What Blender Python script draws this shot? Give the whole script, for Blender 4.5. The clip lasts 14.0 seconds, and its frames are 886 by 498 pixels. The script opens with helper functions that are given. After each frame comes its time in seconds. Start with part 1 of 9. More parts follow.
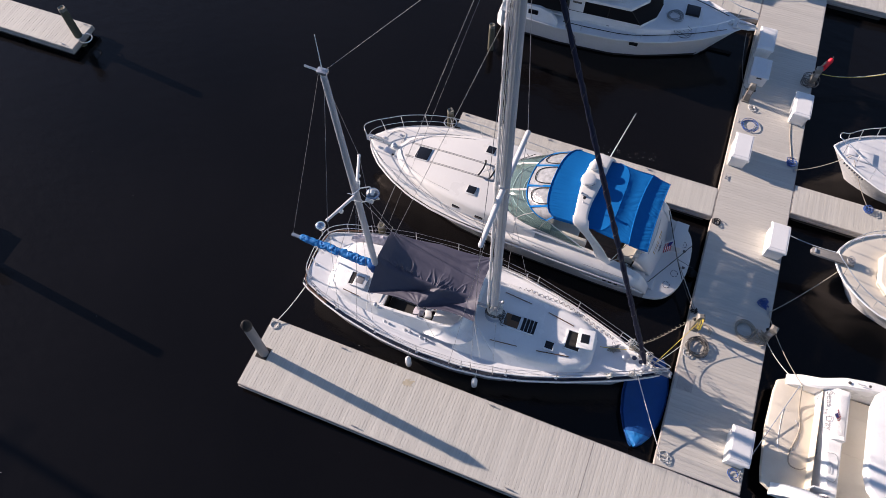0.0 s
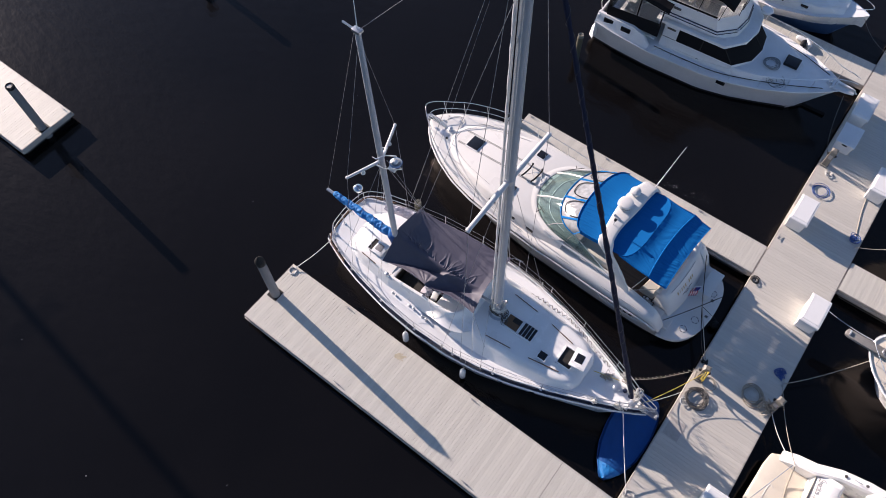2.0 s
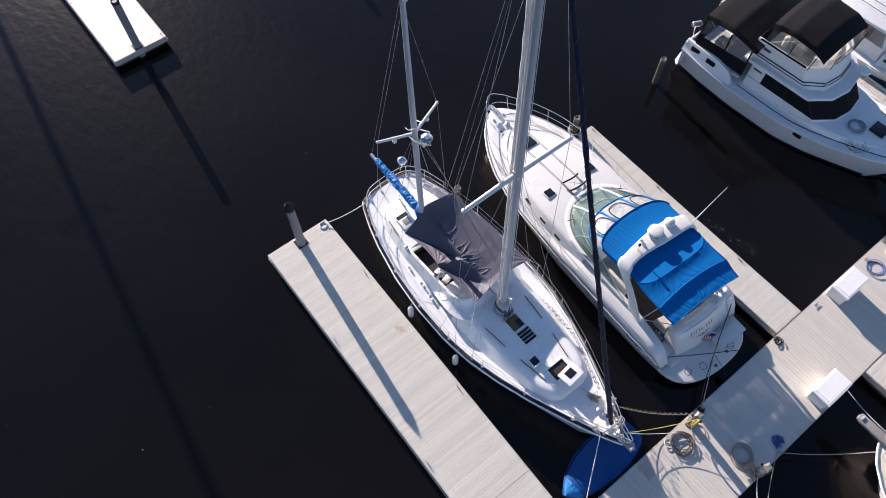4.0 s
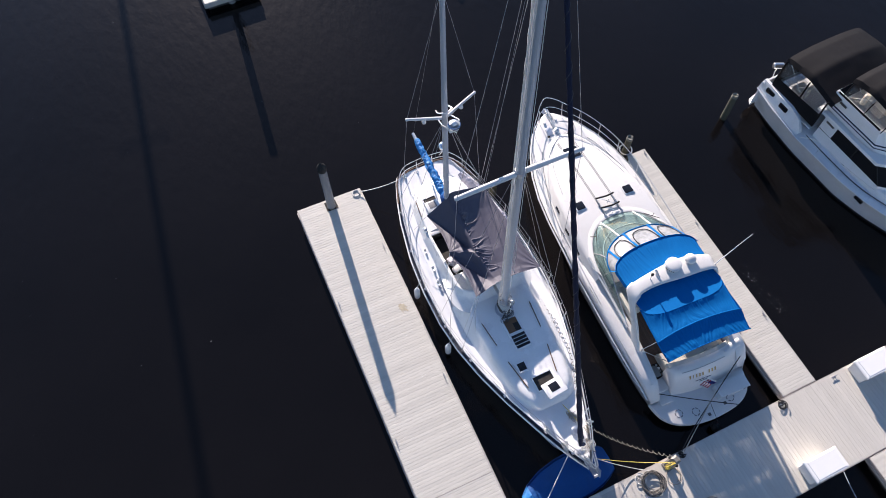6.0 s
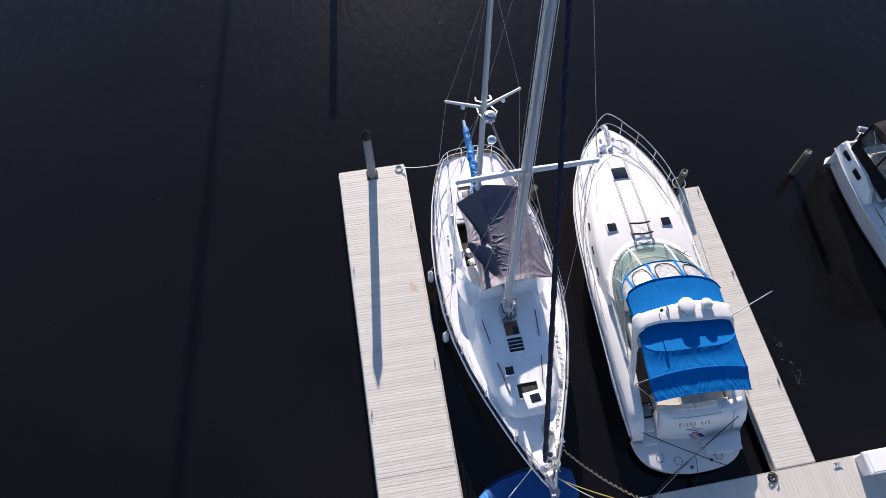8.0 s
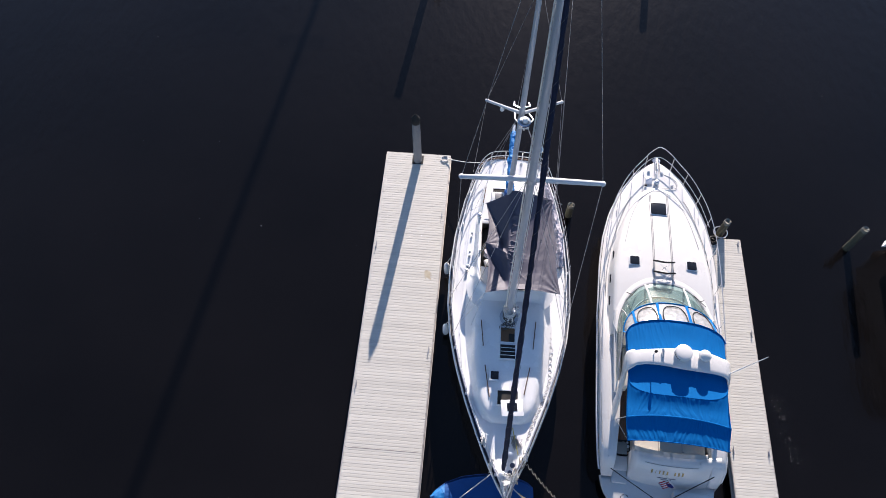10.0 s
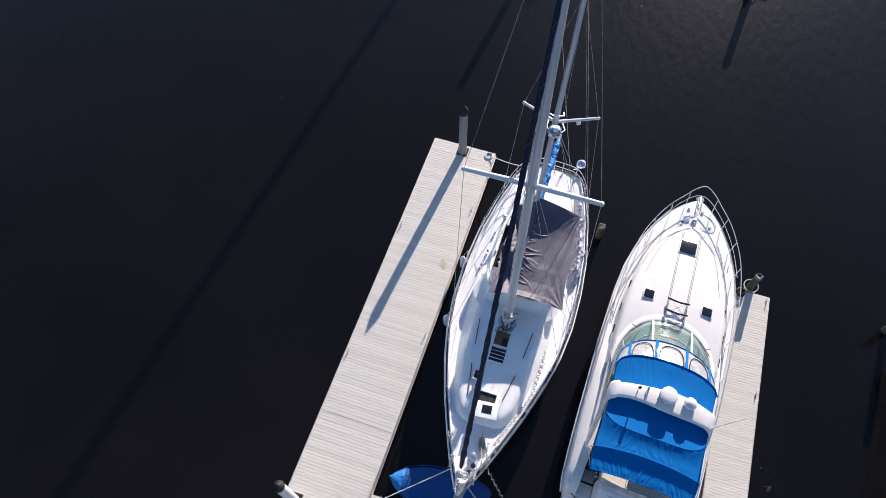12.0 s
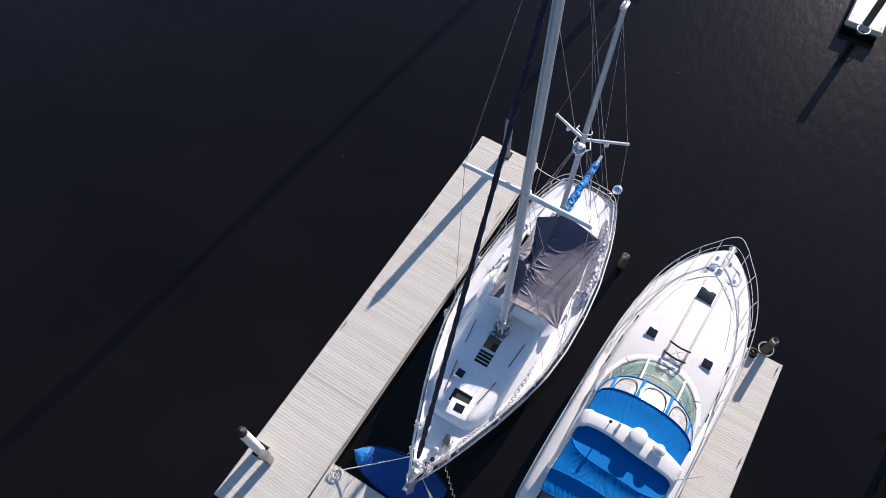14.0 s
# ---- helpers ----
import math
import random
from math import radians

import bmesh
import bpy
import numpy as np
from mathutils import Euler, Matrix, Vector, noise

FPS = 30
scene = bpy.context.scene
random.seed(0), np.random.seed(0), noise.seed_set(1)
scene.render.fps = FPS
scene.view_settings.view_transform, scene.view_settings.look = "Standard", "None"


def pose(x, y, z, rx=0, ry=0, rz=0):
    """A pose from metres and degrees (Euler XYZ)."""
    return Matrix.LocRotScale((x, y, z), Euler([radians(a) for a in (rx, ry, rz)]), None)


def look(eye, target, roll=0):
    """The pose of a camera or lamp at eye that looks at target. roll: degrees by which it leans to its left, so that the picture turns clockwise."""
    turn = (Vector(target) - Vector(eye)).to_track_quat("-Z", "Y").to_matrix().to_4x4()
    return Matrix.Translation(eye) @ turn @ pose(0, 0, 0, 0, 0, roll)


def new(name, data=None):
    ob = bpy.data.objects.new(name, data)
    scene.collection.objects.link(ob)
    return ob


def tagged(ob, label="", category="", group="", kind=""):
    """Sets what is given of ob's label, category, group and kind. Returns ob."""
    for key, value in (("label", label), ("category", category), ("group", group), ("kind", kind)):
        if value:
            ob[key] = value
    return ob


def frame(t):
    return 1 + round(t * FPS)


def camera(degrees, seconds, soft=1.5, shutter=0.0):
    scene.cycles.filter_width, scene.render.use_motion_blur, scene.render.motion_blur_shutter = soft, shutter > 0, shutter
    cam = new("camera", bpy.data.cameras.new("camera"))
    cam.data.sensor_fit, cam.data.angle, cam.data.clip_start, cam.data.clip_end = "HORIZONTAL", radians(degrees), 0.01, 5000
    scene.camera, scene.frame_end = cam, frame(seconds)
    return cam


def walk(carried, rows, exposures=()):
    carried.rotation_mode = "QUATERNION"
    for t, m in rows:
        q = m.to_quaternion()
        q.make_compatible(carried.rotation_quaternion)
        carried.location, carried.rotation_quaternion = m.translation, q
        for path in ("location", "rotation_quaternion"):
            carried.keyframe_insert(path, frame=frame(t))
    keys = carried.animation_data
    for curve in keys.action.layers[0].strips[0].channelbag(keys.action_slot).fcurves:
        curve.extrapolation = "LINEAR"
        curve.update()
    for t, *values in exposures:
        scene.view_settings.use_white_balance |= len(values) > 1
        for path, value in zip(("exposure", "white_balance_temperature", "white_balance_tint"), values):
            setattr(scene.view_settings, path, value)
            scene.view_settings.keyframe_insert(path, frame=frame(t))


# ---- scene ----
cam = camera(63.9, 14.0, soft=0.45)
PATH = [
    (0, (-4.409, -6.601, 22.689), (-4.747, -5.72, 20.926), -0.1),
    (0.5, (-3.82, -6.496, 22.707), (-4.221, -5.638, 20.945), -0.1),
    (1.5, (-2.634, -6.191, 22.666), (-3.15, -5.393, 20.906), -0.2),
    (3, (-1.014, -5.545, 22.586), (-1.678, -4.862, 20.827), 0.0),
    (5.5, (1.046, -3.774, 22.595), (0.208, -3.322, 20.836), -0.1),
    (6.5, (1.686, -2.79, 22.545), (0.801, -2.447, 20.784), -0.4),
    (7, (2.006, -2.311, 22.437), (1.096, -2.023, 20.68), -0.4),
    (7.5, (2.252, -1.806, 22.433), (1.326, -1.578, 20.675), -0.4),
    (8, (2.448, -1.329, 22.372), (1.509, -1.159, 20.615), -0.2),
    (10.5, (2.997, 1.397, 22.574), (2.05, 1.272, 20.817), -0.2),
    (11, (2.938, 1.955, 22.578), (2.003, 1.774, 20.82), -0.3),
    (12, (2.812, 3.058, 22.55), (1.907, 2.762, 20.792), -0.4),
    (12.5, (2.698, 3.594, 22.576), (1.814, 3.245, 20.817), -0.5),
    (13.5, (2.361, 4.719, 22.538), (1.523, 4.259, 20.782), -0.6),
    (14, (2.086, 5.242, 22.597), (1.279, 4.734, 20.839), -0.8),
]
walk(cam, [(t, look(eye, target, roll)) for t, eye, target, roll in PATH], exposures=[(0, 0.72, 6400, 21), (2, 0.82, 6350, 21), (3, 0.91, 6250, 20), (5.5, 1.09, 6120, 18), (14, 1.05, 6080, 17)])

# ---- daylight: a low sun over the open water, clear sky ----
SUN_FROM = Vector((-7.75, 0.87, 2.6)).normalized()
world = bpy.data.worlds.new("world")
scene.world = world
world.use_nodes = True
wn = world.node_tree
sky = wn.nodes.new("ShaderNodeTexSky")
sky.sky_type, sky.sun_disc = "NISHITA", False
sky.sun_elevation = math.asin(SUN_FROM.z)
sky.sun_rotation = math.atan2(SUN_FROM.x, SUN_FROM.y)
sky.air_density, sky.dust_density, sky.ozone_density = 1.0, 0.25, 2.6
wn.links.new(sky.outputs[0], wn.nodes["Background"].inputs[0])
wn.nodes["Background"].inputs[1].default_value = 0.078
sun = new("sun", bpy.data.lights.new("sun", "SUN"))
sun.data.energy, sun.data.angle, sun.data.color = 5.1, radians(0.55), (1.0, 0.87, 0.72)
sun.matrix_basis = look(SUN_FROM * 60, (0, 0, 0))


# ---- materials ----
def links(mat):
    mat.use_nodes = True
    nt = mat.node_tree
    return nt, nt.nodes["Principled BSDF"]


def node(nt, kind, **values):
    n = nt.nodes.new("ShaderNode" + kind)
    for key, value in values.items():
        n.inputs[key.replace("_", " ")].default_value = value
    return n


def surface(name, colour, rough=0.5, metal=0.0, var=0.12, big=1.2, fine=45.0, bump=0.15, depth=0.004,
            stretch=(1, 1, 1), per_object=0.0, stain=None, stain_amount=0.0, coat=0.0, rough_var=0.1, ior=1.5, spec=0.5):
    """Colour with two scales of variation, fine relief, optional stains and a shift from piece to piece."""
    mat = bpy.data.materials.new(name)
    nt, p = links(mat)
    L = nt.links.new
    tc = nt.nodes.new("ShaderNodeTexCoord")
    mp = nt.nodes.new("ShaderNodeMapping")
    mp.inputs["Scale"].default_value = stretch
    L(tc.outputs["Object"], mp.inputs[0])
    where = mp.outputs[0]
    info = None
    if per_object:
        info = nt.nodes.new("ShaderNodeObjectInfo")
        shift = nt.nodes.new("ShaderNodeVectorMath")
        shift.operation = "MULTIPLY_ADD"
        comb = nt.nodes.new("ShaderNodeCombineXYZ")
        for k in range(3):
            L(info.outputs["Random"], comb.inputs[k])
        L(comb.outputs[0], shift.inputs[0])
        shift.inputs[1].default_value = (37.0, 53.0, 71.0)
        L(where, shift.inputs[2])
        where = shift.outputs[0]
    n1 = node(nt, "TexNoise", Scale=big, Detail=5.0, Roughness=0.6)
    n2 = node(nt, "TexNoise", Scale=fine, Detail=4.0, Roughness=0.65)
    L(where, n1.inputs["Vector"])
    L(where, n2.inputs["Vector"])
    add = nt.nodes.new("ShaderNodeMath")
    add.operation = "MULTIPLY_ADD"
    add.inputs[1].default_value = 0.6
    L(n1.outputs[0], add.inputs[0])
    half = nt.nodes.new("ShaderNodeMath")
    half.operation = "MULTIPLY"
    half.inputs[1].default_value = 0.4
    L(n2.outputs[0], half.inputs[0])
    L(half.outputs[0], add.inputs[2])
    ramp = nt.nodes.new("ShaderNodeMapRange")
    ramp.inputs["From Min"].default_value, ramp.inputs["From Max"].default_value = 0.3, 0.7
    ramp.inputs["To Min"].default_value, ramp.inputs["To Max"].default_value = 1 - var, 1 + var
    L(add.outputs[0], ramp.inputs["Value"])
    value = ramp.outputs[0]
    if per_object:
        pr = nt.nodes.new("ShaderNodeMapRange")
        pr.inputs["To Min"].default_value, pr.inputs["To Max"].default_value = 1 - per_object, 1 + per_object
        L(info.outputs["Random"], pr.inputs["Value"])
        mul = nt.nodes.new("ShaderNodeMath")
        mul.operation = "MULTIPLY"
        L(value, mul.inputs[0])
        L(pr.outputs[0], mul.inputs[1])
        value = mul.outputs[0]
    hsv = nt.nodes.new("ShaderNodeHueSaturation")
    hsv.inputs["Color"].default_value = (*colour, 1)
    L(value, hsv.inputs["Value"])
    out = hsv.outputs[0]
    if stain:
        n3 = node(nt, "TexNoise", Scale=big * 0.7, Detail=8.0, Roughness=0.7)
        L(where, n3.inputs["Vector"])
        cut = nt.nodes.new("ShaderNodeMapRange")
        cut.inputs["From Min"].default_value, cut.inputs["From Max"].default_value = 0.52, 0.72
        cut.inputs["To Max"].default_value = stain_amount
        L(n3.outputs[0], cut.inputs["Value"])
        mix = nt.nodes.new("ShaderNodeMix")
        mix.data_type = "RGBA"
        mix.inputs["B"].default_value = (*stain, 1)
        for s in mix.inputs:
            if s.type == "RGBA" and s.name == "B":
                s.default_value = (*stain, 1)
            if s.type == "RGBA" and s.name == "A":
                L(out, s)
        L(cut.outputs[0], mix.inputs[0])
        out = [o for o in mix.outputs if o.type == "RGBA"][0]
    L(out, p.inputs["Base Color"])
    rr = nt.nodes.new("ShaderNodeMapRange")
    rr.inputs["To Min"].default_value, rr.inputs["To Max"].default_value = max(0.03, rough - rough_var), min(1, rough + rough_var)
    L(n1.outputs[0], rr.inputs["Value"])
    L(rr.outputs[0], p.inputs["Roughness"])
    p.inputs["Metallic"].default_value = metal
    p.inputs["Coat Weight"].default_value = coat
    p.inputs["Coat Roughness"].default_value = 0.12
    p.inputs["IOR"].default_value = ior
    p.inputs["Specular IOR Level"].default_value = spec
    if bump:
        b = nt.nodes.new("ShaderNodeBump")
        b.inputs["Strength"].default_value, b.inputs["Distance"].default_value = bump, depth
        L(n2.outputs[0], b.inputs["Height"])
        L(b.outputs[0], p.inputs["Normal"])
    return mat


def see_through(name, tint, rough=0.03, gloss=1.0, cloud=0.0, milky=(0.8, 0.82, 0.84), relief=0.25):
    """A thin pane: tinted transparency under a glossy skin, with some milky cloudiness."""
    mat = bpy.data.materials.new(name)
    nt, p = links(mat)
    L = nt.links.new
    clear = nt.nodes.new("ShaderNodeBsdfTransparent")
    clear.inputs[0].default_value = (*tint, 1)
    shine = nt.nodes.new("ShaderNodeBsdfGlossy")
    shine.inputs["Roughness"].default_value = rough
    fres = nt.nodes.new("ShaderNodeFresnel")
    fres.inputs[0].default_value = 1.5
    noise_ = node(nt, "TexNoise", Scale=7.0, Detail=4.0)
    tc = nt.nodes.new("ShaderNodeTexCoord")
    L(tc.outputs["Object"], noise_.inputs["Vector"])
    b = nt.nodes.new("ShaderNodeBump")
    b.inputs["Strength"].default_value, b.inputs["Distance"].default_value = relief, 0.02
    L(noise_.outputs[0], b.inputs["Height"])
    L(b.outputs[0], shine.inputs["Normal"])
    L(b.outputs[0], fres.inputs["Normal"])
    mix = nt.nodes.new("ShaderNodeMixShader")
    L(fres.outputs[0], mix.inputs[0])
    first = clear.outputs[0]
    if cloud:
        milk = nt.nodes.new("ShaderNodeBsdfDiffuse")
        milk.inputs[0].default_value = (*milky, 1)
        mc = nt.nodes.new("ShaderNodeMixShader")
        cut = nt.nodes.new("ShaderNodeMapRange")
        cut.inputs["From Min"].default_value, cut.inputs["From Max"].default_value = 0.3, 0.7
        cut.inputs["To Min"].default_value, cut.inputs["To Max"].default_value = cloud * 0.75, min(1.0, cloud * 1.25)
        L(noise_.outputs[0], cut.inputs["Value"])
        L(cut.outputs[0], mc.inputs[0])
        L(first, mc.inputs[1])
        L(milk.outputs[0], mc.inputs[2])
        first = mc.outputs[0]
    L(first, mix.inputs[1])
    L(shine.outputs[0], mix.inputs[2])
    L(mix.outputs[0], nt.nodes["Material Output"].inputs[0])
    return mat


def water_surface():
    mat = bpy.data.materials.new("dark_water")
    nt, p = links(mat)
    L = nt.links.new
    tc = nt.nodes.new("ShaderNodeTexCoord")
    mp = nt.nodes.new("ShaderNodeMapping")
    mp.inputs["Rotation"].default_value = (0, 0, radians(25))
    mp.inputs["Scale"].default_value = (1.0, 2.2, 1.0)
    L(tc.outputs["Object"], mp.inputs[0])
    n1 = node(nt, "TexNoise", Scale=1.3, Detail=4.0, Roughness=0.55)
    n2 = node(nt, "TexNoise", Scale=0.12, Detail=3.0, Roughness=0.5)
    L(mp.outputs[0], n1.inputs["Vector"])
    L(tc.outputs["Object"], n2.inputs["Vector"])
    b = nt.nodes.new("ShaderNodeBump")
    b.inputs["Strength"].default_value, b.inputs["Distance"].default_value = 0.35, 0.05
    L(n1.outputs[0], b.inputs["Height"])
    L(b.outputs[0], p.inputs["Normal"])
    hsv = nt.nodes.new("ShaderNodeHueSaturation")
    hsv.inputs["Color"].default_value = (0.0048, 0.0042, 0.0043, 1)
    mr = nt.nodes.new("ShaderNodeMapRange")
    mr.inputs["From Min"].default_value, mr.inputs["From Max"].default_value = 0.3, 0.7
    mr.inputs["To Min"].default_value, mr.inputs["To Max"].default_value = 0.75, 1.25
    L(n2.outputs[0], mr.inputs["Value"])
    L(mr.outputs[0], hsv.inputs["Value"])
    L(hsv.outputs[0], p.inputs["Base Color"])
    p.inputs["Roughness"].default_value = 0.145
    p.inputs["IOR"].default_value = 1.345
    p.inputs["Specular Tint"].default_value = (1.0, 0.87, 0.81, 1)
    return mat


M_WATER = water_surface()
M_BOARD = surface("composite_board", (0.555, 0.533, 0.475), 0.56, var=0.10, big=2.0, fine=26.0, bump=0.3, stretch=(1, 0.12, 1), per_object=0.05, rough_var=0.15,
                  stain=(0.38, 0.35, 0.31), stain_amount=0.25)
M_BOARD_X = surface("composite_board_long", (0.54, 0.515, 0.46), 0.5, var=0.10, big=2.0, fine=26.0, bump=0.3, stretch=(0.12, 1, 1), per_object=0.03, rough_var=0.15,
                    stain=(0.40, 0.37, 0.32), stain_amount=0.25)
M_FASCIA = surface("dock_fascia", (0.42, 0.39, 0.36), 0.6, var=0.15, big=1.5, fine=20.0, stain=(0.15, 0.14, 0.12), stain_amount=0.5)
M_FLOAT = surface("dock_float", (0.03, 0.03, 0.03), 0.7, var=0.3)
M_GEL = surface("white_gelcoat", (0.80, 0.80, 0.79), 0.28, var=0.035, big=0.9, fine=12.0, bump=0.03, coat=0.25, stain=(0.68, 0.66, 0.6), stain_amount=0.25)
M_DECK = surface("white_nonskid", (0.76, 0.77, 0.78), 0.55, var=0.05, big=1.1, fine=90.0, bump=0.35, depth=0.003, stain=(0.58, 0.56, 0.52), stain_amount=0.3)
M_CREAM = surface("cream_gelcoat", (0.72, 0.66, 0.55), 0.35, var=0.05, big=1.0, fine=30.0, bump=0.08, coat=0.2, stain=(0.5, 0.44, 0.35), stain_amount=0.25)
M_GREYGEL = surface("weathered_gelcoat", (0.70, 0.71, 0.72), 0.4, var=0.06, big=1.2, fine=20.0, bump=0.08, stain=(0.45, 0.43, 0.38), stain_amount=0.3)
M_NAVYGEL = surface("navy_gelcoat", (0.015, 0.022, 0.05), 0.3, var=0.2, coat=0.3)
M_BLUEGEL = surface("blue_hull_paint", (0.05, 0.11, 0.22), 0.35, var=0.15, coat=0.2)
M_BOOT = surface("black_bottom_paint", (0.012, 0.012, 0.014), 0.6, var=0.3)
M_CANVAS = surface("blue_canvas", (0.002, 0.122, 0.37), 0.8, var=0.07, big=1.1, fine=160.0, bump=0.12, depth=0.003, stain=(0.001, 0.10, 0.36), stain_amount=0.3, spec=0.08)
M_CGEL = surface("warm_white_gelcoat", (0.68, 0.668, 0.645), 0.3, var=0.035, big=0.8, fine=14.0, bump=0.03, coat=0.2, stain=(0.60, 0.575, 0.53), stain_amount=0.3)
M_CDECK = surface("warm_white_nonskid", (0.745, 0.732, 0.70), 0.55, var=0.05, big=1.0, fine=90.0, bump=0.3, depth=0.003, stain=(0.55, 0.53, 0.48), stain_amount=0.3)
M_LOUNGE = surface("cream_lounge_vinyl", (0.58, 0.55, 0.48), 0.5, var=0.06, big=2.0, fine=60.0)
M_COVER = surface("dark_blue_cover", (0.004, 0.065, 0.24), 0.6, spec=0.3, var=0.14, big=2.0, fine=120.0, bump=0.2, stain=(0.02, 0.07, 0.2), stain_amount=0.4)
M_TARP = surface("charcoal_tarp", (0.060, 0.058, 0.088), 0.6, spec=0.5, var=0.12, big=2.0, fine=130.0, bump=0.25, stain=(0.1, 0.095, 0.105), stain_amount=0.4)
M_NAVYSAIL = surface("navy_sail_cloth", (0.010, 0.014, 0.036), 0.65, spec=0.2, var=0.2, big=3.0, fine=80.0)
M_BLACKCANVAS = surface("black_canvas", (0.0085, 0.0085, 0.0105), 0.75, spec=0.12, var=0.2, big=2.0, fine=120.0, bump=0.2)
M_ALU = surface("brushed_aluminium", (0.55, 0.57, 0.60), 0.38, metal=0.85, var=0.07, big=1.5, fine=60.0, bump=0.05, stretch=(1, 1, 0.2))
M_SPAR = surface("grey_painted_spar", (0.42, 0.45, 0.50), 0.4, metal=0.25, var=0.08, big=1.0, fine=50.0, bump=0.05, stretch=(1, 1, 0.15))
M_SPREADER = surface("white_painted_spar", (0.58, 0.59, 0.61), 0.45, var=0.06, big=1.5, fine=60.0, bump=0.05)
M_STEEL = surface("polished_stainless", (0.74, 0.74, 0.74), 0.3, metal=0.9, var=0.05, bump=0.0)
M_WIRE = surface("steel_wire", (0.42, 0.42, 0.44), 0.4, metal=0.7, var=0.05, bump=0.0)
M_BLACK = surface("black_rubber", (0.015, 0.015, 0.016), 0.6, var=0.2, spec=0.25)
M_DASH = surface("grey_dash_vinyl", (0.26, 0.28, 0.28), 0.6, var=0.15, spec=0.25)
M_TRIM = surface("grey_deck_trim", (0.26, 0.27, 0.28), 0.5, var=0.1)
M_UNDER = surface("dock_underlay", (0.22, 0.20, 0.19), 0.8, var=0.2)
M_ROLL = surface("rolled_white_sailcloth", (0.62, 0.63, 0.65), 0.7, var=0.1, big=4.0)
M_DARKPANE = surface("smoked_acrylic", (0.012, 0.013, 0.016), 0.12, var=0.15, bump=0.0, rough_var=0.04)
# near-black: shade painted into the well and openings; also the gate mat's own colour
M_DARKIN = surface("recess_shade_and_mat", (0.02, 0.018, 0.016), 0.8, var=0.3)
M_BROWN = surface("varnished_cabin_sole", (0.16, 0.08, 0.035), 0.4, var=0.25, stretch=(0.2, 1, 1))
M_TEAK = surface("weathered_teak", (0.12, 0.065, 0.04), 0.6, var=0.25, big=3.0, fine=40.0, stretch=(0.15, 1, 1))
M_TEAKDECK = surface("teak_strip", (0.23, 0.12, 0.07), 0.6, var=0.2, big=3.0, fine=40.0, stretch=(0.12, 1, 1), per_object=0.15)
M_ROPE = surface("tan_rope", (0.36, 0.32, 0.26), 0.85, var=0.2, big=20.0, fine=120.0, bump=0.4)
M_WHITEROPE = surface("white_rope", (0.62, 0.61, 0.58), 0.85, var=0.15, big=20.0, fine=120.0, bump=0.4)
M_BLUEROPE = surface("blue_rope", (0.03, 0.085, 0.28), 0.8, var=0.25, big=20.0, fine=120.0, bump=0.4)
M_GREYROPE = surface("grey_blue_rope", (0.27, 0.31, 0.36), 0.8, var=0.2, big=20.0, fine=120.0, bump=0.4)
M_YELLOW = surface("yellow_cord", (0.62, 0.48, 0.08), 0.6, var=0.15, big=15.0)
M_DARKHOSE = surface("dark_hose", (0.09, 0.085, 0.08), 0.55, var=0.2, big=10.0)
M_BLACKROPE = surface("black_rope", (0.02, 0.02, 0.022), 0.8, var=0.2, big=20.0)
M_WOODPILE = surface("wooden_piling", (0.085, 0.080, 0.055), 0.85, var=0.3, big=3.0, fine=30.0, bump=0.6, depth=0.02, stretch=(1, 1, 0.15), stain=(0.07, 0.085, 0.05), stain_amount=0.6)
M_GREYPILE = surface("grey_piling_sleeve", (0.21, 0.21, 0.22), 0.6, var=0.15, big=2.0, fine=25.0, bump=0.3, stretch=(1, 1, 0.3), stain=(0.16, 0.16, 0.16), stain_amount=0.5)
M_WHITEPILE = surface("white_piling_sleeve", (0.58, 0.59, 0.59), 0.5, var=0.08, big=2.0, fine=25.0, stretch=(1, 1, 0.3), stain=(0.35, 0.33, 0.3), stain_amount=0.35)
M_BOXWHITE = surface("white_fibreglass", (0.78, 0.78, 0.77), 0.4, var=0.05, big=1.5, fine=40.0, bump=0.1, stain=(0.6, 0.58, 0.53), stain_amount=0.3)
M_PED = surface("grey_beige_pedestal_plastic", (0.20, 0.185, 0.16), 0.5, var=0.1)
M_GREYWOOD = surface("grey_weathered_wood", (0.21, 0.20, 0.17), 0.85, var=0.35, big=3.0, fine=40.0, bump=0.6, depth=0.01, stretch=(0.15, 1, 1))
M_OLDPLANK = surface("dark_weathered_plank", (0.23, 0.22, 0.205), 0.85, var=0.45, big=4.0, fine=30.0, bump=0.7, depth=0.015, stretch=(0.12, 1, 1), stain=(0.05, 0.045, 0.04), stain_amount=0.7)
M_VINYL = see_through("clear_vinyl", (0.72, 0.73, 0.74), 0.10, cloud=0.09, relief=0.6)
M_VINYLWHITE = see_through("hazy_vinyl_window", (0.30, 0.31, 0.33), 0.14, cloud=0.42, milky=(0.66, 0.67, 0.69), relief=0.8)
M_GLASS = see_through("green_tinted_glass", (0.46, 0.68, 0.68), 0.03, cloud=0.08, milky=(0.48, 0.66, 0.66), relief=0.02)
M_SEAT = surface("cream_vinyl_seat", (0.66, 0.63, 0.56), 0.45, var=0.06, big=2.0, fine=60.0)
M_RED = surface("red_plastic", (0.75, 0.012, 0.03), 0.4, var=0.1)
M_FLAGRED = surface("flag_red", (0.45, 0.03, 0.05), 0.8, var=0.1)
M_FLAGWHITE = surface("flag_white", (0.75, 0.74, 0.74), 0.8, var=0.05)
M_FLAGBLUE = surface("flag_blue", (0.03, 0.04, 0.2), 0.8, var=0.1)
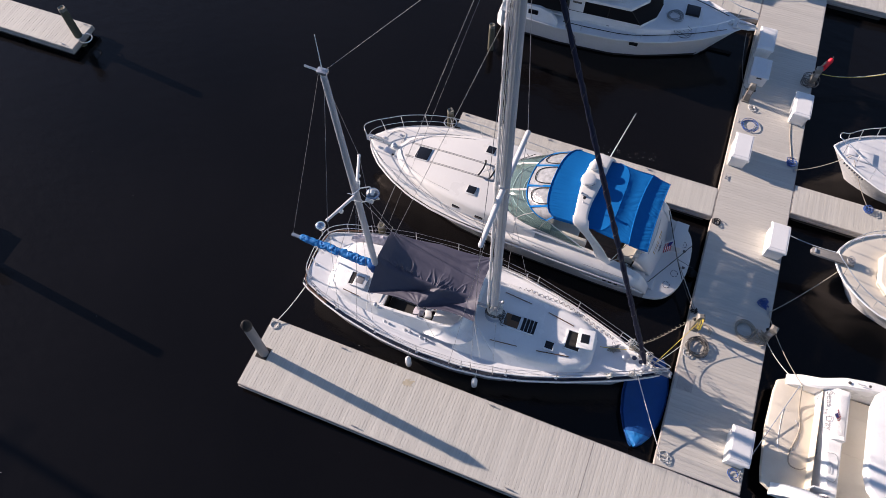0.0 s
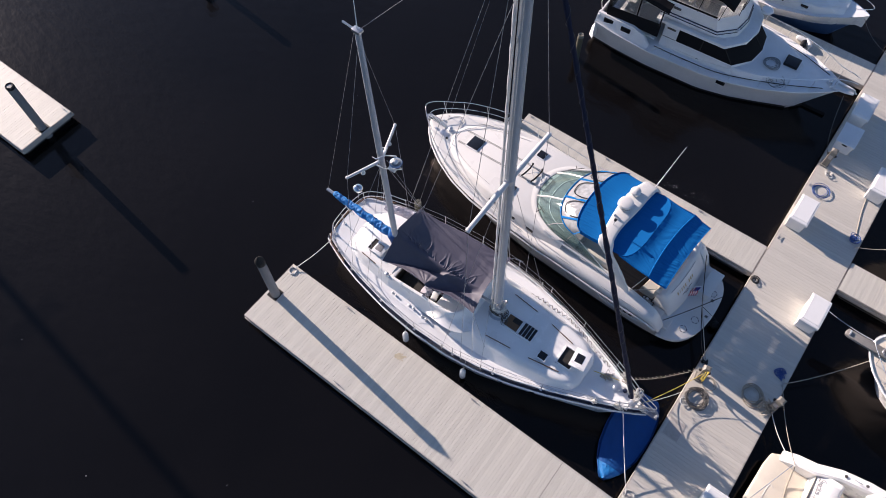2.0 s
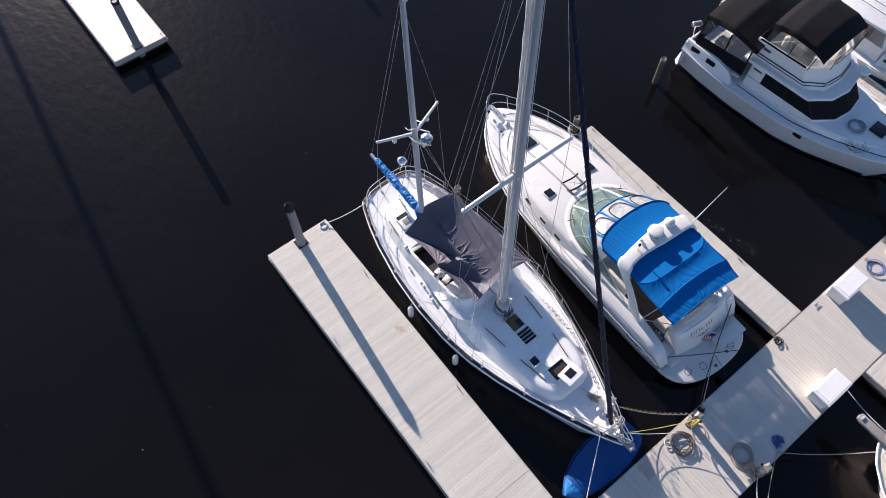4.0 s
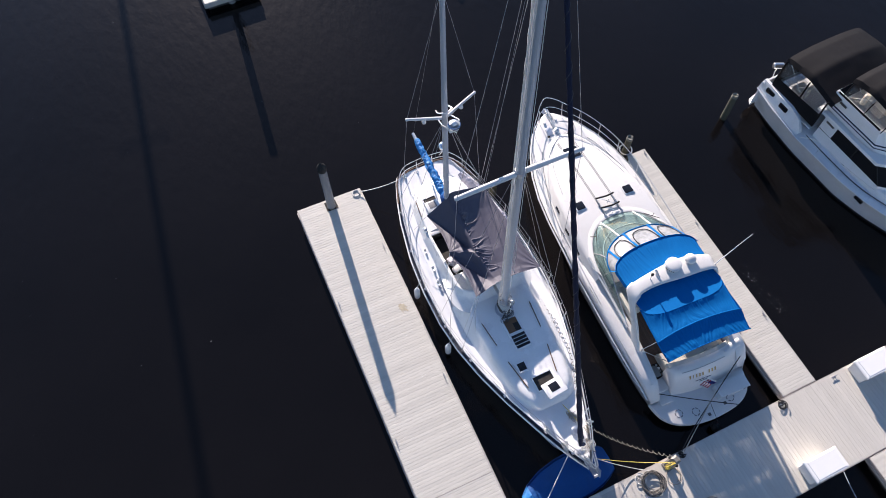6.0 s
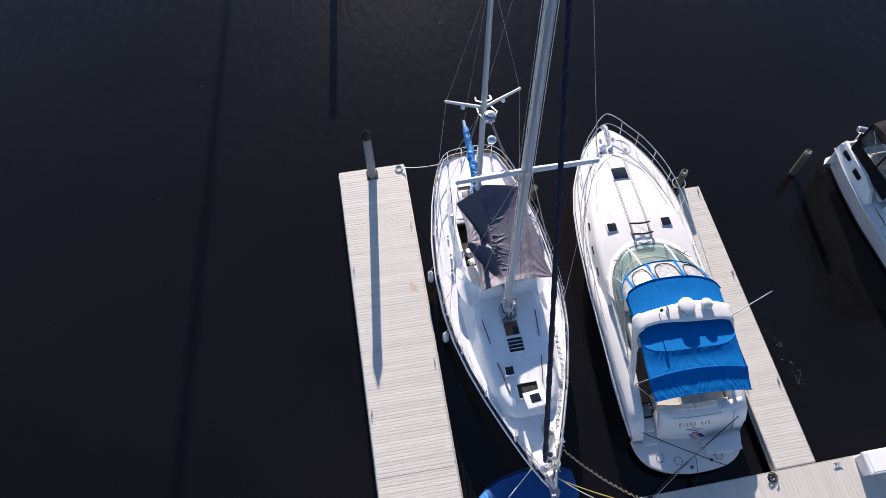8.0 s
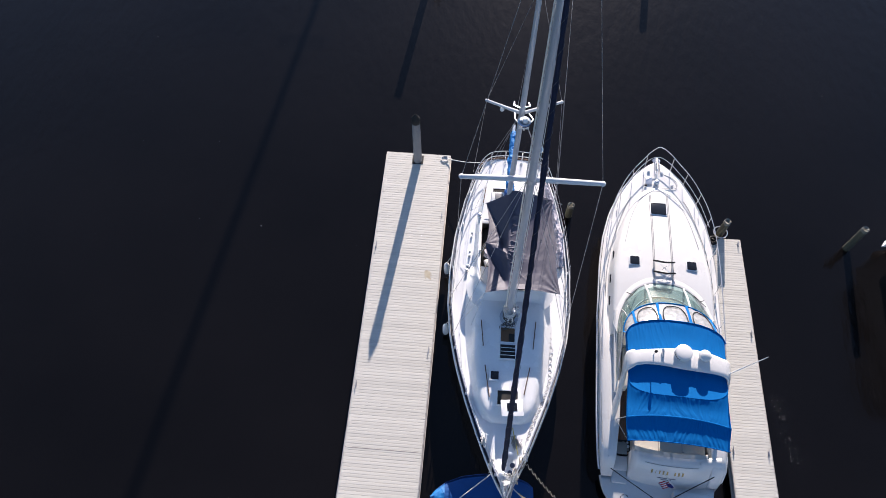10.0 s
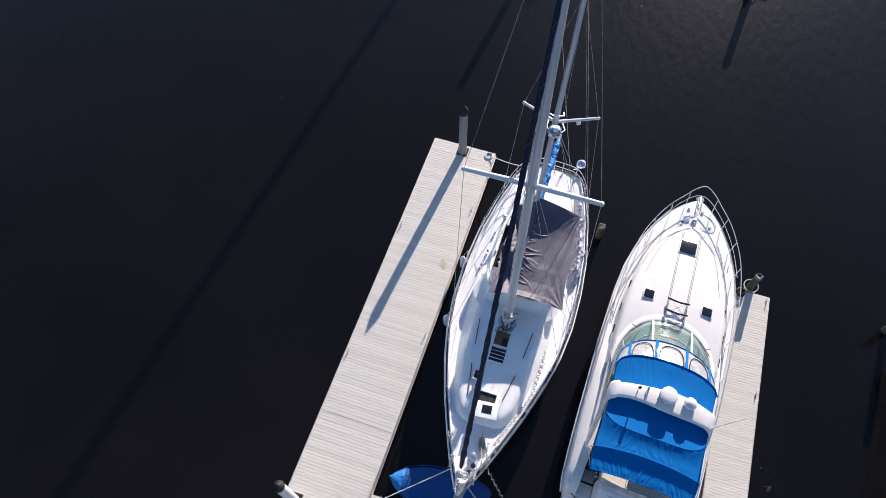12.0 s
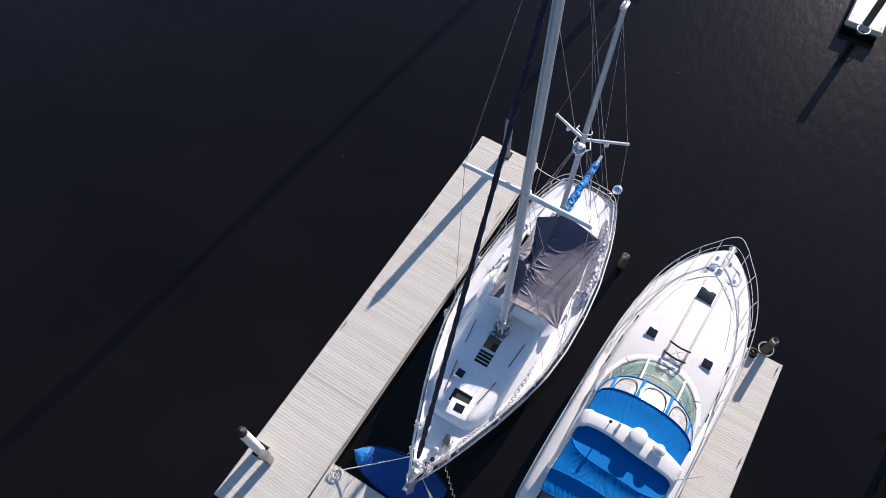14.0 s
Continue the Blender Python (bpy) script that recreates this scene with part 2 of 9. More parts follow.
M_GOLD = surface("gold_lettering", (0.42, 0.30, 0.12), 0.35, metal=0.4, var=0.1)
M_INK = surface("dark_lettering", (0.10, 0.105, 0.13), 0.5, var=0.1)
M_GREENBLUE = surface("blue_glossy_cover", (0.004, 0.17, 0.47), 0.6, var=0.3, big=5.0, fine=22.0, bump=0.4, depth=0.012)
M_DIRT = surface("dried_stain", (0.47, 0.41, 0.30), 0.8, var=0.25, big=6.0)
M_MIRROR = surface("chrome", (0.75, 0.76, 0.78), 0.08, metal=1.0, var=0.03, bump=0.0, rough_var=0.03)
M_GREYCLOTH = surface("crumpled_silver_fabric", (0.46, 0.44, 0.50), 0.5, var=0.3, big=5.0, fine=80.0)


# ---- mesh helpers ----
def bm_new():
    return bmesh.new()


def box(bm, c, s, bev=0.0, rz=0.0, taper=1.0):
    r = bmesh.ops.create_cube(bm, size=1.0)
    vs = r["verts"]
    for v in vs:
        k = taper if v.co.z < 0 else 1.0
        v.co = Vector((v.co.x * s[0] * k, v.co.y * s[1] * k, v.co.z * s[2]))
    if bev:
        es = list({e for v in vs for e in v.link_edges})
        r = bmesh.ops.bevel(bm, geom=es, offset=bev, segments=2, profile=0.6, affect="EDGES")
        vs = list({v for f in r["faces"] for v in f.verts} | {v for v in vs if v.is_valid})
    m = Matrix.Translation(c) @ Matrix.Rotation(radians(rz), 4, "Z")
    for v in vs:
        v.co = m @ v.co
    return bm


def frame_of(d):
    d = d.normalized()
    a = Vector((0, 0, 1)) if abs(d.z) < 0.95 else Vector((1, 0, 0))
    u = d.cross(a).normalized()
    return u, d.cross(u).normalized()


def tube(bm, pts, r, seg=6, closed=False, squash=1.0):
    """A round bar along a line of points; r may be one radius or one for each point."""
    pts = [Vector(p) for p in pts]
    n = len(pts)
    rr = r if isinstance(r, (list, tuple)) else [r] * n
    rings, u = [], None
    for i, p in enumerate(pts):
        a = pts[(i - 1) % n] if (closed or i) else p
        b = pts[(i + 1) % n] if (closed or i < n - 1) else p
        d = (b - a)
        if d.length < 1e-9:
            d = Vector((0, 0, 1))
        d.normalize()
        if u is None:
            u, w = frame_of(d)
        else:
            u = (u - d * u.dot(d))
            u = u.normalized() if u.length > 1e-6 else frame_of(d)[0]
            w = d.cross(u)
        rings.append([bm.verts.new(p + (u * math.cos(k * 2 * math.pi / seg) + w * squash * math.sin(k * 2 * math.pi / seg)) * rr[i]) for k in range(seg)])
    last = n if closed else n - 1
    for i in range(last):
        A, B = rings[i], rings[(i + 1) % n]
        for k in range(seg):
            f = bm.faces.new((A[k], A[(k + 1) % seg], B[(k + 1) % seg], B[k]))
            f.smooth = True
    if not closed:
        bm.faces.new(rings[0][::-1])
        bm.faces.new(rings[-1])
    return bm


def cyl(bm, p0, p1, r0, r1=None, seg=16):
    return tube(bm, [p0, p1], [r0, r0 if r1 is None else r1], seg)


def lathe(bm, c, prof, seg=20, axis=None):
    """Turned shape: prof is (radius, height) pairs."""
    m = Matrix.Translation(c) @ (axis if axis else Matrix())
    rings = []
    for r, z in prof:
        rings.append([bm.verts.new(m @ Vector((max(r, 1e-4) * math.cos(2 * math.pi * k / seg), max(r, 1e-4) * math.sin(2 * math.pi * k / seg), z))) for k in range(seg)])
    for A, B in zip(rings, rings[1:]):
        for k in range(seg):
            bm.faces.new((A[k], A[(k + 1) % seg], B[(k + 1) % seg], B[k]))
    bm.faces.new(rings[0][::-1])
    bm.faces.new(rings[-1])
    return bm


def loft(bm, rows, caps=False, close=False):
    vs = [[bm.verts.new(p) for p in row] for row in rows]
    for A, B in zip(vs, vs[1:]):
        n = len(A)
        for k in range(n if close else n - 1):
            bm.faces.new((A[k], A[(k + 1) % n], B[(k + 1) % n], B[k]))
    if caps:
        bm.faces.new(vs[0][::-1])
        bm.faces.new(vs[-1])
    return bm


def prism(bm, outline, z0, z1, inset=0.0, drop=0.0):
    """Upright prism over an outline; inset and drop round its top edge."""
    n = len(outline)
    c = sum((Vector((*p[:2], 0)) for p in outline), Vector()) / n
    rows = [[Vector((p[0], p[1], z0)) for p in outline]]
    if inset:
        for k in (0.0, 0.35, 0.7, 1.0):
            a = k * math.pi / 2
            rows.append([Vector((p[0], p[1], 0)) + (c - Vector((p[0], p[1], 0))).normalized() * inset * (1 - math.cos(a)) + Vector((0, 0, z1 - drop + drop * math.sin(a))) for p in outline])
    else:
        rows.append([Vector((p[0], p[1], z1)) for p in outline])
    return loft(bm, rows, caps=True, close=True)


def sharpen(bm, deg=35):
    bmesh.ops.recalc_face_normals(bm, faces=bm.faces[:])
    lim = radians(deg)
    for f in bm.faces:
        f.smooth = True
    for e in bm.edges:
        if len(e.link_faces) == 2 and e.calc_face_angle(0) > lim:
            e.smooth = False


def thicken(bm, d):
    bmesh.ops.recalc_face_normals(bm, faces=bm.faces[:])
    bmesh.ops.solidify(bm, geom=bm.faces[:], thickness=d)
    return bm


def part(name, bm, material, parent, label="", deg=35, m=None):
    sharpen(bm, deg)
    me = bpy.data.meshes.new(name)
    bm.to_mesh(me)
    bm.free()
    for mt in (material if isinstance(material, (list, tuple)) else [material]):
        me.materials.append(mt)
    ob = new(name, me)
    ob.parent = parent
    if m is not None:
        ob.matrix_basis = m
    if label:
        tagged(ob, label)
    return ob


def thing(name, label, category, m=None, group="", kind=""):
    ob = new(name)
    ob.empty_display_size = 0.3
    if m is not None:
        ob.matrix_basis = m
    return tagged(ob, label, category, group, kind)


def solo(name, bm, material, label, category, group="", kind="", m=None, deg=35):
    ob = part(name, bm, material, None, "", deg, m)
    return tagged(ob, label, category, group, kind)


def interp(x, table):
    xs = [t[0] for t in table]
    return float(np.interp(x, xs, [t[1] for t in table]))


def smooth_line(pts, n=6):
    """Catmull-Rom through the points."""
    P = [Vector(p) for p in pts]
    P = [P[0] * 2 - P[1]] + P + [P[-1] * 2 - P[-2]]
    out = []
    for i in range(1, len(P) - 2):
        for k in range(n):
            t = k / n
            a, b, c, d = P[i - 1], P[i], P[i + 1], P[i + 2]
            out.append(0.5 * ((2 * b) + (c - a) * t + (2 * a - 5 * b + 4 * c - d) * t * t + (3 * b - a - 3 * c + d) * t ** 3))
    out.append(P[-2])
    return out


def sagging(p0, p1, sag, n=14):
    a, b = Vector(p0), Vector(p1)
    return [a.lerp(b, i / n) - Vector((0, 0, sag * 4 * (i / n) * (1 - i / n))) for i in range(n + 1)]


def coil_points(c, r, turns, rise=0.03, wob=0.15, seed=0, n=22):
    rnd = random.Random(seed)
    ph = rnd.random() * 6
    out = []
    for i in range(int(turns * n) + 1):
        a = i * 2 * math.pi / n
        q = r * (1 + wob * math.sin(a * 0.37 + ph) + wob * 0.6 * math.sin(a * 1.13 + ph * 2))
        off = Vector((math.cos(a * 0.31 + ph), math.sin(a * 0.23 + ph), 0)) * r * wob
        out.append(Vector(c) + off + Vector((q * math.cos(a), q * math.sin(a), 0.018 + rise * (0.5 + 0.5 * math.sin(a * 0.77 + ph)))))
    return out


def tangle(c, size, n, seed, lay=1.0):
    """A heap of line that wanders at random inside a box of half extents size; lay stretches the turns."""
    out = []
    c = Vector(c)
    for i in range(n):
        a = i * 0.23 / lay
        q = Vector((noise.noise(Vector((a, seed * 7.3, 0.2))), noise.noise(Vector((a, seed * 7.3, 9.7))), noise.noise(Vector((a * 0.8, seed * 7.3, 21.1)))))
        out.append(c + Vector((q.x * size[0] * 1.9, q.y * size[1] * 1.9, abs(q.z) * size[2] * 1.9 + 0.012)))
    return out


def rope(name, pts, r, material, label, category="rope", group="", seg=5):
    return solo(name, tube(bm_new(), pts, r, seg), material, label, category, group)


# ---- water, docks ----
bmw = bm_new()
bmesh.ops.create_grid(bmw, x_segments=4, y_segments=4, size=1500)
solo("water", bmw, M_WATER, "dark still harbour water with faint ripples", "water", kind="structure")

TOP = 0.5
BOARD = 0.12


def board_mesh(name, length, along, pitch=BOARD):
    """One decking board with eased long edges, lying along x or y, its top at z = 0."""
    w, t, e = pitch / 2 - (0.0012 if along == "y" else 0.0007), 0.03, 0.0022 if along == "y" else 0.0015
    c = 0.0012 if along == "y" else 0.0008
    prof = [(-w, -t), (w, -t), (w, -e - c), (w - e, -c), (w * 0.45, -0.25 * c), (-w * 0.45, -0.25 * c), (-w + e, -c), (-w, -e - c)]
    bm = bm_new()
    h = length / 2
    rows = [[Vector((h * s, p[0], p[1])) if along == "x" else Vector((p[0], h * s, p[1])) for p in prof] for s in (-1, 1)]
    loft(bm, rows, caps=True, close=True)
    bmesh.ops.recalc_face_normals(bm, faces=bm.faces[:])
    me = bpy.data.meshes.new(name)
    bm.to_mesh(me)
    bm.free()
    me.materials.append(M_BOARD_X if along == "x" else M_BOARD)
    return me


LATER = []      # boards are laid last


def dock(name, label, x0, x1, y0, y1, along, pitch=BOARD):
    """A floating dock: rim, floats and, laid at the end, its boards."""
    cx, cy, sx, sy = (x0 + x1) / 2, (y0 + y1) / 2, x1 - x0, y1 - y0
    d = thing(name, label, "dock", pose(cx, cy, 0), kind="structure")
    rim = bm_new()
    t = 0.024
    for s in (-1, 1):
        box(rim, (0, s * (sy / 2 - t / 2), TOP - 0.13), (sx, t, 0.25), 0.006)
        box(rim, (s * (sx / 2 - t / 2), 0, TOP - 0.13), (t, sy - 2 * t - 0.002, 0.25), 0.006)
    part("rim", rim, M_FASCIA, d)
    wale = bm_new()
    for s in (-1, 1):
        box(wale, (0, s * (sy / 2 + 0.018), TOP - 0.2), (sx - 0.02, 0.032, 0.09), 0.006)
    part("rub_rail", wale, M_FASCIA, d)
    deck = bm_new()
    box(deck, (0, 0, TOP - 0.05), (sx - 2 * t - 0.004, sy - 2 * t - 0.004, 0.02))
    part("underlay", deck, M_UNDER, d)
    long_x = sx > sy
    n = max(2, int((sx if long_x else sy) / 2.4))
    for k in range(n):
        f = bm_new()
        q = ((k + 0.5) / n - 0.5)
        c = (q * sx, 0, 0.06) if long_x else (0, q * sy, 0.06)
        s = (sx / n * 0.86, sy * 0.9, 0.38) if long_x else (sx * 0.9, sy / n * 0.86, 0.38)
        part("float", box(f, c, s, 0.05), M_FLOAT, d)
    LATER.append((d, sx - 2 * t - 0.006, sy - 2 * t - 0.006, along, pitch))
    return d


PIER = dock("pier", "wide main pier decked with grey-beige composite boards", 0.0, 2.6, -0.15, 33.0, "x")
FINGER_A = dock("finger_dock", "long floating finger dock of pale composite boards beside the sailboat", -13.1, 2.62, -2.44, 0.0, "y", 0.1)
FINGER_A.matrix_basis = pose(-5.24, -1.323, 0, 0, 0, -0.75)
dock("finger_dock", "narrow finger dock of weathered composite boards beside the motor cruiser", -10.12, -0.02, 9.22, 10.51, "y", 0.09)
dock("finger_dock", "narrow finger dock behind the flybridge boat", -11.5, -0.02, 19.72, 21.12, "y", 0.09)
dock("finger_dock", "narrow finger dock on the far side of the main pier", 2.62, 14.0, 10.4, 11.68, "y", 0.09)
dock("finger_dock", "narrow finger dock beside a moored boat's rail", 2.62, 13.0, 22.05, 23.35, "y", 0.09)
dock("finger_dock", "sunlit worn finger dock out across the water", -42.0, -24.75, -2.58, -0.2, "y")
dock("finger_dock", "narrow finger dock across the open water", -40.0, -26.5, 7.8, 9.28, "y")


part("section_joint", box(bm_new(), (3.34, 0, TOP + 0.0005), (0.016, 2.36, 0.006)), M_UNDER, FINGER_A, "dark joint between two dock sections")
# ---- dock furniture ----
def dock_cleat(x, y, rz=0.0, z=TOP):
    bm = bm_new()
    for s in (-1, 1):
        cyl(bm, (0.04 * s, 0, 0), (0.045 * s, 0, 0.05), 0.014, 0.012, 8)
    tube(bm, [(-0.13, 0, 0.062), (-0.06, 0, 0.056), (0.06, 0, 0.056), (0.13, 0, 0.062)], [0.009, 0.014, 0.014, 0.009], 6)
    box(bm, (0, 0, 0.004), (0.14, 0.05, 0.008))
    return solo("dock_cleat", bm, M_WIRE, "galvanised mooring cleat bolted to the dock", "cleat", "dock cleats", m=pose(x, y, z, 0, 0, rz))


for x, y, rz in ((-12.9, -0.12, 0), (-10.4, -0.155, -0.75), (-5.2, -0.225, -0.75), (-9.0, -2.385, -0.75), (-3.9, -2.45, -0.75), (0.1, 0.14, 0), (0.12, 5.25, 90), (0.12, 11.1, 90), (0.14, 9.0, 90),
                 (2.48, 6.1, 90), (2.48, 12.3, 90), (0.13, 13.9, 90), (-9.9, 10.4, 0), (-6.5, 10.4, 0), (-2.6, 10.4, 0), (-2.6, 9.33, 0), (5.2, 11.58, 0), (2.48, 0.3, 90),
                 (-25.1, -0.3, 0), (-29.5, -0.3, 0), (-29.2, -2.48, 0), (-26.8, 9.18, 0), (-27.0, 7.9, 0), (0.13, 21.9, 90)):
    dock_cleat(x, y, rz)


def dock_box(x, y, sx, sy, rz=0.0, label="white fibreglass dock box with a closed overhanging lid", z=TOP):
    t = thing("dock_box", label, "dock box", pose(x, y, z, 0, 0, rz), "dock boxes on the pier")
    bm = bm_new()
    box(bm, (0, 0, 0.29), (sx * 0.94, sy * 0.95, 0.58), 0.03, taper=0.9)
    part("body", bm, M_BOXWHITE, t)
    lid = bm_new()
    out = [(-sx / 2, -sy / 2), (sx / 2, -sy / 2), (sx / 2, sy / 2), (-sx / 2, sy / 2)]
    rows = []
    for k, zz in ((1.0, 0.56), (1.02, 0.57), (1.02, 0.64), (0.97, 0.665), (0.86, 0.68), (0.84, 0.695)):
        rows.append([Vector((p[0] * k, p[1] * k, zz)) for p in out])
    loft(lid, rows, caps=True, close=True)
    lid_ob = part("lid", lid, M_BOXWHITE, t, deg=25)
    h = bm_new()
    box(h, (sx * 0.47, 0, 0.672), (0.05, sy * 0.86, 0.03), 0.012)
    part("lid_lip", h, M_GREYGEL, lid_ob)
    la = bm_new()
    box(la, (sx * 0.53, 0, 0.56), (0.02, 0.07, 0.1), 0.006)
    part("latch", la, M_STEEL, t)
    for s in (-1, 1):
        hi = bm_new()
        box(hi, (-sx * 0.52, s * sy * 0.3, 0.6), (0.015, 0.08, 0.06), 0.004)
        part("hinge", hi, M_STEEL, t)
    return t


dock_box(2.21, 15.03, 0.65, 1.2)
dock_box(0.36, 12.2, 0.65, 1.2)
dock_box(2.2, 8.73, 0.65, 1.16, label="white fibreglass dock box with a blue rope tied behind it")
dock_box(2.2, 1.1, 0.66, 1.14, label="white dock box crossed by rigging shadows, blue rope beside it")
dock_box(0.37, 18.0, 0.66, 1.25, label="white dock box standing in shadow next to a bin")
dock_box(0.48, 22.35, 0.66, 1.25)

bin_ = thing("storage_bin", "long pale grey plastic storage bin with a ribbed lid", "bin", pose(0.42, 16.42, TOP))
part("body", box(bm_new(), (0, 0, 0.26), (0.66, 1.0, 0.52), 0.03, taper=0.9), M_GREYGEL, bin_)
blid = bm_new()
box(blid, (0, 0, 0.545), (0.72, 1.08, 0.05), 0.02)
for k in range(3):
    box(blid, (-0.2 + 0.2 * k, 0, 0.575), (0.05, 0.9, 0.02), 0.008)
part("lid", blid, M_GREYGEL, bin_)
part("latch", box(bm_new(), (0.0, -0.535, 0.5), (0.2, 0.03, 0.06), 0.01), M_BLACK, bin_)


def pedestal(x, y, rz, label="beige power pedestal with cables on the pier"):
    t = thing("power_pedestal", label, "power pedestal", pose(x, y, TOP, 0, 0, rz), "power pedestals")
    bm = bm_new()
    box(bm, (0, 0, 0.03), (0.3, 0.3, 0.06), 0.012)
    box(bm, (0, 0, 0.42), (0.22, 0.2, 0.75), 0.02)
    part("post", bm, M_PED, t)
    cap = bm_new()
    loft(cap, [[Vector((sx * a, sy * b, z)) for sx, sy in ((-1, -1), (1, -1), (1, 1), (-1, 1))] for a, b, z in ((0.11, 0.10, 0.79), (0.12, 0.11, 0.81), (0.12, 0.11, 0.84), (0.06, 0.06, 0.90))], caps=True, close=True)
    part("cap", cap, M_PED, t)
    for s in (-1, 1):
        part("socket", cyl(bm_new(), (s * 0.11, 0, 0.62), (s * 0.15, 0, 0.57), 0.045, 0.05, 10), M_BLACK, t)
    part("meter_door", box(bm_new(), (0, -0.105, 0.55), (0.14, 0.012, 0.2), 0.004), M_FASCIA, t)
    return t


pedestal(0.22, 4.72, 10, "beige power pedestal wrapped in yellow and tan cords")
pedestal(2.5, 5.15, -15, "beige power pedestal with a coiled hose at its foot")
pedestal(0.2, 15.1, 0, "beige power pedestal with a hose bib and rope")
pedestal(2.52, 16.9, 5, "power pedestal with a red fire extinguisher and coiled hose")
ext = thing("fire_extinguisher", "bright red fire extinguisher fixed to the pedestal", "extinguisher", pose(2.66, 17.12, 1.12, -14, 16, 0))
part("bottle", lathe(bm_new(), (0, 0, 0), [(0.01, -0.01), (0.095, 0.0), (0.1, 0.03), (0.1, 0.46), (0.07, 0.55), (0.03, 0.58)], 14), M_RED, ext)
part("valve", box(bm_new(), (0, 0.0, 0.61), (0.04, 0.12, 0.07), 0.01), M_BLACK, ext)
part("bracket", box(bm_new(), (-0.1, 0, 0.2), (0.04, 0.1, 0.3), 0.01), M_PED, ext)


def piling(name, x, y, top, r, mat, label, cap="cone", capmat=None, lean=(0, 0)):
    t = thing(name, label, "piling", pose(x, y, 0), "pilings")
    bm = bm_new()
    n = 9
    pts = [Vector((lean[0] * k / n, lean[1] * k / n, -0.6 + (top + 0.6) * k / n)) for k in range(n + 1)]
    tube(bm, pts, [r * (1.06 - 0.08 * k / n) for k in range(n + 1)], 20)
    part("shaft", bm, mat, t)
    if cap == "cone":
        part("cap", lathe(bm_new(), (lean[0], lean[1], top), [(r * 1.08, -0.05), (r * 1.1, 0.0), (r * 0.95, 0.05), (r * 0.45, 0.13), (0.01, 0.17)], 20), capmat or M_BLACK, t, "black cone cap")
    elif cap == "dome":
        part("cap", lathe(bm_new(), (lean[0], lean[1], top), [(r * 1.06, -0.2), (r * 1.08, -0.02), (r * 0.98, 0.02), (r * 0.5, 0.14), (0.01, 0.24)], 20), capmat or M_BLACK, t, "black plastic cap")
    elif cap == "flat":
        # rotten, uneven end grain
        e = bm_new()
        rings = []
        for q, up in ((1.0, -0.12), (1.03, -0.02), (0.9, 0.03), (0.55, 0.0), (0.2, -0.02)):
            rings.append([Vector((lean[0], lean[1], top)) + Vector((r * 0.98 * q * math.cos(a_), r * 0.98 * q * math.sin(a_), up + 0.05 * noise.noise(Vector((math.cos(a_) * 2 * q, math.sin(a_) * 2 * q, x + y))))) for a_ in np.linspace(0, 2 * math.pi, 19)[:-1]])
        loft(e, rings, caps=True, close=True)
        part("cap", e, capmat or M_WOODPILE, t)
    return t


def pile_hoop(x, y, r, z=TOP - 0.03, rz=0.0):
    bm = bm_new()
    tube(bm, [Vector((r * math.cos(a), r * math.sin(a), 0)) for a in np.linspace(0, 2 * math.pi, 20)[:-1]], 0.022, 6, closed=True)
    return solo("pile_hoop", bm, M_STEEL, "steel pile guide hoop on the dock's end", "pile guide", "pile guides", m=pose(x, y, z, 0, 0, rz))


piling("piling", -12.77, -1.23, 2.98, 0.15, M_GREYPILE, "tall grey sleeved piling with a black cap", "dome", M_BLACK)
piling("piling", 0.86, -2.28, 2.72, 0.15, M_WHITEPILE, "white sleeved piling with a black cone cap", "cone")
piling("piling", -10.4, 9.86, 1.2, 0.125, M_WOODPILE, "short weathered wooden piling by a finger dock", "flat", M_GREYWOOD)
piling("piling", -11.03, 4.5, 0.72, 0.13, M_WOODPILE, "short mossy wooden piling between two boats", "flat", M_GREYWOOD)
piling("piling", -10.32, 14.5, 1.36, 0.125, M_WOODPILE, "old wooden piling standing in the water", "flat", M_GREYWOOD)
piling("piling", -25.0, -1.4, 2.9, 0.16, M_GREYPILE, "hollow grey piling at the end of a far dock", "flat", M_BLACK)
piling("piling", -26.7, 8.55, 2.0, 0.16, M_WOODPILE, "dark wooden piling on the end of a narrow dock", "flat", M_GREYWOOD)
pile_hoop(-10.4, 9.86, 0.24)
pile_hoop(-26.35, 8.55, 0.26)


def pile_gate(x, y, sx, sy):
    bm = bm_new()
    box(bm, (0, 0, 0), (sx, sy, 0.012))
    return solo("pile_pocket", bm, M_BLACK, "dark square pocket in the dock round a piling", "pile pocket", "pile pockets", m=pose(x, y, TOP + 0.006))


pile_gate(-12.8, -1.23, 0.4, 0.42)
pile_gate(0.86, -2.25, 0.44, 0.36)
pile_gate(-25.0, -1.4, 0.4, 0.42)
ped = thing("dock_light_box", "weathered grey metal box bolted to the dock beside the piling", "utility box", pose(0.95, -1.82, TOP, 0, 0, 12))
part("body", box(bm_new(), (0, 0, 0.4), (0.24, 0.22, 0.8), 0.015), M_PED, ped)
part("cap", box(bm_new(), (0, 0, 0.83), (0.28, 0.26, 0.06), 0.015), M_GREYWOOD, ped)

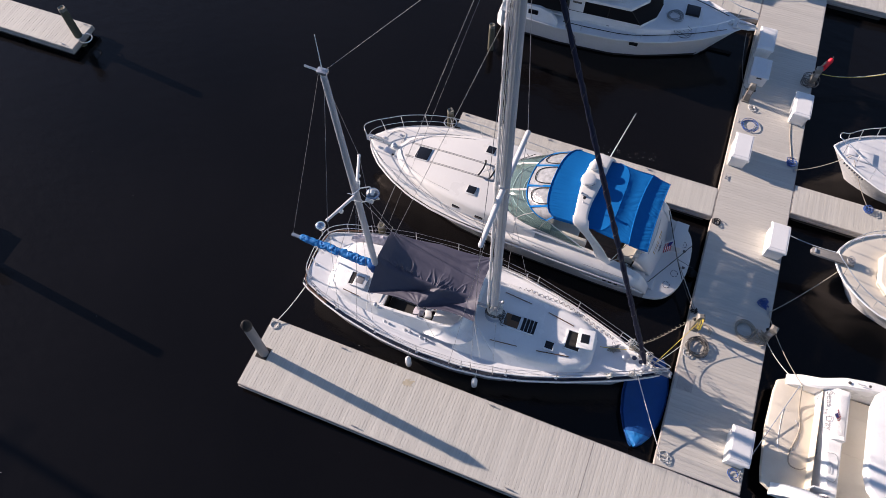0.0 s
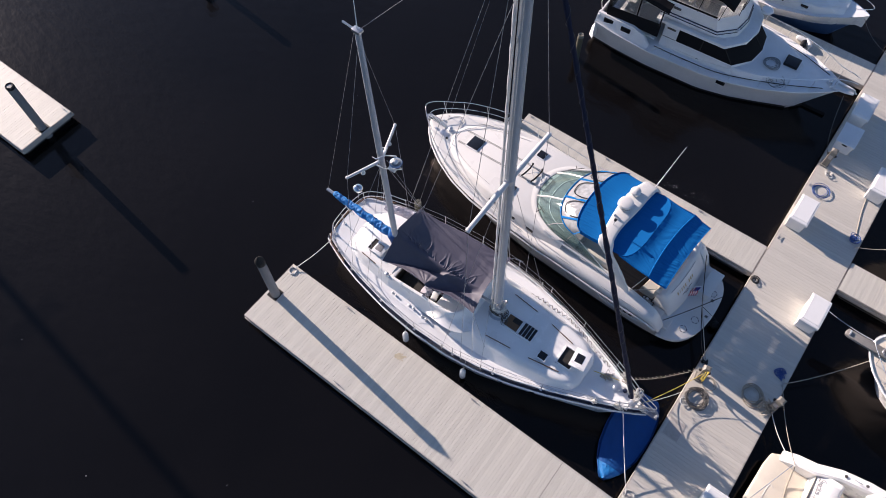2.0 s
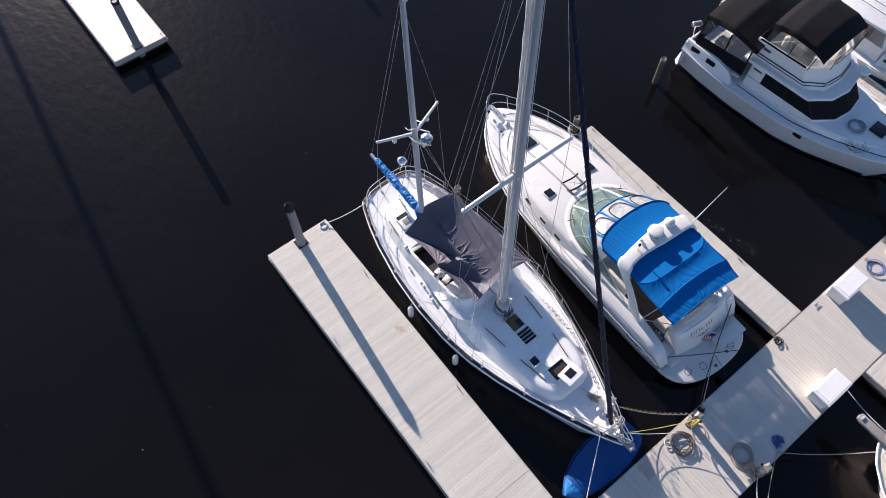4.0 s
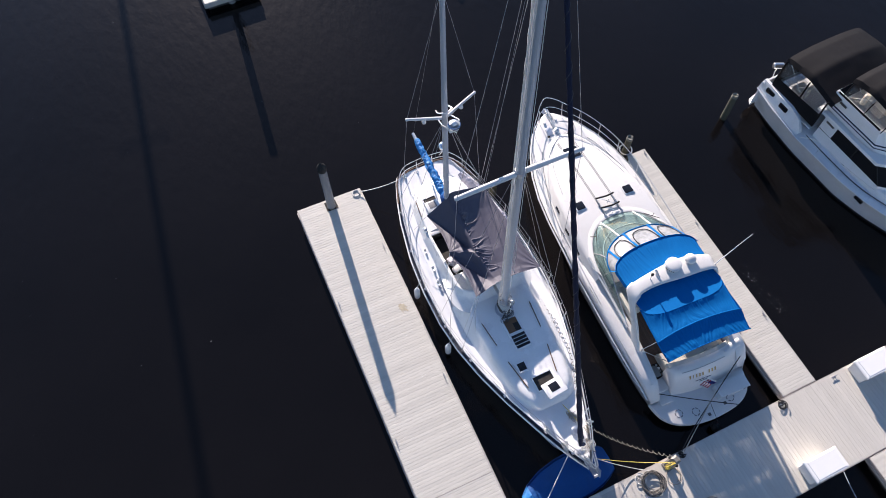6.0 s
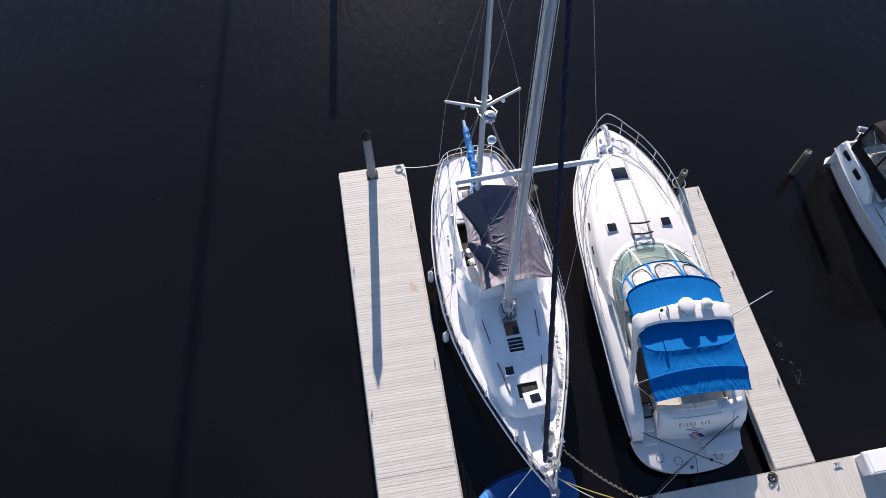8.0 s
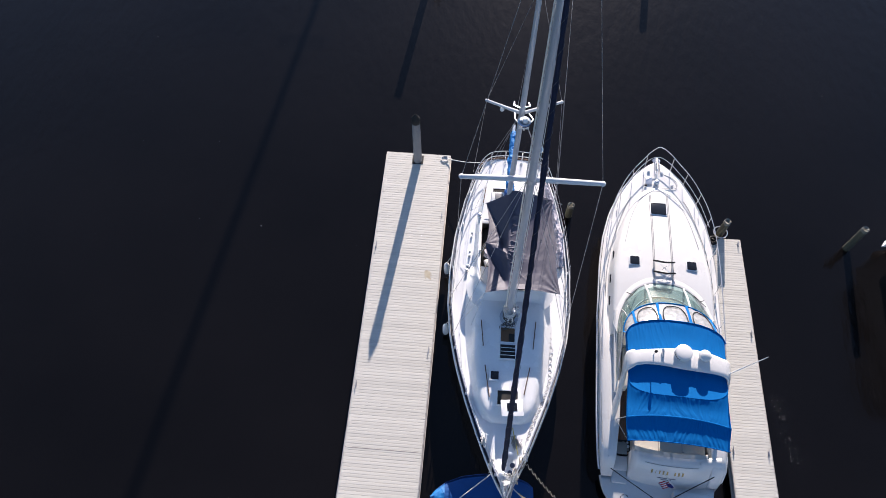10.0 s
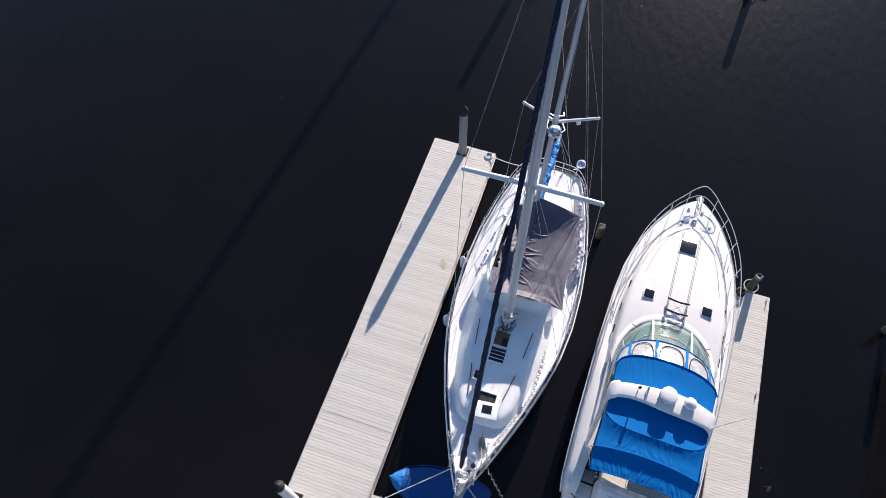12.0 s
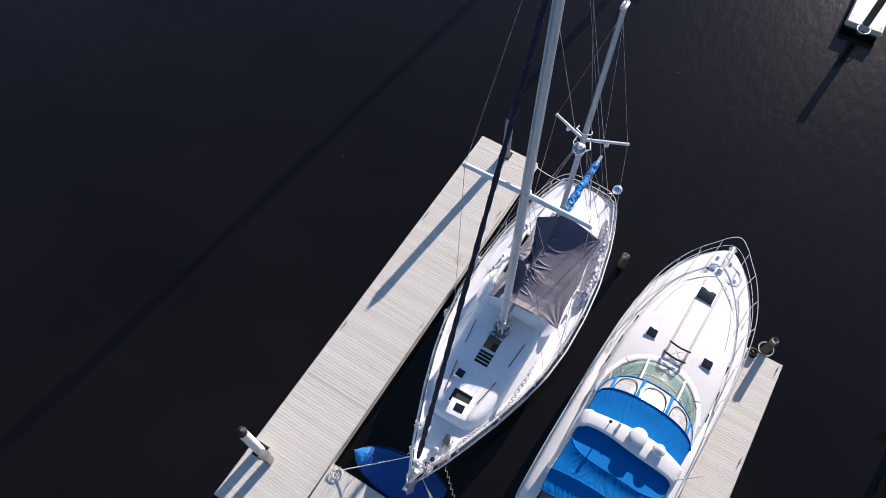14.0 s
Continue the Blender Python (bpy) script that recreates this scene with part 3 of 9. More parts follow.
st = bm_new()
rs_ = random.Random(6)
for sx, sy, big in ((0.0, 0.0, 0.13), (0.11, 0.07, 0.06), (0.17, 0.12, 0.035), (-0.12, -0.06, 0.04), (0.02, 0.13, 0.03), (-0.05, 0.12, 0.02), (0.15, -0.05, 0.025)):
    ring_ = []
    for a in np.linspace(0, 2 * math.pi, 41)[:-1]:
        q = big * (1 + 0.9 * noise.noise(Vector((math.cos(a) * 2.4 + sx * 30, math.sin(a) * 2.4, 4))))
        ring_.append(st.verts.new((sx + q * math.cos(a), sy + 0.8 * q * math.sin(a), 0.0004 * len(st.faces))))
    st.faces.new(ring_)
solo("deck_stain", st, M_DIRT, "dried tan splash on the dock boards", "stain", m=pose(-7.97, -0.49, TOP + 0.003))
# flat white flecks that paint sun glints on the boards
sp_ = bm_new()
for k in range(55):
    cx, cy = rs_.uniform(-1, 1) * 2.6, rs_.gauss(0, 0.32) + 0.04 * k / 130
    rr_ = rs_.uniform(0.003, 0.009)
    sp_.faces.new([sp_.verts.new((cx + rr_ * rs_.uniform(0.7, 1.5) * math.cos(a), cy + 1.6 * rr_ * rs_.uniform(0.7, 1.3) * math.sin(a), 0.00002 * k)) for a in np.linspace(0, 2 * math.pi, 9)[:-1]])
solo("glint_specks", sp_, M_BOXWHITE, "small white specks scattered over the dock boards as painted sun glints", "droppings", kind="stuff", m=pose(-8.0, -0.78, TOP + 0.002))


# ---- sailboat: a white ketch, bow to the pier ----
def hull_rows(table, xs, bottom=-0.45, rake=1.2):
    """Half sections from keel to sheer. table: x -> (half beam at sheer, sheer height, half beam at the waterline). rake: the bow's overhang."""
    rows = []
    for x in xs:
        b, s, w = (interp(x, [(t[0], t[k]) for t in table]) for k in (1, 2, 3))
        pts = [(0.0, bottom), (w * 0.75, bottom * 0.7), (w * 0.97, -0.1), (w, 0.02)]
        for k in (0.3, 0.6, 0.85, 1.0):
            pts.append((w + (b - w) * k ** 1.4, 0.02 + (s - 0.02) * k))
        f = max(0.0, (x - xs[-1] + rake) / rake)
        if f:
            low = bottom + (s - bottom) * 0.97 * f ** 0.9
            pts = [(p[0], s - (s - low) * (s - p[1]) / (s - bottom)) for p in pts]
        rows.append((x, pts))
    return rows


def hull_mesh(rows, rake=0.0):
    """Both sides in one skin, stern closed."""
    bm = bm_new()
    L = []
    for x, pts in rows:
        L.append([Vector((x, p[0], p[1])) for p in pts[::-1]] + [Vector((x, -p[0], p[1])) for p in pts[1:]])
    loft(bm, L)
    vs = [v for v in bm.verts if abs(v.co.x - rows[0][0]) < 1e-6]
    vs.sort(key=lambda v: math.atan2(v.co.z - 0.4, v.co.y))
    bm.faces.new(vs)
    return bm


def side_strip(rows, z0, z1, off, sides=(-1, 1)):
    """A band lying on the topsides between two fractions of the freeboard."""
    bm = bm_new()
    for s in sides:
        R = []
        for x, pts in rows:
            up = [p for p in pts if p[1] >= 0.0]
            def at(fr):
                z = fr * pts[-1][1]
                return Vector((x, s * (float(np.interp(z, [p[1] for p in up], [p[0] for p in up])) + off), z))
            R.append([at(z0), at((z0 + z1) / 2), at(z1)])
        loft(bm, R)
    return bm


def deck_mesh(xs, half, height, camber, n=12):
    bm = bm_new()
    rows = []
    for x in xs:
        h, z = half(x), height(x)
        rows.append([Vector((x, h * (2 * k / n - 1), z + camber * (1 - (2 * k / n - 1) ** 2) * min(1, h))) for k in range(n + 1)])
    return loft(bm, rows)


def rounded_house(xs, half_top, half_base, z_top, z_base, camber=0.05, round_=0.1):
    """A cabin trunk with sloping sides, soft top edges and a cambered roof, closed at both ends."""
    bm = bm_new()
    rows = []
    for x in xs:
        ht, hb, zt, zb = half_top(x), half_base(x), z_top(x), z_base(x)
        r = min(round_, (zt - zb) * 0.6, ht * 0.6)
        prof = [(hb, zb)]
        for k in range(6):
            a = k / 5 * math.pi / 2
            prof.append((ht - r + r * math.cos(a) + (hb - ht) * 0.25 * (1 - k / 5) ** 2, zt - r + r * math.sin(a)))
        for k in range(1, 5):
            f = 1 - k / 4
            prof.append(((ht - r) * f, zt + camber * (1 - f * f)))
        rows.append([Vector((x, p[0], p[1])) for p in prof] + [Vector((x, -p[0], p[1])) for p in prof[-2::-1]])
    loft(bm, rows)
    for row in (rows[0], rows[-1]):
        bm.faces.new([min(bm.verts, key=lambda v, p=p: (v.co - p).length) for p in row])
    return bm


SAIL = thing("sailboat", "white two-masted ketch with navy stripe moored bow to the pier", "sailboat", pose(0, 2.32, 0))
S_TABLE = [(-12.45, 1.02, 1.28, 0.75), (-12.2, 1.16, 1.26, 0.9), (-11.5, 1.42, 1.22, 1.2), (-10.7, 1.64, 1.18, 1.45), (-9.3, 1.90, 1.14, 1.7), (-8.0, 2.0, 1.12, 1.8), (-6.7, 1.99, 1.13, 1.78),
           (-5.6, 1.86, 1.17, 1.62), (-4.5, 1.60, 1.22, 1.3), (-3.4, 1.25, 1.29, 0.92), (-2.3, 0.83, 1.37, 0.52), (-1.5, 0.50, 1.44, 0.24), (-0.9, 0.20, 1.50, 0.03), (-0.62, 0.03, 1.54, 0.0)]
S_XS = [float(x) for x in np.linspace(-12.45, -0.62, 48)]


def s_half(x):
    return interp(x, [(t[0], t[1]) for t in S_TABLE])


def s_sheer(x):
    return interp(x, [(t[0], t[2]) for t in S_TABLE])


S_ROWS = hull_rows(S_TABLE, S_XS)
part("hull", hull_mesh(S_ROWS), M_GEL, SAIL)
bw = bm_new()
for s in (-1, 1):
    loft(bw, [[Vector((x, s * (s_half(x) + 0.004), s_sheer(x) - 0.10)), Vector((x, s * (s_half(x) - min(0.05, s_half(x) * 0.4)), s_sheer(x) - 0.02)), Vector((x, s * (s_half(x) - min(0.09, s_half(x) * 0.7)), s_sheer(x) + 0.04 - 0.03 * max(0, min(1, (-11.0 - x) / 0.5))))] for x in S_XS])
part("navy_bulwark", bw, M_NAVYGEL, SAIL, "navy blue band round the deck edge")
for s in (-1, 1):
    part("rub_rail", tube(bm_new(), [(x, s * (s_half(x) + 0.015), s_sheer(x) - 0.11) for x in S_XS], 0.03, 6), M_GEL, SAIL)
    toe = bm_new()
    tube(toe, [(x, s * max(0.0, s_half(x) - 0.11), s_sheer(x) + 0.045 - 0.03 * max(0, min(1, (-11.0 - x) / 0.5))) for x in S_XS], 0.03, 6, squash=1.2)
    part("toe_rail", toe, M_GEL, SAIL)
part("deck", deck_mesh(S_XS, lambda x: max(0.01, s_half(x) - 0.1), lambda x: s_sheer(x) - 0.015, 0.05), M_DECK, SAIL)
cap = bm_new()
tube(cap, [(x, s_half(x) - 0.01, s_sheer(x) + 0.02) for x in (-11.4, -11.8, -12.2)] + [(-12.42, 0.9, 1.295), (-12.5, 0.45, 1.295), (-12.52, 0, 1.295), (-12.5, -0.45, 1.295), (-12.42, -0.9, 1.295)]
     + [(x, -s_half(x) + 0.01, s_sheer(x) + 0.02) for x in (-12.2, -11.8, -11.4)], 0.028, 6, squash=1.6)
part("caprail", cap, M_TEAK, SAIL, "weathered teak rail round the stern")

# cabin trunk
HX = [-2.72, -2.76, -2.85, -3.0, -3.2, -3.5, -4.0, -4.6, -5.2, -5.8, -6.3, -6.75, -6.95, -7.0]
HT = [(-7.0, 1.05), (-6.3, 1.1), (-5.5, 1.1), (-4.5, 1.04), (-3.6, 0.92), (-3.1, 0.76), (-2.85, 0.6), (-2.72, 0.42)]
HB = [(-7.0, 1.46), (-5.5, 1.42), (-4.5, 1.26), (-3.6, 1.08), (-3.1, 0.92), (-2.85, 0.76), (-2.72, 0.56)]
HZ = [(-7.0, 1.62), (-6.7, 1.62), (-5.8, 1.6), (-4.5, 1.57), (-3.2, 1.58), (-2.95, 1.55), (-2.8, 1.47), (-2.72, 1.4)]
part("cabin_trunk", rounded_house(HX, lambda x: interp(x, HT), lambda x: interp(x, HB), lambda x: interp(x, HZ), lambda x: s_sheer(x) - 0.02, 0.05, 0.22), M_GEL, SAIL, deg=60)


def roof_z(x, y=0.0):
    h = interp(x, HT)
    return interp(x, HZ) + 0.05 * (1 - min(1, (y / h) ** 2))


# cockpit rim: a moulded breakwater that ramps up from the roof and runs aft as a coaming, round a dark well
def rim_point(k, off):
    """Plan of the rim: k from 0 (south aft end) over 0.5 (front) to 1 (north aft end), off metres outside the inner edge."""
    cx, rx_, ry_ = -7.55, 0.62, 1.02
    run = 2.2
    bow_ = math.pi * 0.5 * (rx_ + ry_)
    d = k * (2 * run + bow_)
    if d < run or d > run + bow_:
        side = -1 if d < run else 1
        q = d if side < 0 else 2 * run + bow_ - d
        return Vector((cx - run + q, side * (ry_ + off), 0)), q / run
    a = (d - run) / bow_ * math.pi - math.pi / 2
    c, n_ = math.cos(a), math.sin(a)
    e = 2 / 2.9
    px = cx + (rx_ + off) * math.copysign(abs(c) ** e, c)
    py = (ry_ + off) * math.copysign(abs(n_) ** e, n_)
    return Vector((px, py, 0)), 1.0


co = bm_new()
rows = []
for i in range(97):
    k = i / 96
    inner, q = rim_point(k, 0.0)
    fore = max(0.0, min(1.0, (inner.x + 8.35) / 1.3))
    fore = fore * fore * (3 - 2 * fore)
    top = 1.67 + 0.15 * min(1, q * 1.6) + 0.10 * fore
    spread = 0.17 + 0.42 * fore * (1 - 0.55 * min(1, abs(inner.y) / 1.02) ** 3)
    prof = [(0.0, top - 0.30), (0.0, top - 0.03), (0.025, top), (0.065, top), (0.10, top - 0.02)]
    for w_, h_ in ((0.12, 0.34), (0.28, 0.60), (0.48, 0.79), (0.74, 0.93), (1.0, 1.0)):
        low = 1.555 - 0.45 * (1 - fore) ** 2
        prof.append((0.10 + spread * w_, top - 0.02 - (top - 0.02 - low) * h_))
    rows.append([rim_point(k, o)[0] + Vector((0, 0, z)) for o, z in prof])
loft(co, rows, caps=True)
part("cockpit_rim", co, M_GEL, SAIL, "smooth moulded rim round the cockpit", deg=50)
well = [(-7.86, -1.0), (-7.82, 0.0), (-7.86, 1.0), (-8.4, 1.02), (-9.5, 1.02), (-9.5, -1.02), (-8.4, -1.02)]
bd = bm_new()
rows = []
for k in range(13):
    y = -1.0 + 2.0 * k / 12
    front = -7.5 + 0.6 * max(0.0, 1 - abs(y / 1.02) ** 2.9) ** (1 / 2.9)
    rows.append([Vector((-7.86 + 0.04 * (1 - abs(y)), y, 1.1)), Vector((-7.86 + 0.04 * (1 - abs(y)), y, 1.60)), Vector((-7.82, y, 1.625)), Vector((front, y, 1.66))])
loft(bd, rows)
part("bridge_deck", bd, M_GEL, SAIL, "white bridge deck ahead of the well")
# lining, sole and seats carry the well's shade in their near-black colour
ln = bm_new()
lv = [[ln.verts.new((p[0], p[1], z)) for p in well] for z in (1.56, 0.9)]
for k in range(len(well)):
    ln.faces.new((lv[0][k], lv[0][(k + 1) % len(well)], lv[1][(k + 1) % len(well)], lv[1][k]))
part("cockpit_lining", ln, M_DARKIN, SAIL, "sides of the cockpit with the well's shade in their colour")
part("cockpit_sole", prism(bm_new(), well, 0.86, 0.93), M_DARKIN, SAIL, "cockpit floor coloured dark for the well's shade")
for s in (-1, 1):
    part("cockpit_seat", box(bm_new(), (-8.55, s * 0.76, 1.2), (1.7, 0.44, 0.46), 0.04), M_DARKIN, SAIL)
part("companionway", box(bm_new(), (-7.02, 0.35, 1.78), (0.1, 0.66, 0.2), 0.02), M_DARKPANE, SAIL, "dark companionway slot")
part("bridge_grip", box(bm_new(), (-7.4, -0.42, 1.665), (0.34, 0.07, 0.02), 0.008), M_DARKIN, SAIL, "dark recessed grip")
jug = box(bm_new(), (-8.06, -0.74, 1.51), (0.22, 0.32, 0.15), 0.05, 15)
cyl(jug, (-8.0, -0.60, 1.52), (-7.975, -0.52, 1.52), 0.035, 0.03, 10)
part("white_jug", jug, M_BOXWHITE, SAIL, "white plastic jug lying on the cockpit seat")
# dark panel added to continue the well's painted shade up to the sill
part("cockpit_bulkhead", box(bm_new(), (-9.475, 0, 1.27), (0.03, 2.03, 0.74), 0.005), M_DARKIN, SAIL, "forward face of the aft cabin coloured dark for the well's shade")
part("aft_sill", box(bm_new(), (-9.585, 0, 1.585), (0.18, 2.34, 0.13), 0.03), M_GEL, SAIL, "white sill between the well and the aft cabin")
bagm = bm_new()
lathe(bagm, (-8.38, -0.74, 1.43), [(0.02, 0), (0.17, 0.02), (0.2, 0.08), (0.16, 0.15), (0.05, 0.18)], 16)
for v in bagm.verts:
    v.co += Vector((0.08, 0.08, 0.05)) * noise.noise(v.co * 9)
part("clear_bag", bagm, M_GREYCLOTH, SAIL, "crumpled grey plastic bag on the cockpit seat")
part("red_cap", lathe(bm_new(), (-7.97, -0.42, 1.43), [(0.07, 0), (0.08, 0.03), (0.06, 0.1), (0.02, 0.12)], 12), M_FLAGRED, SAIL)

# aft cabin
AX = [-9.66, -9.75, -10.2, -10.8, -11.2, -11.45, -11.6, -11.68]
AT = [(-11.68, 0.55), (-11.6, 0.7), (-11.3, 0.86), (-10.6, 1.0), (-9.6, 1.08)]
AZ = [(-11.68, 1.36), (-11.6, 1.46), (-11.4, 1.58), (-10.8, 1.64), (-9.6, 1.66)]
part("aft_cabin", rounded_house(AX, lambda x: interp(x, AT), lambda x: interp(x, AT) + 0.17, lambda x: interp(x, AZ), lambda x: s_sheer(x) - 0.02, 0.04, 0.12), M_GEL, SAIL, deg=50)


def frame_ring(bm, x0, x1, y0, y1, z, w, h):
    for c, s in ((((x0 + x1) / 2, y0, z), (x1 - x0 + w, w, h)), (((x0 + x1) / 2, y1, z), (x1 - x0 + w, w, h)), ((x0, (y0 + y1) / 2, z), (w, y1 - y0 - w - 0.002, h)), ((x1, (y0 + y1) / 2, z), (w, y1 - y0 - w - 0.002, h))):
        box(bm, c, s, min(w, h) * 0.2)
    return bm


# skylight: one leaf open over the saloon, one barred and shut
zr = roof_z(-5.2) + 0.0
sk = part("skylight", frame_ring(bm_new(), -5.72, -5.2, -0.29, 0.19, zr + 0.02, 0.045, 0.06), M_GREYGEL, SAIL, "aluminium framed skylight standing open")
part("skylight_opening", box(bm_new(), (-5.46, -0.05, zr + 0.006), (0.5, 0.46, 0.012)), M_BROWN, sk, "varnished wood seen below")
part("skylight_shade", box(bm_new(), (-5.36, 0.08, zr + 0.016), (0.3, 0.2, 0.008)), M_DARKIN, sk)
sk2 = part("deck_hatch", frame_ring(bm_new(), -5.15, -4.66, -0.29, 0.21, zr + 0.02, 0.04, 0.06), M_GREYGEL, SAIL)
part("hatch_pane", box(bm_new(), (-4.905, -0.04, zr + 0.022), (0.46, 0.47, 0.02), 0.004), M_DARKPANE, sk2, "smoked pane")
for k in range(3):
    part("hatch_bar", tube(bm_new(), [(-5.02 + 0.12 * k, -0.26, zr + 0.055), (-5.02 + 0.12 * k, 0.18, zr + 0.055)], 0.011, 6), M_STEEL, sk2)
# small square hatch
zr = roof_z(-4.1, 0.4)
h1 = part("small_hatch", frame_ring(bm_new(), -4.27, -3.97, -0.56, -0.27, zr + 0.025, 0.045, 0.06), M_GREYGEL, SAIL)
part("hatch_pane", box(bm_new(), (-4.12, -0.415, zr + 0.03), (0.27, 0.26, 0.02), 0.004), M_DARKPANE, h1)
# fore hatch: opening and lid thrown forward
zr = roof_z(-3.45) - 0.005
h2 = part("fore_hatch", frame_ring(bm_new(), -3.68, -3.2, -0.33, 0.32, zr + 0.02, 0.045, 0.06), M_GEL, SAIL, "open fore hatch")
part("hatch_opening", box(bm_new(), (-3.44, 0.0, zr + 0.006), (0.46, 0.62, 0.012)), M_DARKIN, h2)
lid = part("hatch_lid", box(bm_new(), (0, 0, 0), (0.52, 0.66, 0.07), 0.025), M_GEL, h2, "white hatch lid propped forward", m=pose(-3.1, 0.13, zr + 0.14, 0, -6, 5))
part("lid_pane", box(bm_new(), (-0.02, 0.0, 0.038), (0.26, 0.3, 0.012), 0.004), M_DARKPANE, lid)
# aft cabin hatch
h3 = part("aft_hatch", frame_ring(bm_new(), -10.9, -10.72, -0.72, -0.26, 1.7, 0.03, 0.05), M_GEL, SAIL)
part("hatch_opening", box(bm_new(), (-10.81, -0.49, 1.7), (0.15, 0.42, 0.02)), M_DARKIN, h3)
hl3 = part("hatch_lid", box(bm_new(), (-10.5, -0.5, 1.74), (0.42, 0.5, 0.08), 0.025), M_GEL, h3)
part("lid_pane", box(bm_new(), (-10.53, -0.5, 1.783), (0.24, 0.26, 0.012), 0.005), M_GREYPILE, hl3, "grey pane in the lid")
# teak handrails on the trunk
for x0, x1, y0, y1 in ((-5.96, -5.05, 0.83, 0.75), (-4.45, -3.57, 0.66, 0.49), (-4.45, -3.44, -0.72, -0.55), (-5.92, -5.06, -0.9, -0.8), (-10.95, -10.3, -0.95, -1.02)):
    n = 5
    hb = bm_new()
    pts = []
    for k in range(n * 4 + 1):
        f = k / (n * 4)
        pts.append((x0 + (x1 - x0) * f, y0 + (y1 - y0) * f, interp(x0 + (x1 - x0) * f, HZ) + 0.035 + 0.012 * abs(math.sin(f * n * math.pi)) if x0 > -9 else 1.68))
    tube(hb, pts, 0.016, 5)
    part("handrail", hb, M_TEAK, SAIL)

# spars
MB, MT = Vector((-6.09, -0.04, 1.62)), Vector((-6.505, -0.21, 17.6))
mast = bm_new()
tube(mast, [MB.lerp(MT, k / 10) for k in range(11)], [0.096 - 0.018 * max(0, k - 5) / 5 for k in range(11)], 18, squash=1.35)
MAST = part("main_mast", mast, M_SPAR, SAIL, "tall grey aluminium main mast")
tr = bm_new()
tube(tr, [MB.lerp(MT, 0.04 + 0.92 * k / 60) + Vector((-0.2, -0.02, 0.1)) for k in range(61)], [0.036 * (1 + 0.18 * math.sin(k * 1.9)) for k in range(61)], 8)
part("furled_mainsail", tr, M_ROLL, MAST, "white mainsail rolled behind the mast")
for off, r in (((0.03, -0.13, 0), 0.010), ((-0.06, -0.14, 0), 0.009), ((-0.14, -0.12, 0), 0.010), ((0.1, 0.12, 0), 0.008)):
    hl = bm_new()
    tube(hl, [MB.lerp(MT, 0.02) + Vector(off), MB.lerp(MT, 0.5) + Vector(off) * 0.9, MB.lerp(MT, 0.98) + Vector(off) * 0.7], r, 5)
    part("halyard", hl, M_WHITEROPE, MAST)
SPN, SPS = Vector((-6.24, 1.49, 9.14)), Vector((-6.29, -1.72, 9.05))
SPM = MB.lerp(MT, (9.1 - 1.62) / (17.6 - 1.62))
for tip in (SPN, SPS):
    sp = bm_new()
    tube(sp, [SPM, SPM.lerp(tip, 0.5), tip], [0.072, 0.065, 0.057], 12)
    spo = part("spreader", sp, M_SPREADER, MAST, "white tubular spreader")
    part("end_cap", lathe(bm_new(), tip, [(0.05, -0.04), (0.062, -0.025), (0.062, 0.03), (0.03, 0.05)], 12), M_SPREADER, spo)
col = bm_new()
lathe(col, SPM, [(0.115, -0.09), (0.13, -0.08), (0.13, 0.08), (0.115, 0.09)], 18)
part("spreader_collar", col, M_ALU, MAST)
for ang, z in ((200, 2.35), (20, 2.5), (110, 2.2), (290, 2.45)):
    w = bm_new()
    c = Vector((-6.08, 0, z)) + Vector((0.17 * math.cos(radians(ang)), 0.17 * math.sin(radians(ang)), 0))
    lathe(w, c, [(0.06, -0.06), (0.055, -0.03), (0.04, 0.0), (0.055, 0.05), (0.058, 0.07), (0.02, 0.09)], 12, Matrix.Rotation(radians(70), 4, Vector((-math.sin(radians(ang)), math.cos(radians(ang)), 0))))
    part("winch", w, M_WIRE, MAST)
for k in range(4):
    c = Vector((-6.05, 0.0, 2.0 + 0.12 * k))
    b = bm_new()
    ang = 80 * k
    base = c + Vector((0.19 * math.cos(radians(ang)), 0.2 * math.sin(radians(ang)), 0))
    pts = []
    for i in range(60):
        a = i * 2 * math.pi / 15
        pts.append(base + Vector((0.03 * math.sin(i * 0.9), 0.07 * math.cos(a) * (1 + 0.2 * math.sin(i)), 0.2 * math.sin(a) - 0.1)))
    tube(b, pts, 0.011, 4)
    part("halyard_coil", b, M_WHITEROPE, MAST)
base = bm_new()
lathe(base, (-6.07, -0.03, roof_z(-6.05)), [(0.3, -0.02), (0.3, 0.02), (0.22, 0.04), (0.17, 0.12), (0.16, 0.2)], 20)
part("mast_collar", base, M_SPAR, MAST)
pile = bm_new()
for k in range(3):
    tube(pile, coil_points((-5.86 + 0.06 * k, 0.07 - 0.12 * k, roof_z(-5.85)), 0.085, 4, 0.05, 0.35, k), 0.009, 4)
part("line_heap", pile, M_DARKHOSE, MAST)
# tails of the halyards wound round the mast's foot
for k, (r_, mat_) in enumerate(((0.2, M_DARKHOSE), (0.17, M_WHITEROPE), (0.19, M_WHITEROPE))):
    b = bm_new()
    pts = []
    for i in range(64):
        a = i * 2 * math.pi / 16 + k
        pts.append(Vector((-6.09, -0.04, roof_z(-6.05) + 0.1 + 0.16 * k + 0.004 * i)) + Vector((1.25 * math.cos(a), math.sin(a), 0)) * r_ * (1 + 0.28 * noise.noise(Vector((i * 0.4, k, 3)))) + Vector((0, 0, 0.05 * math.sin(a * 1.5 + k))))
    tube(b, pts, 0.012, 4)
    part("halyard_tail", b, mat_, MAST)

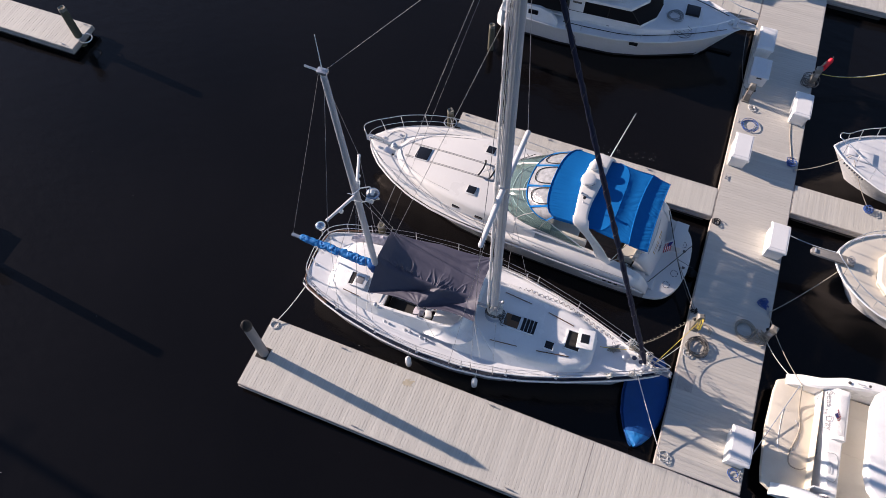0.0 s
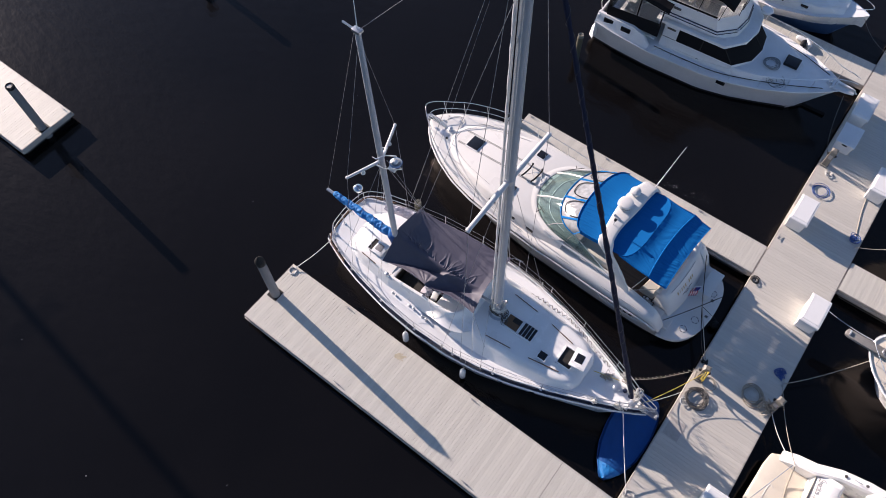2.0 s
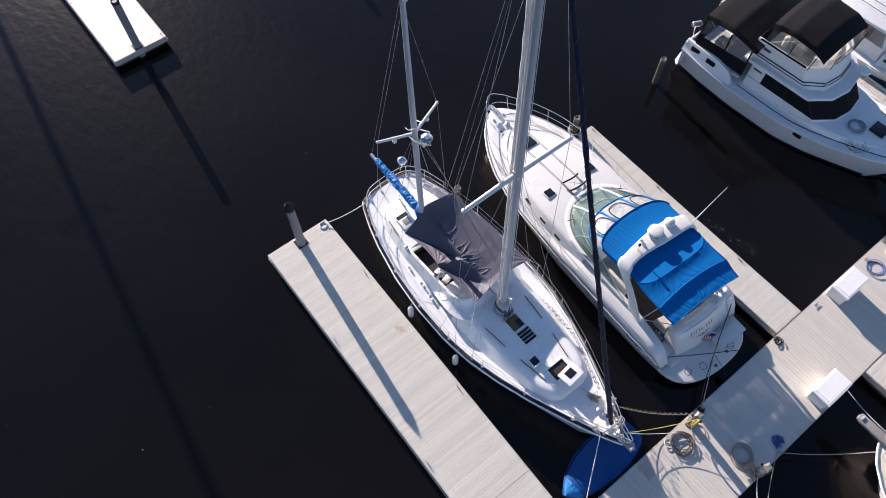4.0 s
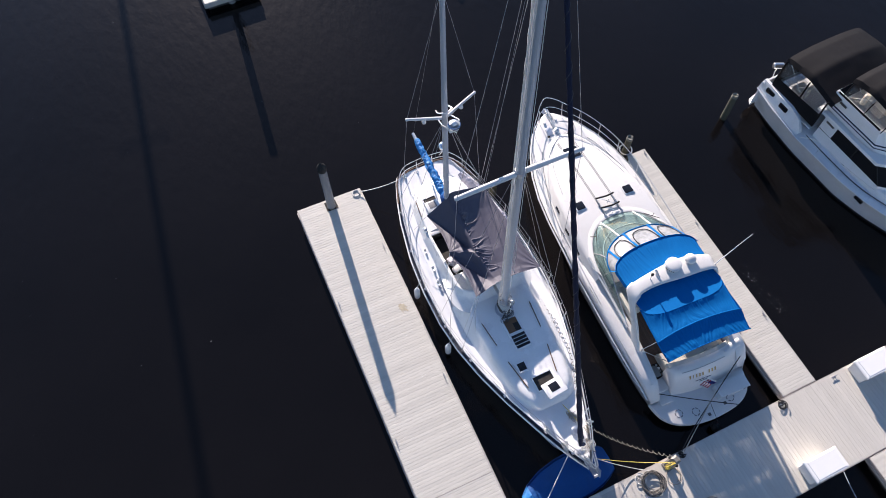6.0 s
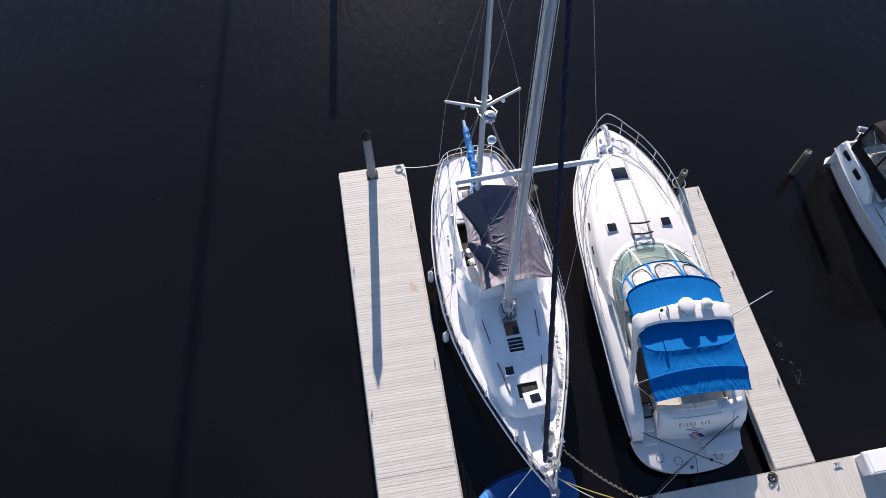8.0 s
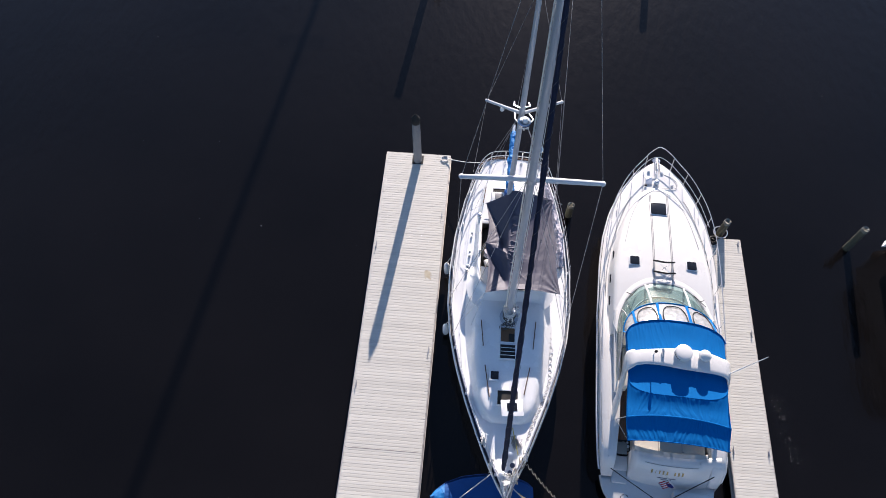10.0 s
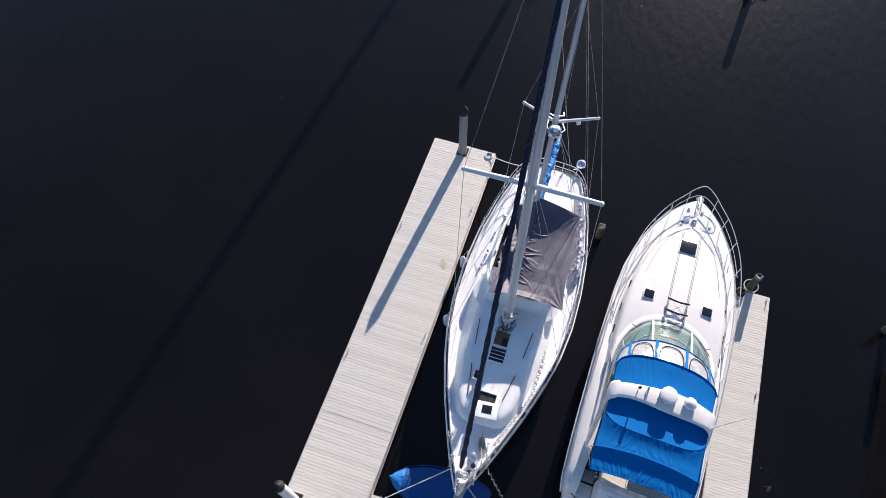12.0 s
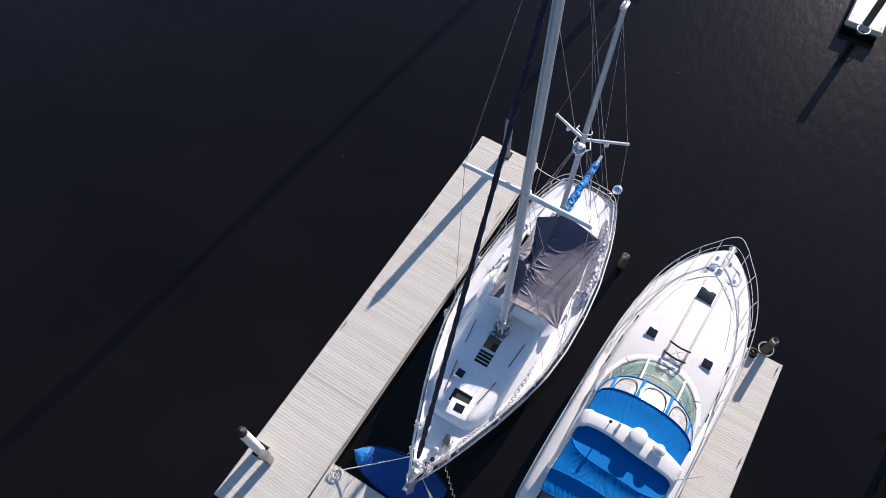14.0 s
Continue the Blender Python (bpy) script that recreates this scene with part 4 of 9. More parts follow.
ZB, ZT = Vector((-9.98, -0.21, 1.6)), Vector((-10.51, -0.12, 11.2))
mz = bm_new()
tube(mz, [ZB.lerp(ZT, k / 8) for k in range(9)], [0.085 - 0.02 * max(0, k - 4) / 4 for k in range(9)], 16, squash=1.25)
MIZ = part("mizzen_mast", mz, M_SPAR, SAIL, "shorter grey mizzen mast")
ZSN, ZSS = Vector((-10.67, 0.97, 6.69)), Vector((-10.62, -1.18, 6.65))
ZSM = ZB.lerp(ZT, (6.6 - 1.6) / 9.6)
for tip in (ZSN, ZSS):
    sp = bm_new()
    tube(sp, [ZSM, tip], [0.05, 0.04], 10)
    spo = part("spreader", sp, M_SPREADER, MIZ)
    part("end_cap", lathe(bm_new(), tip, [(0.04, -0.03), (0.047, -0.02), (0.047, 0.02), (0.02, 0.04)], 10), M_SPREADER, spo)
    part("spreader_light", lathe(bm_new(), ZSM.lerp(tip, 0.55) - Vector((0, 0, 0.1)), [(0.06, -0.07), (0.065, -0.03), (0.04, 0.03), (0.02, 0.05)], 12), M_GREYGEL, spo)
rad = bm_new()
lathe(rad, (-9.78, -0.1, 6.78), [(0.05, -0.12), (0.13, -0.09), (0.175, -0.02), (0.185, 0.04), (0.17, 0.045), (0.13, -0.01), (0.06, -0.05), (0.01, -0.055)], 24)
RAD = part("radar_dish", rad, M_MIRROR, MIZ, "shiny metal dish on a bracket")
part("dish_core", box(bm_new(), (-9.8, -0.08, 6.82), (0.12, 0.14, 0.1), 0.03), M_BOXWHITE, RAD)
part("radar_bracket", tube(bm_new(), [(-10.3, -0.36, 6.6), (-10.0, -0.36, 6.66), (-9.6, -0.1, 6.66), (-10.0, 0.16, 6.66), (-10.3, 0.02, 6.6)], 0.02, 6), M_STEEL, RAD)
part("radar_guard", tube(bm_new(), [(-10.35, -0.4, 6.95), (-10.2, -0.42, 7.0), (-10.1, -0.2, 7.0), (-10.2, 0.04, 7.0), (-10.35, 0.0, 6.95)], 0.016, 6), M_STEEL, RAD)
part("radar_box", box(bm_new(), (-9.85, -0.1, 6.58), (0.22, 0.3, 0.1), 0.02), M_GREYGEL, RAD)
top = bm_new()
tube(top, [ZT + Vector((-0.05, 0.0, 0)), ZT + Vector((-0.42, 0.0, 0.04))], 0.03, 6)
box(top, (ZT.x, ZT.y, 11.22), (0.24, 0.16, 0.08), 0.02)
part("masthead", top, M_ALU, MIZ)
part("whip_antenna", tube(bm_new(), [ZT, (-10.56, -0.05, 12.2)], [0.016, 0.008], 5), M_GEL, MIZ)
boom = bm_new()
tube(boom, [(-10.15, -0.2, 2.5), (-13.05, -0.09, 2.55)], 0.06, 10)
BOOM = part("mizzen_boom", boom, M_ALU, SAIL)
cov = bm_new()
pts, rad_ = [], []
for k in range(111):
    f = k / 110
    x = -10.15 - 2.6 * f
    pts.append(Vector((x, -0.18 + 0.08 * f + 0.05 * noise.noise(Vector((f * 9, 0, 3))), 2.58 + 0.03 * noise.noise(Vector((f * 9, 5, 3))))))
    rad_.append((0.145 - 0.04 * f) * (1 + 0.16 * noise.noise(Vector((f * 8, 2, 8)))) * min(1, 0.55 + 12 * min(f, 1 - f)))
tube(cov, pts, rad_, 30)
for i, v in enumerate(cov.verts):
    c = pts[min(110, i // 30)]
    q = v.co - c
    w_ = Vector((v.co.x * 7, q.y * 9, q.z * 9)) + Vector((0.6, 0.6, 0.6)) * noise.noise(v.co * 5)
    fold = 1 - 2.2 * abs(noise.noise(w_)) + 0.5 * noise.noise(w_ * 2.3)
    v.co = c + q * (0.88 + 0.25 * fold)
part("sail_cover", cov, M_GREENBLUE, BOOM, "bright blue sail cover bunched on the boom")
bag = bm_new()
lathe(bag, (-10.1, -0.2, 2.45), [(0.12, -0.2), (0.15, -0.1), (0.17, 0.05), (0.165, 0.18), (0.13, 0.26), (0.11, 0.3)], 18)
for v in bag.verts:
    v.co += Vector((0.05, 0.05, 0.0)) * noise.noise(v.co * 6)
part("mast_boot_cover", bag, M_COVER, SAIL)

mboom = bm_new()
tube(mboom, [(-6.3, -0.05, 2.1), (-9.4, -0.1, 1.98)], 0.055, 10)
part("main_boom", mboom, M_ALU, SAIL)
# standing rigging
def wire(a, b, r=0.008):
    return part("stay", tube(bm_new(), [a, b], r * 0.75, 5), M_WIRE, SAIL)


CH = {s: [Vector((x, s * (s_half(x) - 0.05), s_sheer(x) + 0.03)) for x in (-5.5, -6.2, -6.9)] for s in (-1, 1)}
for s, tip in ((1, SPN), (-1, SPS)):
    wire(CH[s][1], tip, 0.009)
    wire(tip, MT + Vector((0, 0.08 * s, -0.3)), 0.009)
    wire(CH[s][0], SPM + Vector((0.05, 0.1 * s, -0.1)), 0.008)
    wire(CH[s][2], SPM + Vector((-0.05, 0.1 * s, -0.1)), 0.008)
    for c in CH[s]:
        part("turnbuckle", tube(bm_new(), [c, c + Vector((0, -0.02 * s, 0.35))], 0.016, 6), M_STEEL, SAIL)
for s, tip in ((1, ZSN), (-1, ZSS)):
    a = Vector((-10.9, s * (s_half(-10.9) - 0.05), s_sheer(-10.9) + 0.03))
    wire(a, tip)
    wire(tip, ZT + Vector((0, 0, -0.2)))
    for x in (-10.2, -11.5):
        b = Vector((x, s * (s_half(x) - 0.05), s_sheer(x) + 0.03))
        wire(b, ZSM + Vector((0, 0.06 * s, -0.15)))
wire(ZT, MB.lerp(MT, (15.8 - 1.62) / 15.98) + Vector((-0.15, 0, 0)), 0.007)
wire(ZT + Vector((-0.1, 0, -0.05)), (-13.0, -0.09, 2.62), 0.006)
wire((-10.93, 1.55, 1.3), (-6.3, -0.3, 17.5), 0.009)
wire((-10.28, 1.2, 1.3), (-6.38, -0.37, 15.0), 0.009)
wire((-10.6, 1.55, 1.3), (-6.3, -0.3, 17.4), 0.005)
wire(ZSM + Vector((0.1, 0.1, 0)), (-9.7, 1.5, 1.25), 0.006)
wire(ZSM + Vector((0.1, -0.1, 0)), (-9.7, -1.5, 1.25), 0.006)
sheet = bm_new()
for k in range(4):
    tube(sheet, [(-12.2 + 0.03 * k, 0.02 * k, 1.55), (-12.5 + 0.02 * k, -0.08, 2.5)], 0.008, 4)
part("mizzen_sheet", sheet, M_WHITEROPE, BOOM)

# furled headsail on the forestay
F0, F1 = Vector((-1.13, -0.1, 1.75)), Vector((-6.45, -0.19, 16.7))
fs = bm_new()
N = 120
pts = [F0.lerp(F1, 0.02 + 0.93 * k / N) for k in range(N + 1)]
tube(fs, pts, [0.075 * (1.0 if k > 4 else 0.6 + 0.1 * k) * (1.0 - 0.45 * k / N) * (1 + 0.10 * math.sin(k * 1.3) + 0.07 * math.sin(k * 0.47)) for k in range(N + 1)], 10)
HEAD = part("furled_headsail", fs, M_NAVYSAIL, SAIL, "headsail rolled up in navy cloth on the forestay")
lash = bm_new()
u, w = frame_of(F1 - F0)
LP = []
for k in range(900):
    f = k / 900
    r = 0.088 * (1 - 0.42 * f)
    a = f * 26 * 2 * math.pi
    LP.append(F0.lerp(F1, 0.03 + 0.9 * f) + u * r * math.cos(a) + w * r * math.sin(a))
tube(lash, LP, 0.004, 4)
part("furling_line", lash, M_DARKHOSE, HEAD)
part("furler_drum", lathe(bm_new(), F0 + Vector((0, 0, -0.05)), [(0.11, -0.12), (0.11, -0.09), (0.06, -0.07), (0.06, 0.04), (0.11, 0.06), (0.11, 0.09), (0.05, 0.12)], 16), M_STEEL, HEAD)
wire((-0.62, 0, 1.56), F0, 0.01)

# pulpit, pushpit, lifelines
def rail(pts, r=0.014, name="rail"):
    return part(name, tube(bm_new(), smooth_line(pts, 5), r, 6), M_STEEL, SAIL)


for zz in (0.58, 0.3):
    rail([(x, s_half(x) - 0.06 if x < -0.9 else 0.16, s_sheer(x) + zz) for x in (-2.1, -1.5, -1.0)] + [(-0.5, 0.0, 1.58 + zz)] + [(x, -(s_half(x) - 0.06 if x < -0.9 else 0.16), s_sheer(x) + zz) for x in (-1.0, -1.5, -2.1)], name="pulpit_rail")
    rail([(x, s_half(x) - 0.08, s_sheer(x) + zz) for x in (-11.0, -11.8)] + [(-12.3, 0.85, 1.28 + zz), (-12.42, 0.3, 1.28 + zz), (-12.42, -0.3, 1.28 + zz), (-12.3, -0.85, 1.28 + zz)]
         + [(x, -s_half(x) + 0.08, s_sheer(x) + zz) for x in (-11.8, -11.0)], name="pushpit_rail")
for s in (-1, 1):
    for x in (-1.2, -2.1, -3.6, -5.1, -6.5, -8.0, -9.5, -11.0, -11.8):
        y = s * (s_half(x) - 0.06)
        st_ = part("stanchion", tube(bm_new(), [(x, y, s_sheer(x)), (x, y, s_sheer(x) + 0.6)], 0.013, 6), M_STEEL, SAIL)
        part("stanchion_base", box(bm_new(), (x, y, s_sheer(x) + 0.02), (0.09, 0.06, 0.03), 0.008), M_STEEL, st_)
    for zz in (0.58, 0.3):
        part("lifeline", tube(bm_new(), [(x, s * (s_half(x) - 0.06), s_sheer(x) + zz) for x in (-2.1, -3.6, -5.1, -6.5, -8.0, -9.5, -11.0)], 0.006, 5), M_WIRE, SAIL)
for y in (-0.8, -0.3, 0.3, 0.8):
    pp = part("pushpit_post", tube(bm_new(), [(-12.33 + 0.05 * abs(y), y, 1.27), (-12.38 + 0.08 * abs(y), y, 1.86)], 0.016, 6), M_STEEL, SAIL)
    part("post_base", lathe(bm_new(), (-12.33 + 0.05 * abs(y), y, 1.285), [(0.055, 0), (0.055, 0.015), (0.03, 0.05), (0.017, 0.06)], 10), M_STEEL, pp)

# bow roller, windlass, chain and clutter on the foredeck
br = bm_new()
for s in (-1, 1):
    box(br, (-0.62, 0.07 * s, 1.58), (0.62, 0.025, 0.1), 0.01)
box(br, (-0.62, 0, 1.54), (0.6, 0.13, 0.02))
cyl(br, (-0.36, -0.07, 1.57), (-0.36, 0.07, 1.57), 0.04, seg=10)
part("bow_roller", br, M_WIRE, SAIL)
an = bm_new()
tube(an, [(-1.25, 0.3, 1.6), (-0.5, 0.12, 1.64), (-0.32, 0.1, 1.55)], 0.025, 6)
loft(an, [[(-0.42, -0.02, 1.52), (-0.26, 0.1, 1.45), (-0.42, 0.22, 1.52)], [(-0.7, 0.06, 1.56), (-0.68, 0.1, 1.57), (-0.7, 0.14, 1.56)]])
part("anchor", an, M_WIRE, SAIL)
part("windlass", lathe(bm_new(), (-1.75, 0.12, 1.44), [(0.12, 0), (0.12, 0.06), (0.07, 0.09), (0.06, 0.13), (0.1, 0.16), (0.1, 0.19), (0.03, 0.21)], 14), M_STEEL, SAIL)
for x, y in ((-1.5, 0.2), (-1.28, 0.13)):
    part("deck_plate", lathe(bm_new(), (x, y, s_sheer(x) + 0.035), [(0.075, 0), (0.075, 0.012), (0.05, 0.018)], 14), M_NAVYGEL, SAIL)
rj = random.Random(4)
for k in range(9):
    c = Vector((-1.95 + rj.uniform(-0.5, 0.9), 0.42 + rj.uniform(-0.2, 0.12), 0))
    c.y = min(c.y, s_half(c.x) - 0.05)
    part("bow_line", tube(bm_new(), tangle((c.x, c.y, s_sheer(c.x) + 0.02), (rj.uniform(0.10, 0.2), 0.09, 0.12), 70, k + 1), 0.010, 4), M_ROPE if k % 3 else M_WIRE, SAIL, "tangled chain and lines by the bow")
for k in range(5):
    x = -2.1 + 0.32 * k
    sd = -1 if k % 2 == 0 else 1
    y = sd * max(0.12, s_half(x) - 0.06)
    part("bow_line_coil", tube(bm_new(), tangle((x, y, s_sheer(x) + 0.1), (0.16, 0.07, 0.42), 80, k + 30), 0.012, 4), M_WHITEROPE, SAIL, "white line bunched on the bow rail")
part("furler_line", tube(bm_new(), tangle((-1.15, 0.02, 1.62), (0.13, 0.16, 0.3), 90, 41), 0.011, 4), M_WHITEROPE, SAIL)
part("yellow_lashing", tube(bm_new(), [(-2.6, 0.18, 1.47), (-2.2, 0.26, 1.52), (-1.8, 0.35, 1.55)], 0.012, 5), M_YELLOW, SAIL)
# wavy hose lying along the side deck
hose = bm_new()
hp = []
for k in range(420):
    f = k / 420
    x = -6.75 + 4.5 * f
    y = interp(x, [(-6.75, 0.98), (-6.2, 1.2), (-5.2, 1.42), (-4.2, 1.28), (-3.2, 1.0), (-2.25, 0.62)])
    z = s_sheer(x) + 0.04 if x > -6.3 else 1.45 - 0.28 * (x + 6.75) / 0.45
    hp.append((x + 0.006 * math.cos(k * 0.36), y + 0.05 * math.sin(k * 0.36) + 0.04 * math.sin(k * 0.03), z + 0.02 * math.cos(k * 0.36)))
tube(hose, hp, 0.008, 5)
part("coiled_cable", hose, M_DARKHOSE, SAIL, "dark springy cable along the side deck")
# cockpit winches
for x, y, z, q in ((-9.72, -1.13, 1.67, 0.9), (-9.35, -1.34, 1.11, 0.55), (-9.2, -1.36, 1.11, 0.5), (-8.62, -1.38, 1.11, 0.6), (-8.45, -1.39, 1.11, 0.6), (-8.05, -1.44, 1.11, 0.65), (-7.88, -1.46, 1.11, 0.65), (-8.3, -1.06, 1.79, 0.5),
                   (-9.72, 0.95, 1.64, 1.0), (-7.75, 1.46, 1.11, 0.65), (-8.7, 1.4, 1.11, 0.6)):
    part("winch", lathe(bm_new(), (x, y, z), [(0.075 * q, 0), (0.075 * q, 0.03), (0.05 * q, 0.06), (0.055 * q, 0.12 * q + 0.03), (0.07 * q, 0.14 * q + 0.03), (0.03 * q, 0.16 * q + 0.03)], 14), M_STEEL, SAIL)
for x in (-2.7, -7.4, -9.8):
    for s in (-1, 1):
        y = s * (s_half(x) - 0.14)
        part("deck_cleat", tube(bm_new(), [(x - 0.12, y, s_sheer(x) + 0.06), (x - 0.05, y, s_sheer(x) + 0.045), (x + 0.05, y, s_sheer(x) + 0.045), (x + 0.12, y, s_sheer(x) + 0.06)], 0.014, 6), M_STEEL, SAIL)
# portlights in the navy band and along the trunk
for x in (-3.9, -4.9, -5.9, -6.9, -7.9, -8.9):
    for s in (-1, 1):
        z = s_sheer(x) * 0.82
        part("portlight", box(bm_new(), (x, s * (s_half(x) * 0.985), z), (0.34, 0.05, 0.11), 0.02), M_DARKPANE, SAIL)
bq = thing("kettle_grill", "round stainless kettle grill clamped to the stern rail", "grill", pose(-12.63, 5.52 - 2.32, 1.62))
part("bowl", lathe(bm_new(), (0, 0, 0), [(0.02, 0), (0.1, 0.02), (0.17, 0.08), (0.19, 0.14)], 22), M_MIRROR, bq)
part("lid", lathe(bm_new(), (0, 0, 0.145), [(0.195, 0), (0.19, 0.04), (0.14, 0.11), (0.06, 0.145), (0.01, 0.15)], 22), M_MIRROR, bq)
part("handle", tube(bm_new(), [(-0.04, 0, 0.29), (-0.03, 0, 0.33), (0.03, 0, 0.33), (0.04, 0, 0.29)], 0.01, 6), M_BLACK, bq)
part("clamp_arm", tube(bm_new(), [(0, 0, 0.0), (0.08, -0.1, -0.08), (0.16, -0.22, -0.04)], 0.016, 6), M_STEEL, bq)

rg = thing("rail_grill", "small stainless barrel grill on the flybridge boat's stern rail", "grill", pose(-10.5, 16.38, 1.95, 0, 0, 65))
barrel = bm_new()
lathe(barrel, (-0.2, 0, 0), [(0.01, 0.0), (0.09, 0.005), (0.115, 0.03), (0.115, 0.37), (0.09, 0.395), (0.01, 0.4)], 18, Matrix.Rotation(radians(90), 4, 'Y'))
part("barrel", barrel, M_STEEL, rg)
part("handle", tube(bm_new(), [(-0.12, -0.11, 0.03), (-0.12, -0.16, 0.04), (0.12, -0.16, 0.04), (0.12, -0.11, 0.03)], 0.009, 5), M_BLACK, rg)
part("bracket", tube(bm_new(), [(0, 0, -0.1), (0.0, 0.02, -0.35), (-0.1, -0.25, -0.62)], 0.016, 6), M_STEEL, rg)

# tarpaulin over the cockpit
tp = bm_new()
NU, NV = 250, 130
TB = [Vector((-10.05, 1.39, 2.06)), Vector((-10.16, 3.62, 2.26)), Vector((-6.64, 3.83, 2.36)), Vector((-6.49, 1.47, 2.49))]
RIDGE = [(0.0, 2.98), (0.04, 2.86), (0.10, 2.74), (0.30, 2.60), (0.60, 2.54), (0.66, 2.55), (0.80, 2.48), (0.93, 2.50), (1.0, 2.57)]
RIDGE_V = [(0.0, 0.40), (0.45, 0.33), (0.65, 0.30), (1.0, 0.37)]


def south_z(u, t):
    """The side that sags from the ridge (t = 1) to the south hem (t = 0): two hollows with a crease between, pulled up from the side tie."""
    a = 0.62 * t + 0.004
    c = max(a + 0.004, 0.475 + 0.155 * t)
    b = max(c + 0.01, 0.50 + 0.44 * t)
    knots = [(0.0, 2.06 + 0.92 * t), (a, 2.06 + 0.17 * t), (c, 2.30 + 0.24 * t), (c + 0.35 * (b - c), 2.235 + 0.06 * t), (b, 2.25 - 0.13 * math.sin(math.pi * min(1, t * 1.1)) + 0.1 * t), (1.0, 2.49 + 0.08 * t)]
    z = interp(u, knots)
    w = max(0.0, min(1.0, (t - 0.72) / 0.28))
    return z + (interp(u, RIDGE) - z) * w * w * (3 - 2 * w)


CREASES = []
rc = random.Random(29)
for k in range(84):
    fu = rc.choice((rc.gauss(0.22, 0.05), rc.gauss(0.38, 0.06), rc.gauss(0.61, 0.04), rc.uniform(0.12, 0.85)))
    lean = interp(fu, [(0.2, 2.45), (0.45, 2.1), (0.6, 1.5), (0.75, 0.9), (0.9, 0.7)]) + rc.gauss(0, 0.28)
    CREASES.append((fu, rc.uniform(-0.01, 0.03), math.cos(lean), math.sin(lean), rc.choice((0.14, 0.22, 0.34, 0.55)) * rc.uniform(0.8, 1.25), rc.uniform(0.015, 0.05)))
grid = []
for i in range(NU + 1):
    u_ = i / NU
    row = []
    for j in range(NV + 1):
        v_ = j / NV
        p = TB[0].lerp(TB[3], u_).lerp(TB[1].lerp(TB[2], u_), v_)
        zf = TB[1].z + (TB[2].z - TB[1].z) * u_
        # edges pulled inwards between the tie points
        p.y += 0.10 * abs(math.sin(2 * math.pi * u_)) * (1 if v_ < 0.5 else -0.6) * abs(2 * v_ - 1) ** 2
        p.x += 0.10 * math.sin(math.pi * v_) * (1 if u_ < 0.5 else -1) * abs(2 * u_ - 1) ** 3
        vr = interp(u_, RIDGE_V) + 0.012 * noise.noise(Vector((u_ * 5, 0, 11)))
        zr = interp(u_, RIDGE)
        if v_ < vr:
            t_ = v_ / vr
            p.z = south_z(u_ + 0.018 * noise.noise(Vector((u_ * 9, t_ * 5, 21))) * math.sin(math.pi * u_), t_)
        else:
            s_ = (v_ - vr) / (1 - vr)
            p.z = zr + (zf - zr) * s_ - 0.05 * math.sin(math.pi * s_) * math.sin(math.pi * u_) + 0.13 * max(0.0, 1 - u_ / (0.22 + 0.08 * noise.noise(Vector((s_ * 4, 0, 41))))) ** 1.2 * math.sin(math.pi * s_) ** 0.6
        # sharp creases fanning out from where the cloth is gathered on the ridge
        for fu, fv, dx, dy, ln_, am in CREASES:
            ex, ey = (u_ - fu) * 3.5, (v_ - vr - fv) * 2.3
            along = (ex * dx + ey * dy) / ln_
            if -0.05 < along < 1:
                off = ex * dy - ey * dx + 0.05 * ln_ * math.sin(5 * along + fu * 40)
                wd = 0.012 + 0.03 * along
                if abs(off) < 3 * wd:
                    p.z += am * min(1, (along + 0.05) * 8) * (1 - along) ** 0.8 * max(0.0, 1 - abs(off) / (1.6 * wd)) * (1 if off < 0 else 0.8)
        p.z += 0.022 * noise.noise(Vector((u_ * 4, v_ * 4, 2.0))) + 0.006 * abs(noise.noise(Vector((u_ * 13 + v_ * 8, v_ * 6, 5.0))))
        # pulls from the corners and from the side tie
        for cu, cv, am in ((0, 0, 0.008), (0, 1, 0.014), (1, 0, 0.010), (1, 1, 0.012), (0.48, 0, 0.011)):
            d2 = math.hypot(u_ - cu, v_ - cv)
            if d2 < 0.4:
                an_ = math.atan2(abs(v_ - cv), abs(u_ - cu) + 1e-6)
                p.z += am * math.sin(an_ * 15 + 2 * noise.noise(Vector((an_ * 2, cu, cv)))) * (0.4 - d2) / 0.4 * min(1, d2 * 9)
        row.append(p)
    grid.append(row)
loft(tp, grid)
thicken(tp, 0.006)
TARP = solo("tarpaulin", tp, M_TARP, "wrinkled charcoal tarpaulin tied over the sailboat's cockpit", "tarpaulin", deg=70)
for a, b in ((TB[0], (-9.9, 0.85, 1.75)), (TB[1], (-10.3, 4.0, 1.85)), (TB[2], (-6.4, 4.25, 1.75)), (TB[3], (-6.0, 0.8, 1.3)), (TB[3] + Vector((0, 0, 0.02)), (-5.75, 1.1, 1.55)), (Vector((-8.34, 1.44, 2.28)), (-7.55, 0.9, 1.42))):
    part("tie_line", tube(bm_new(), [a, b], 0.008, 4), M_WHITEROPE, TARP)
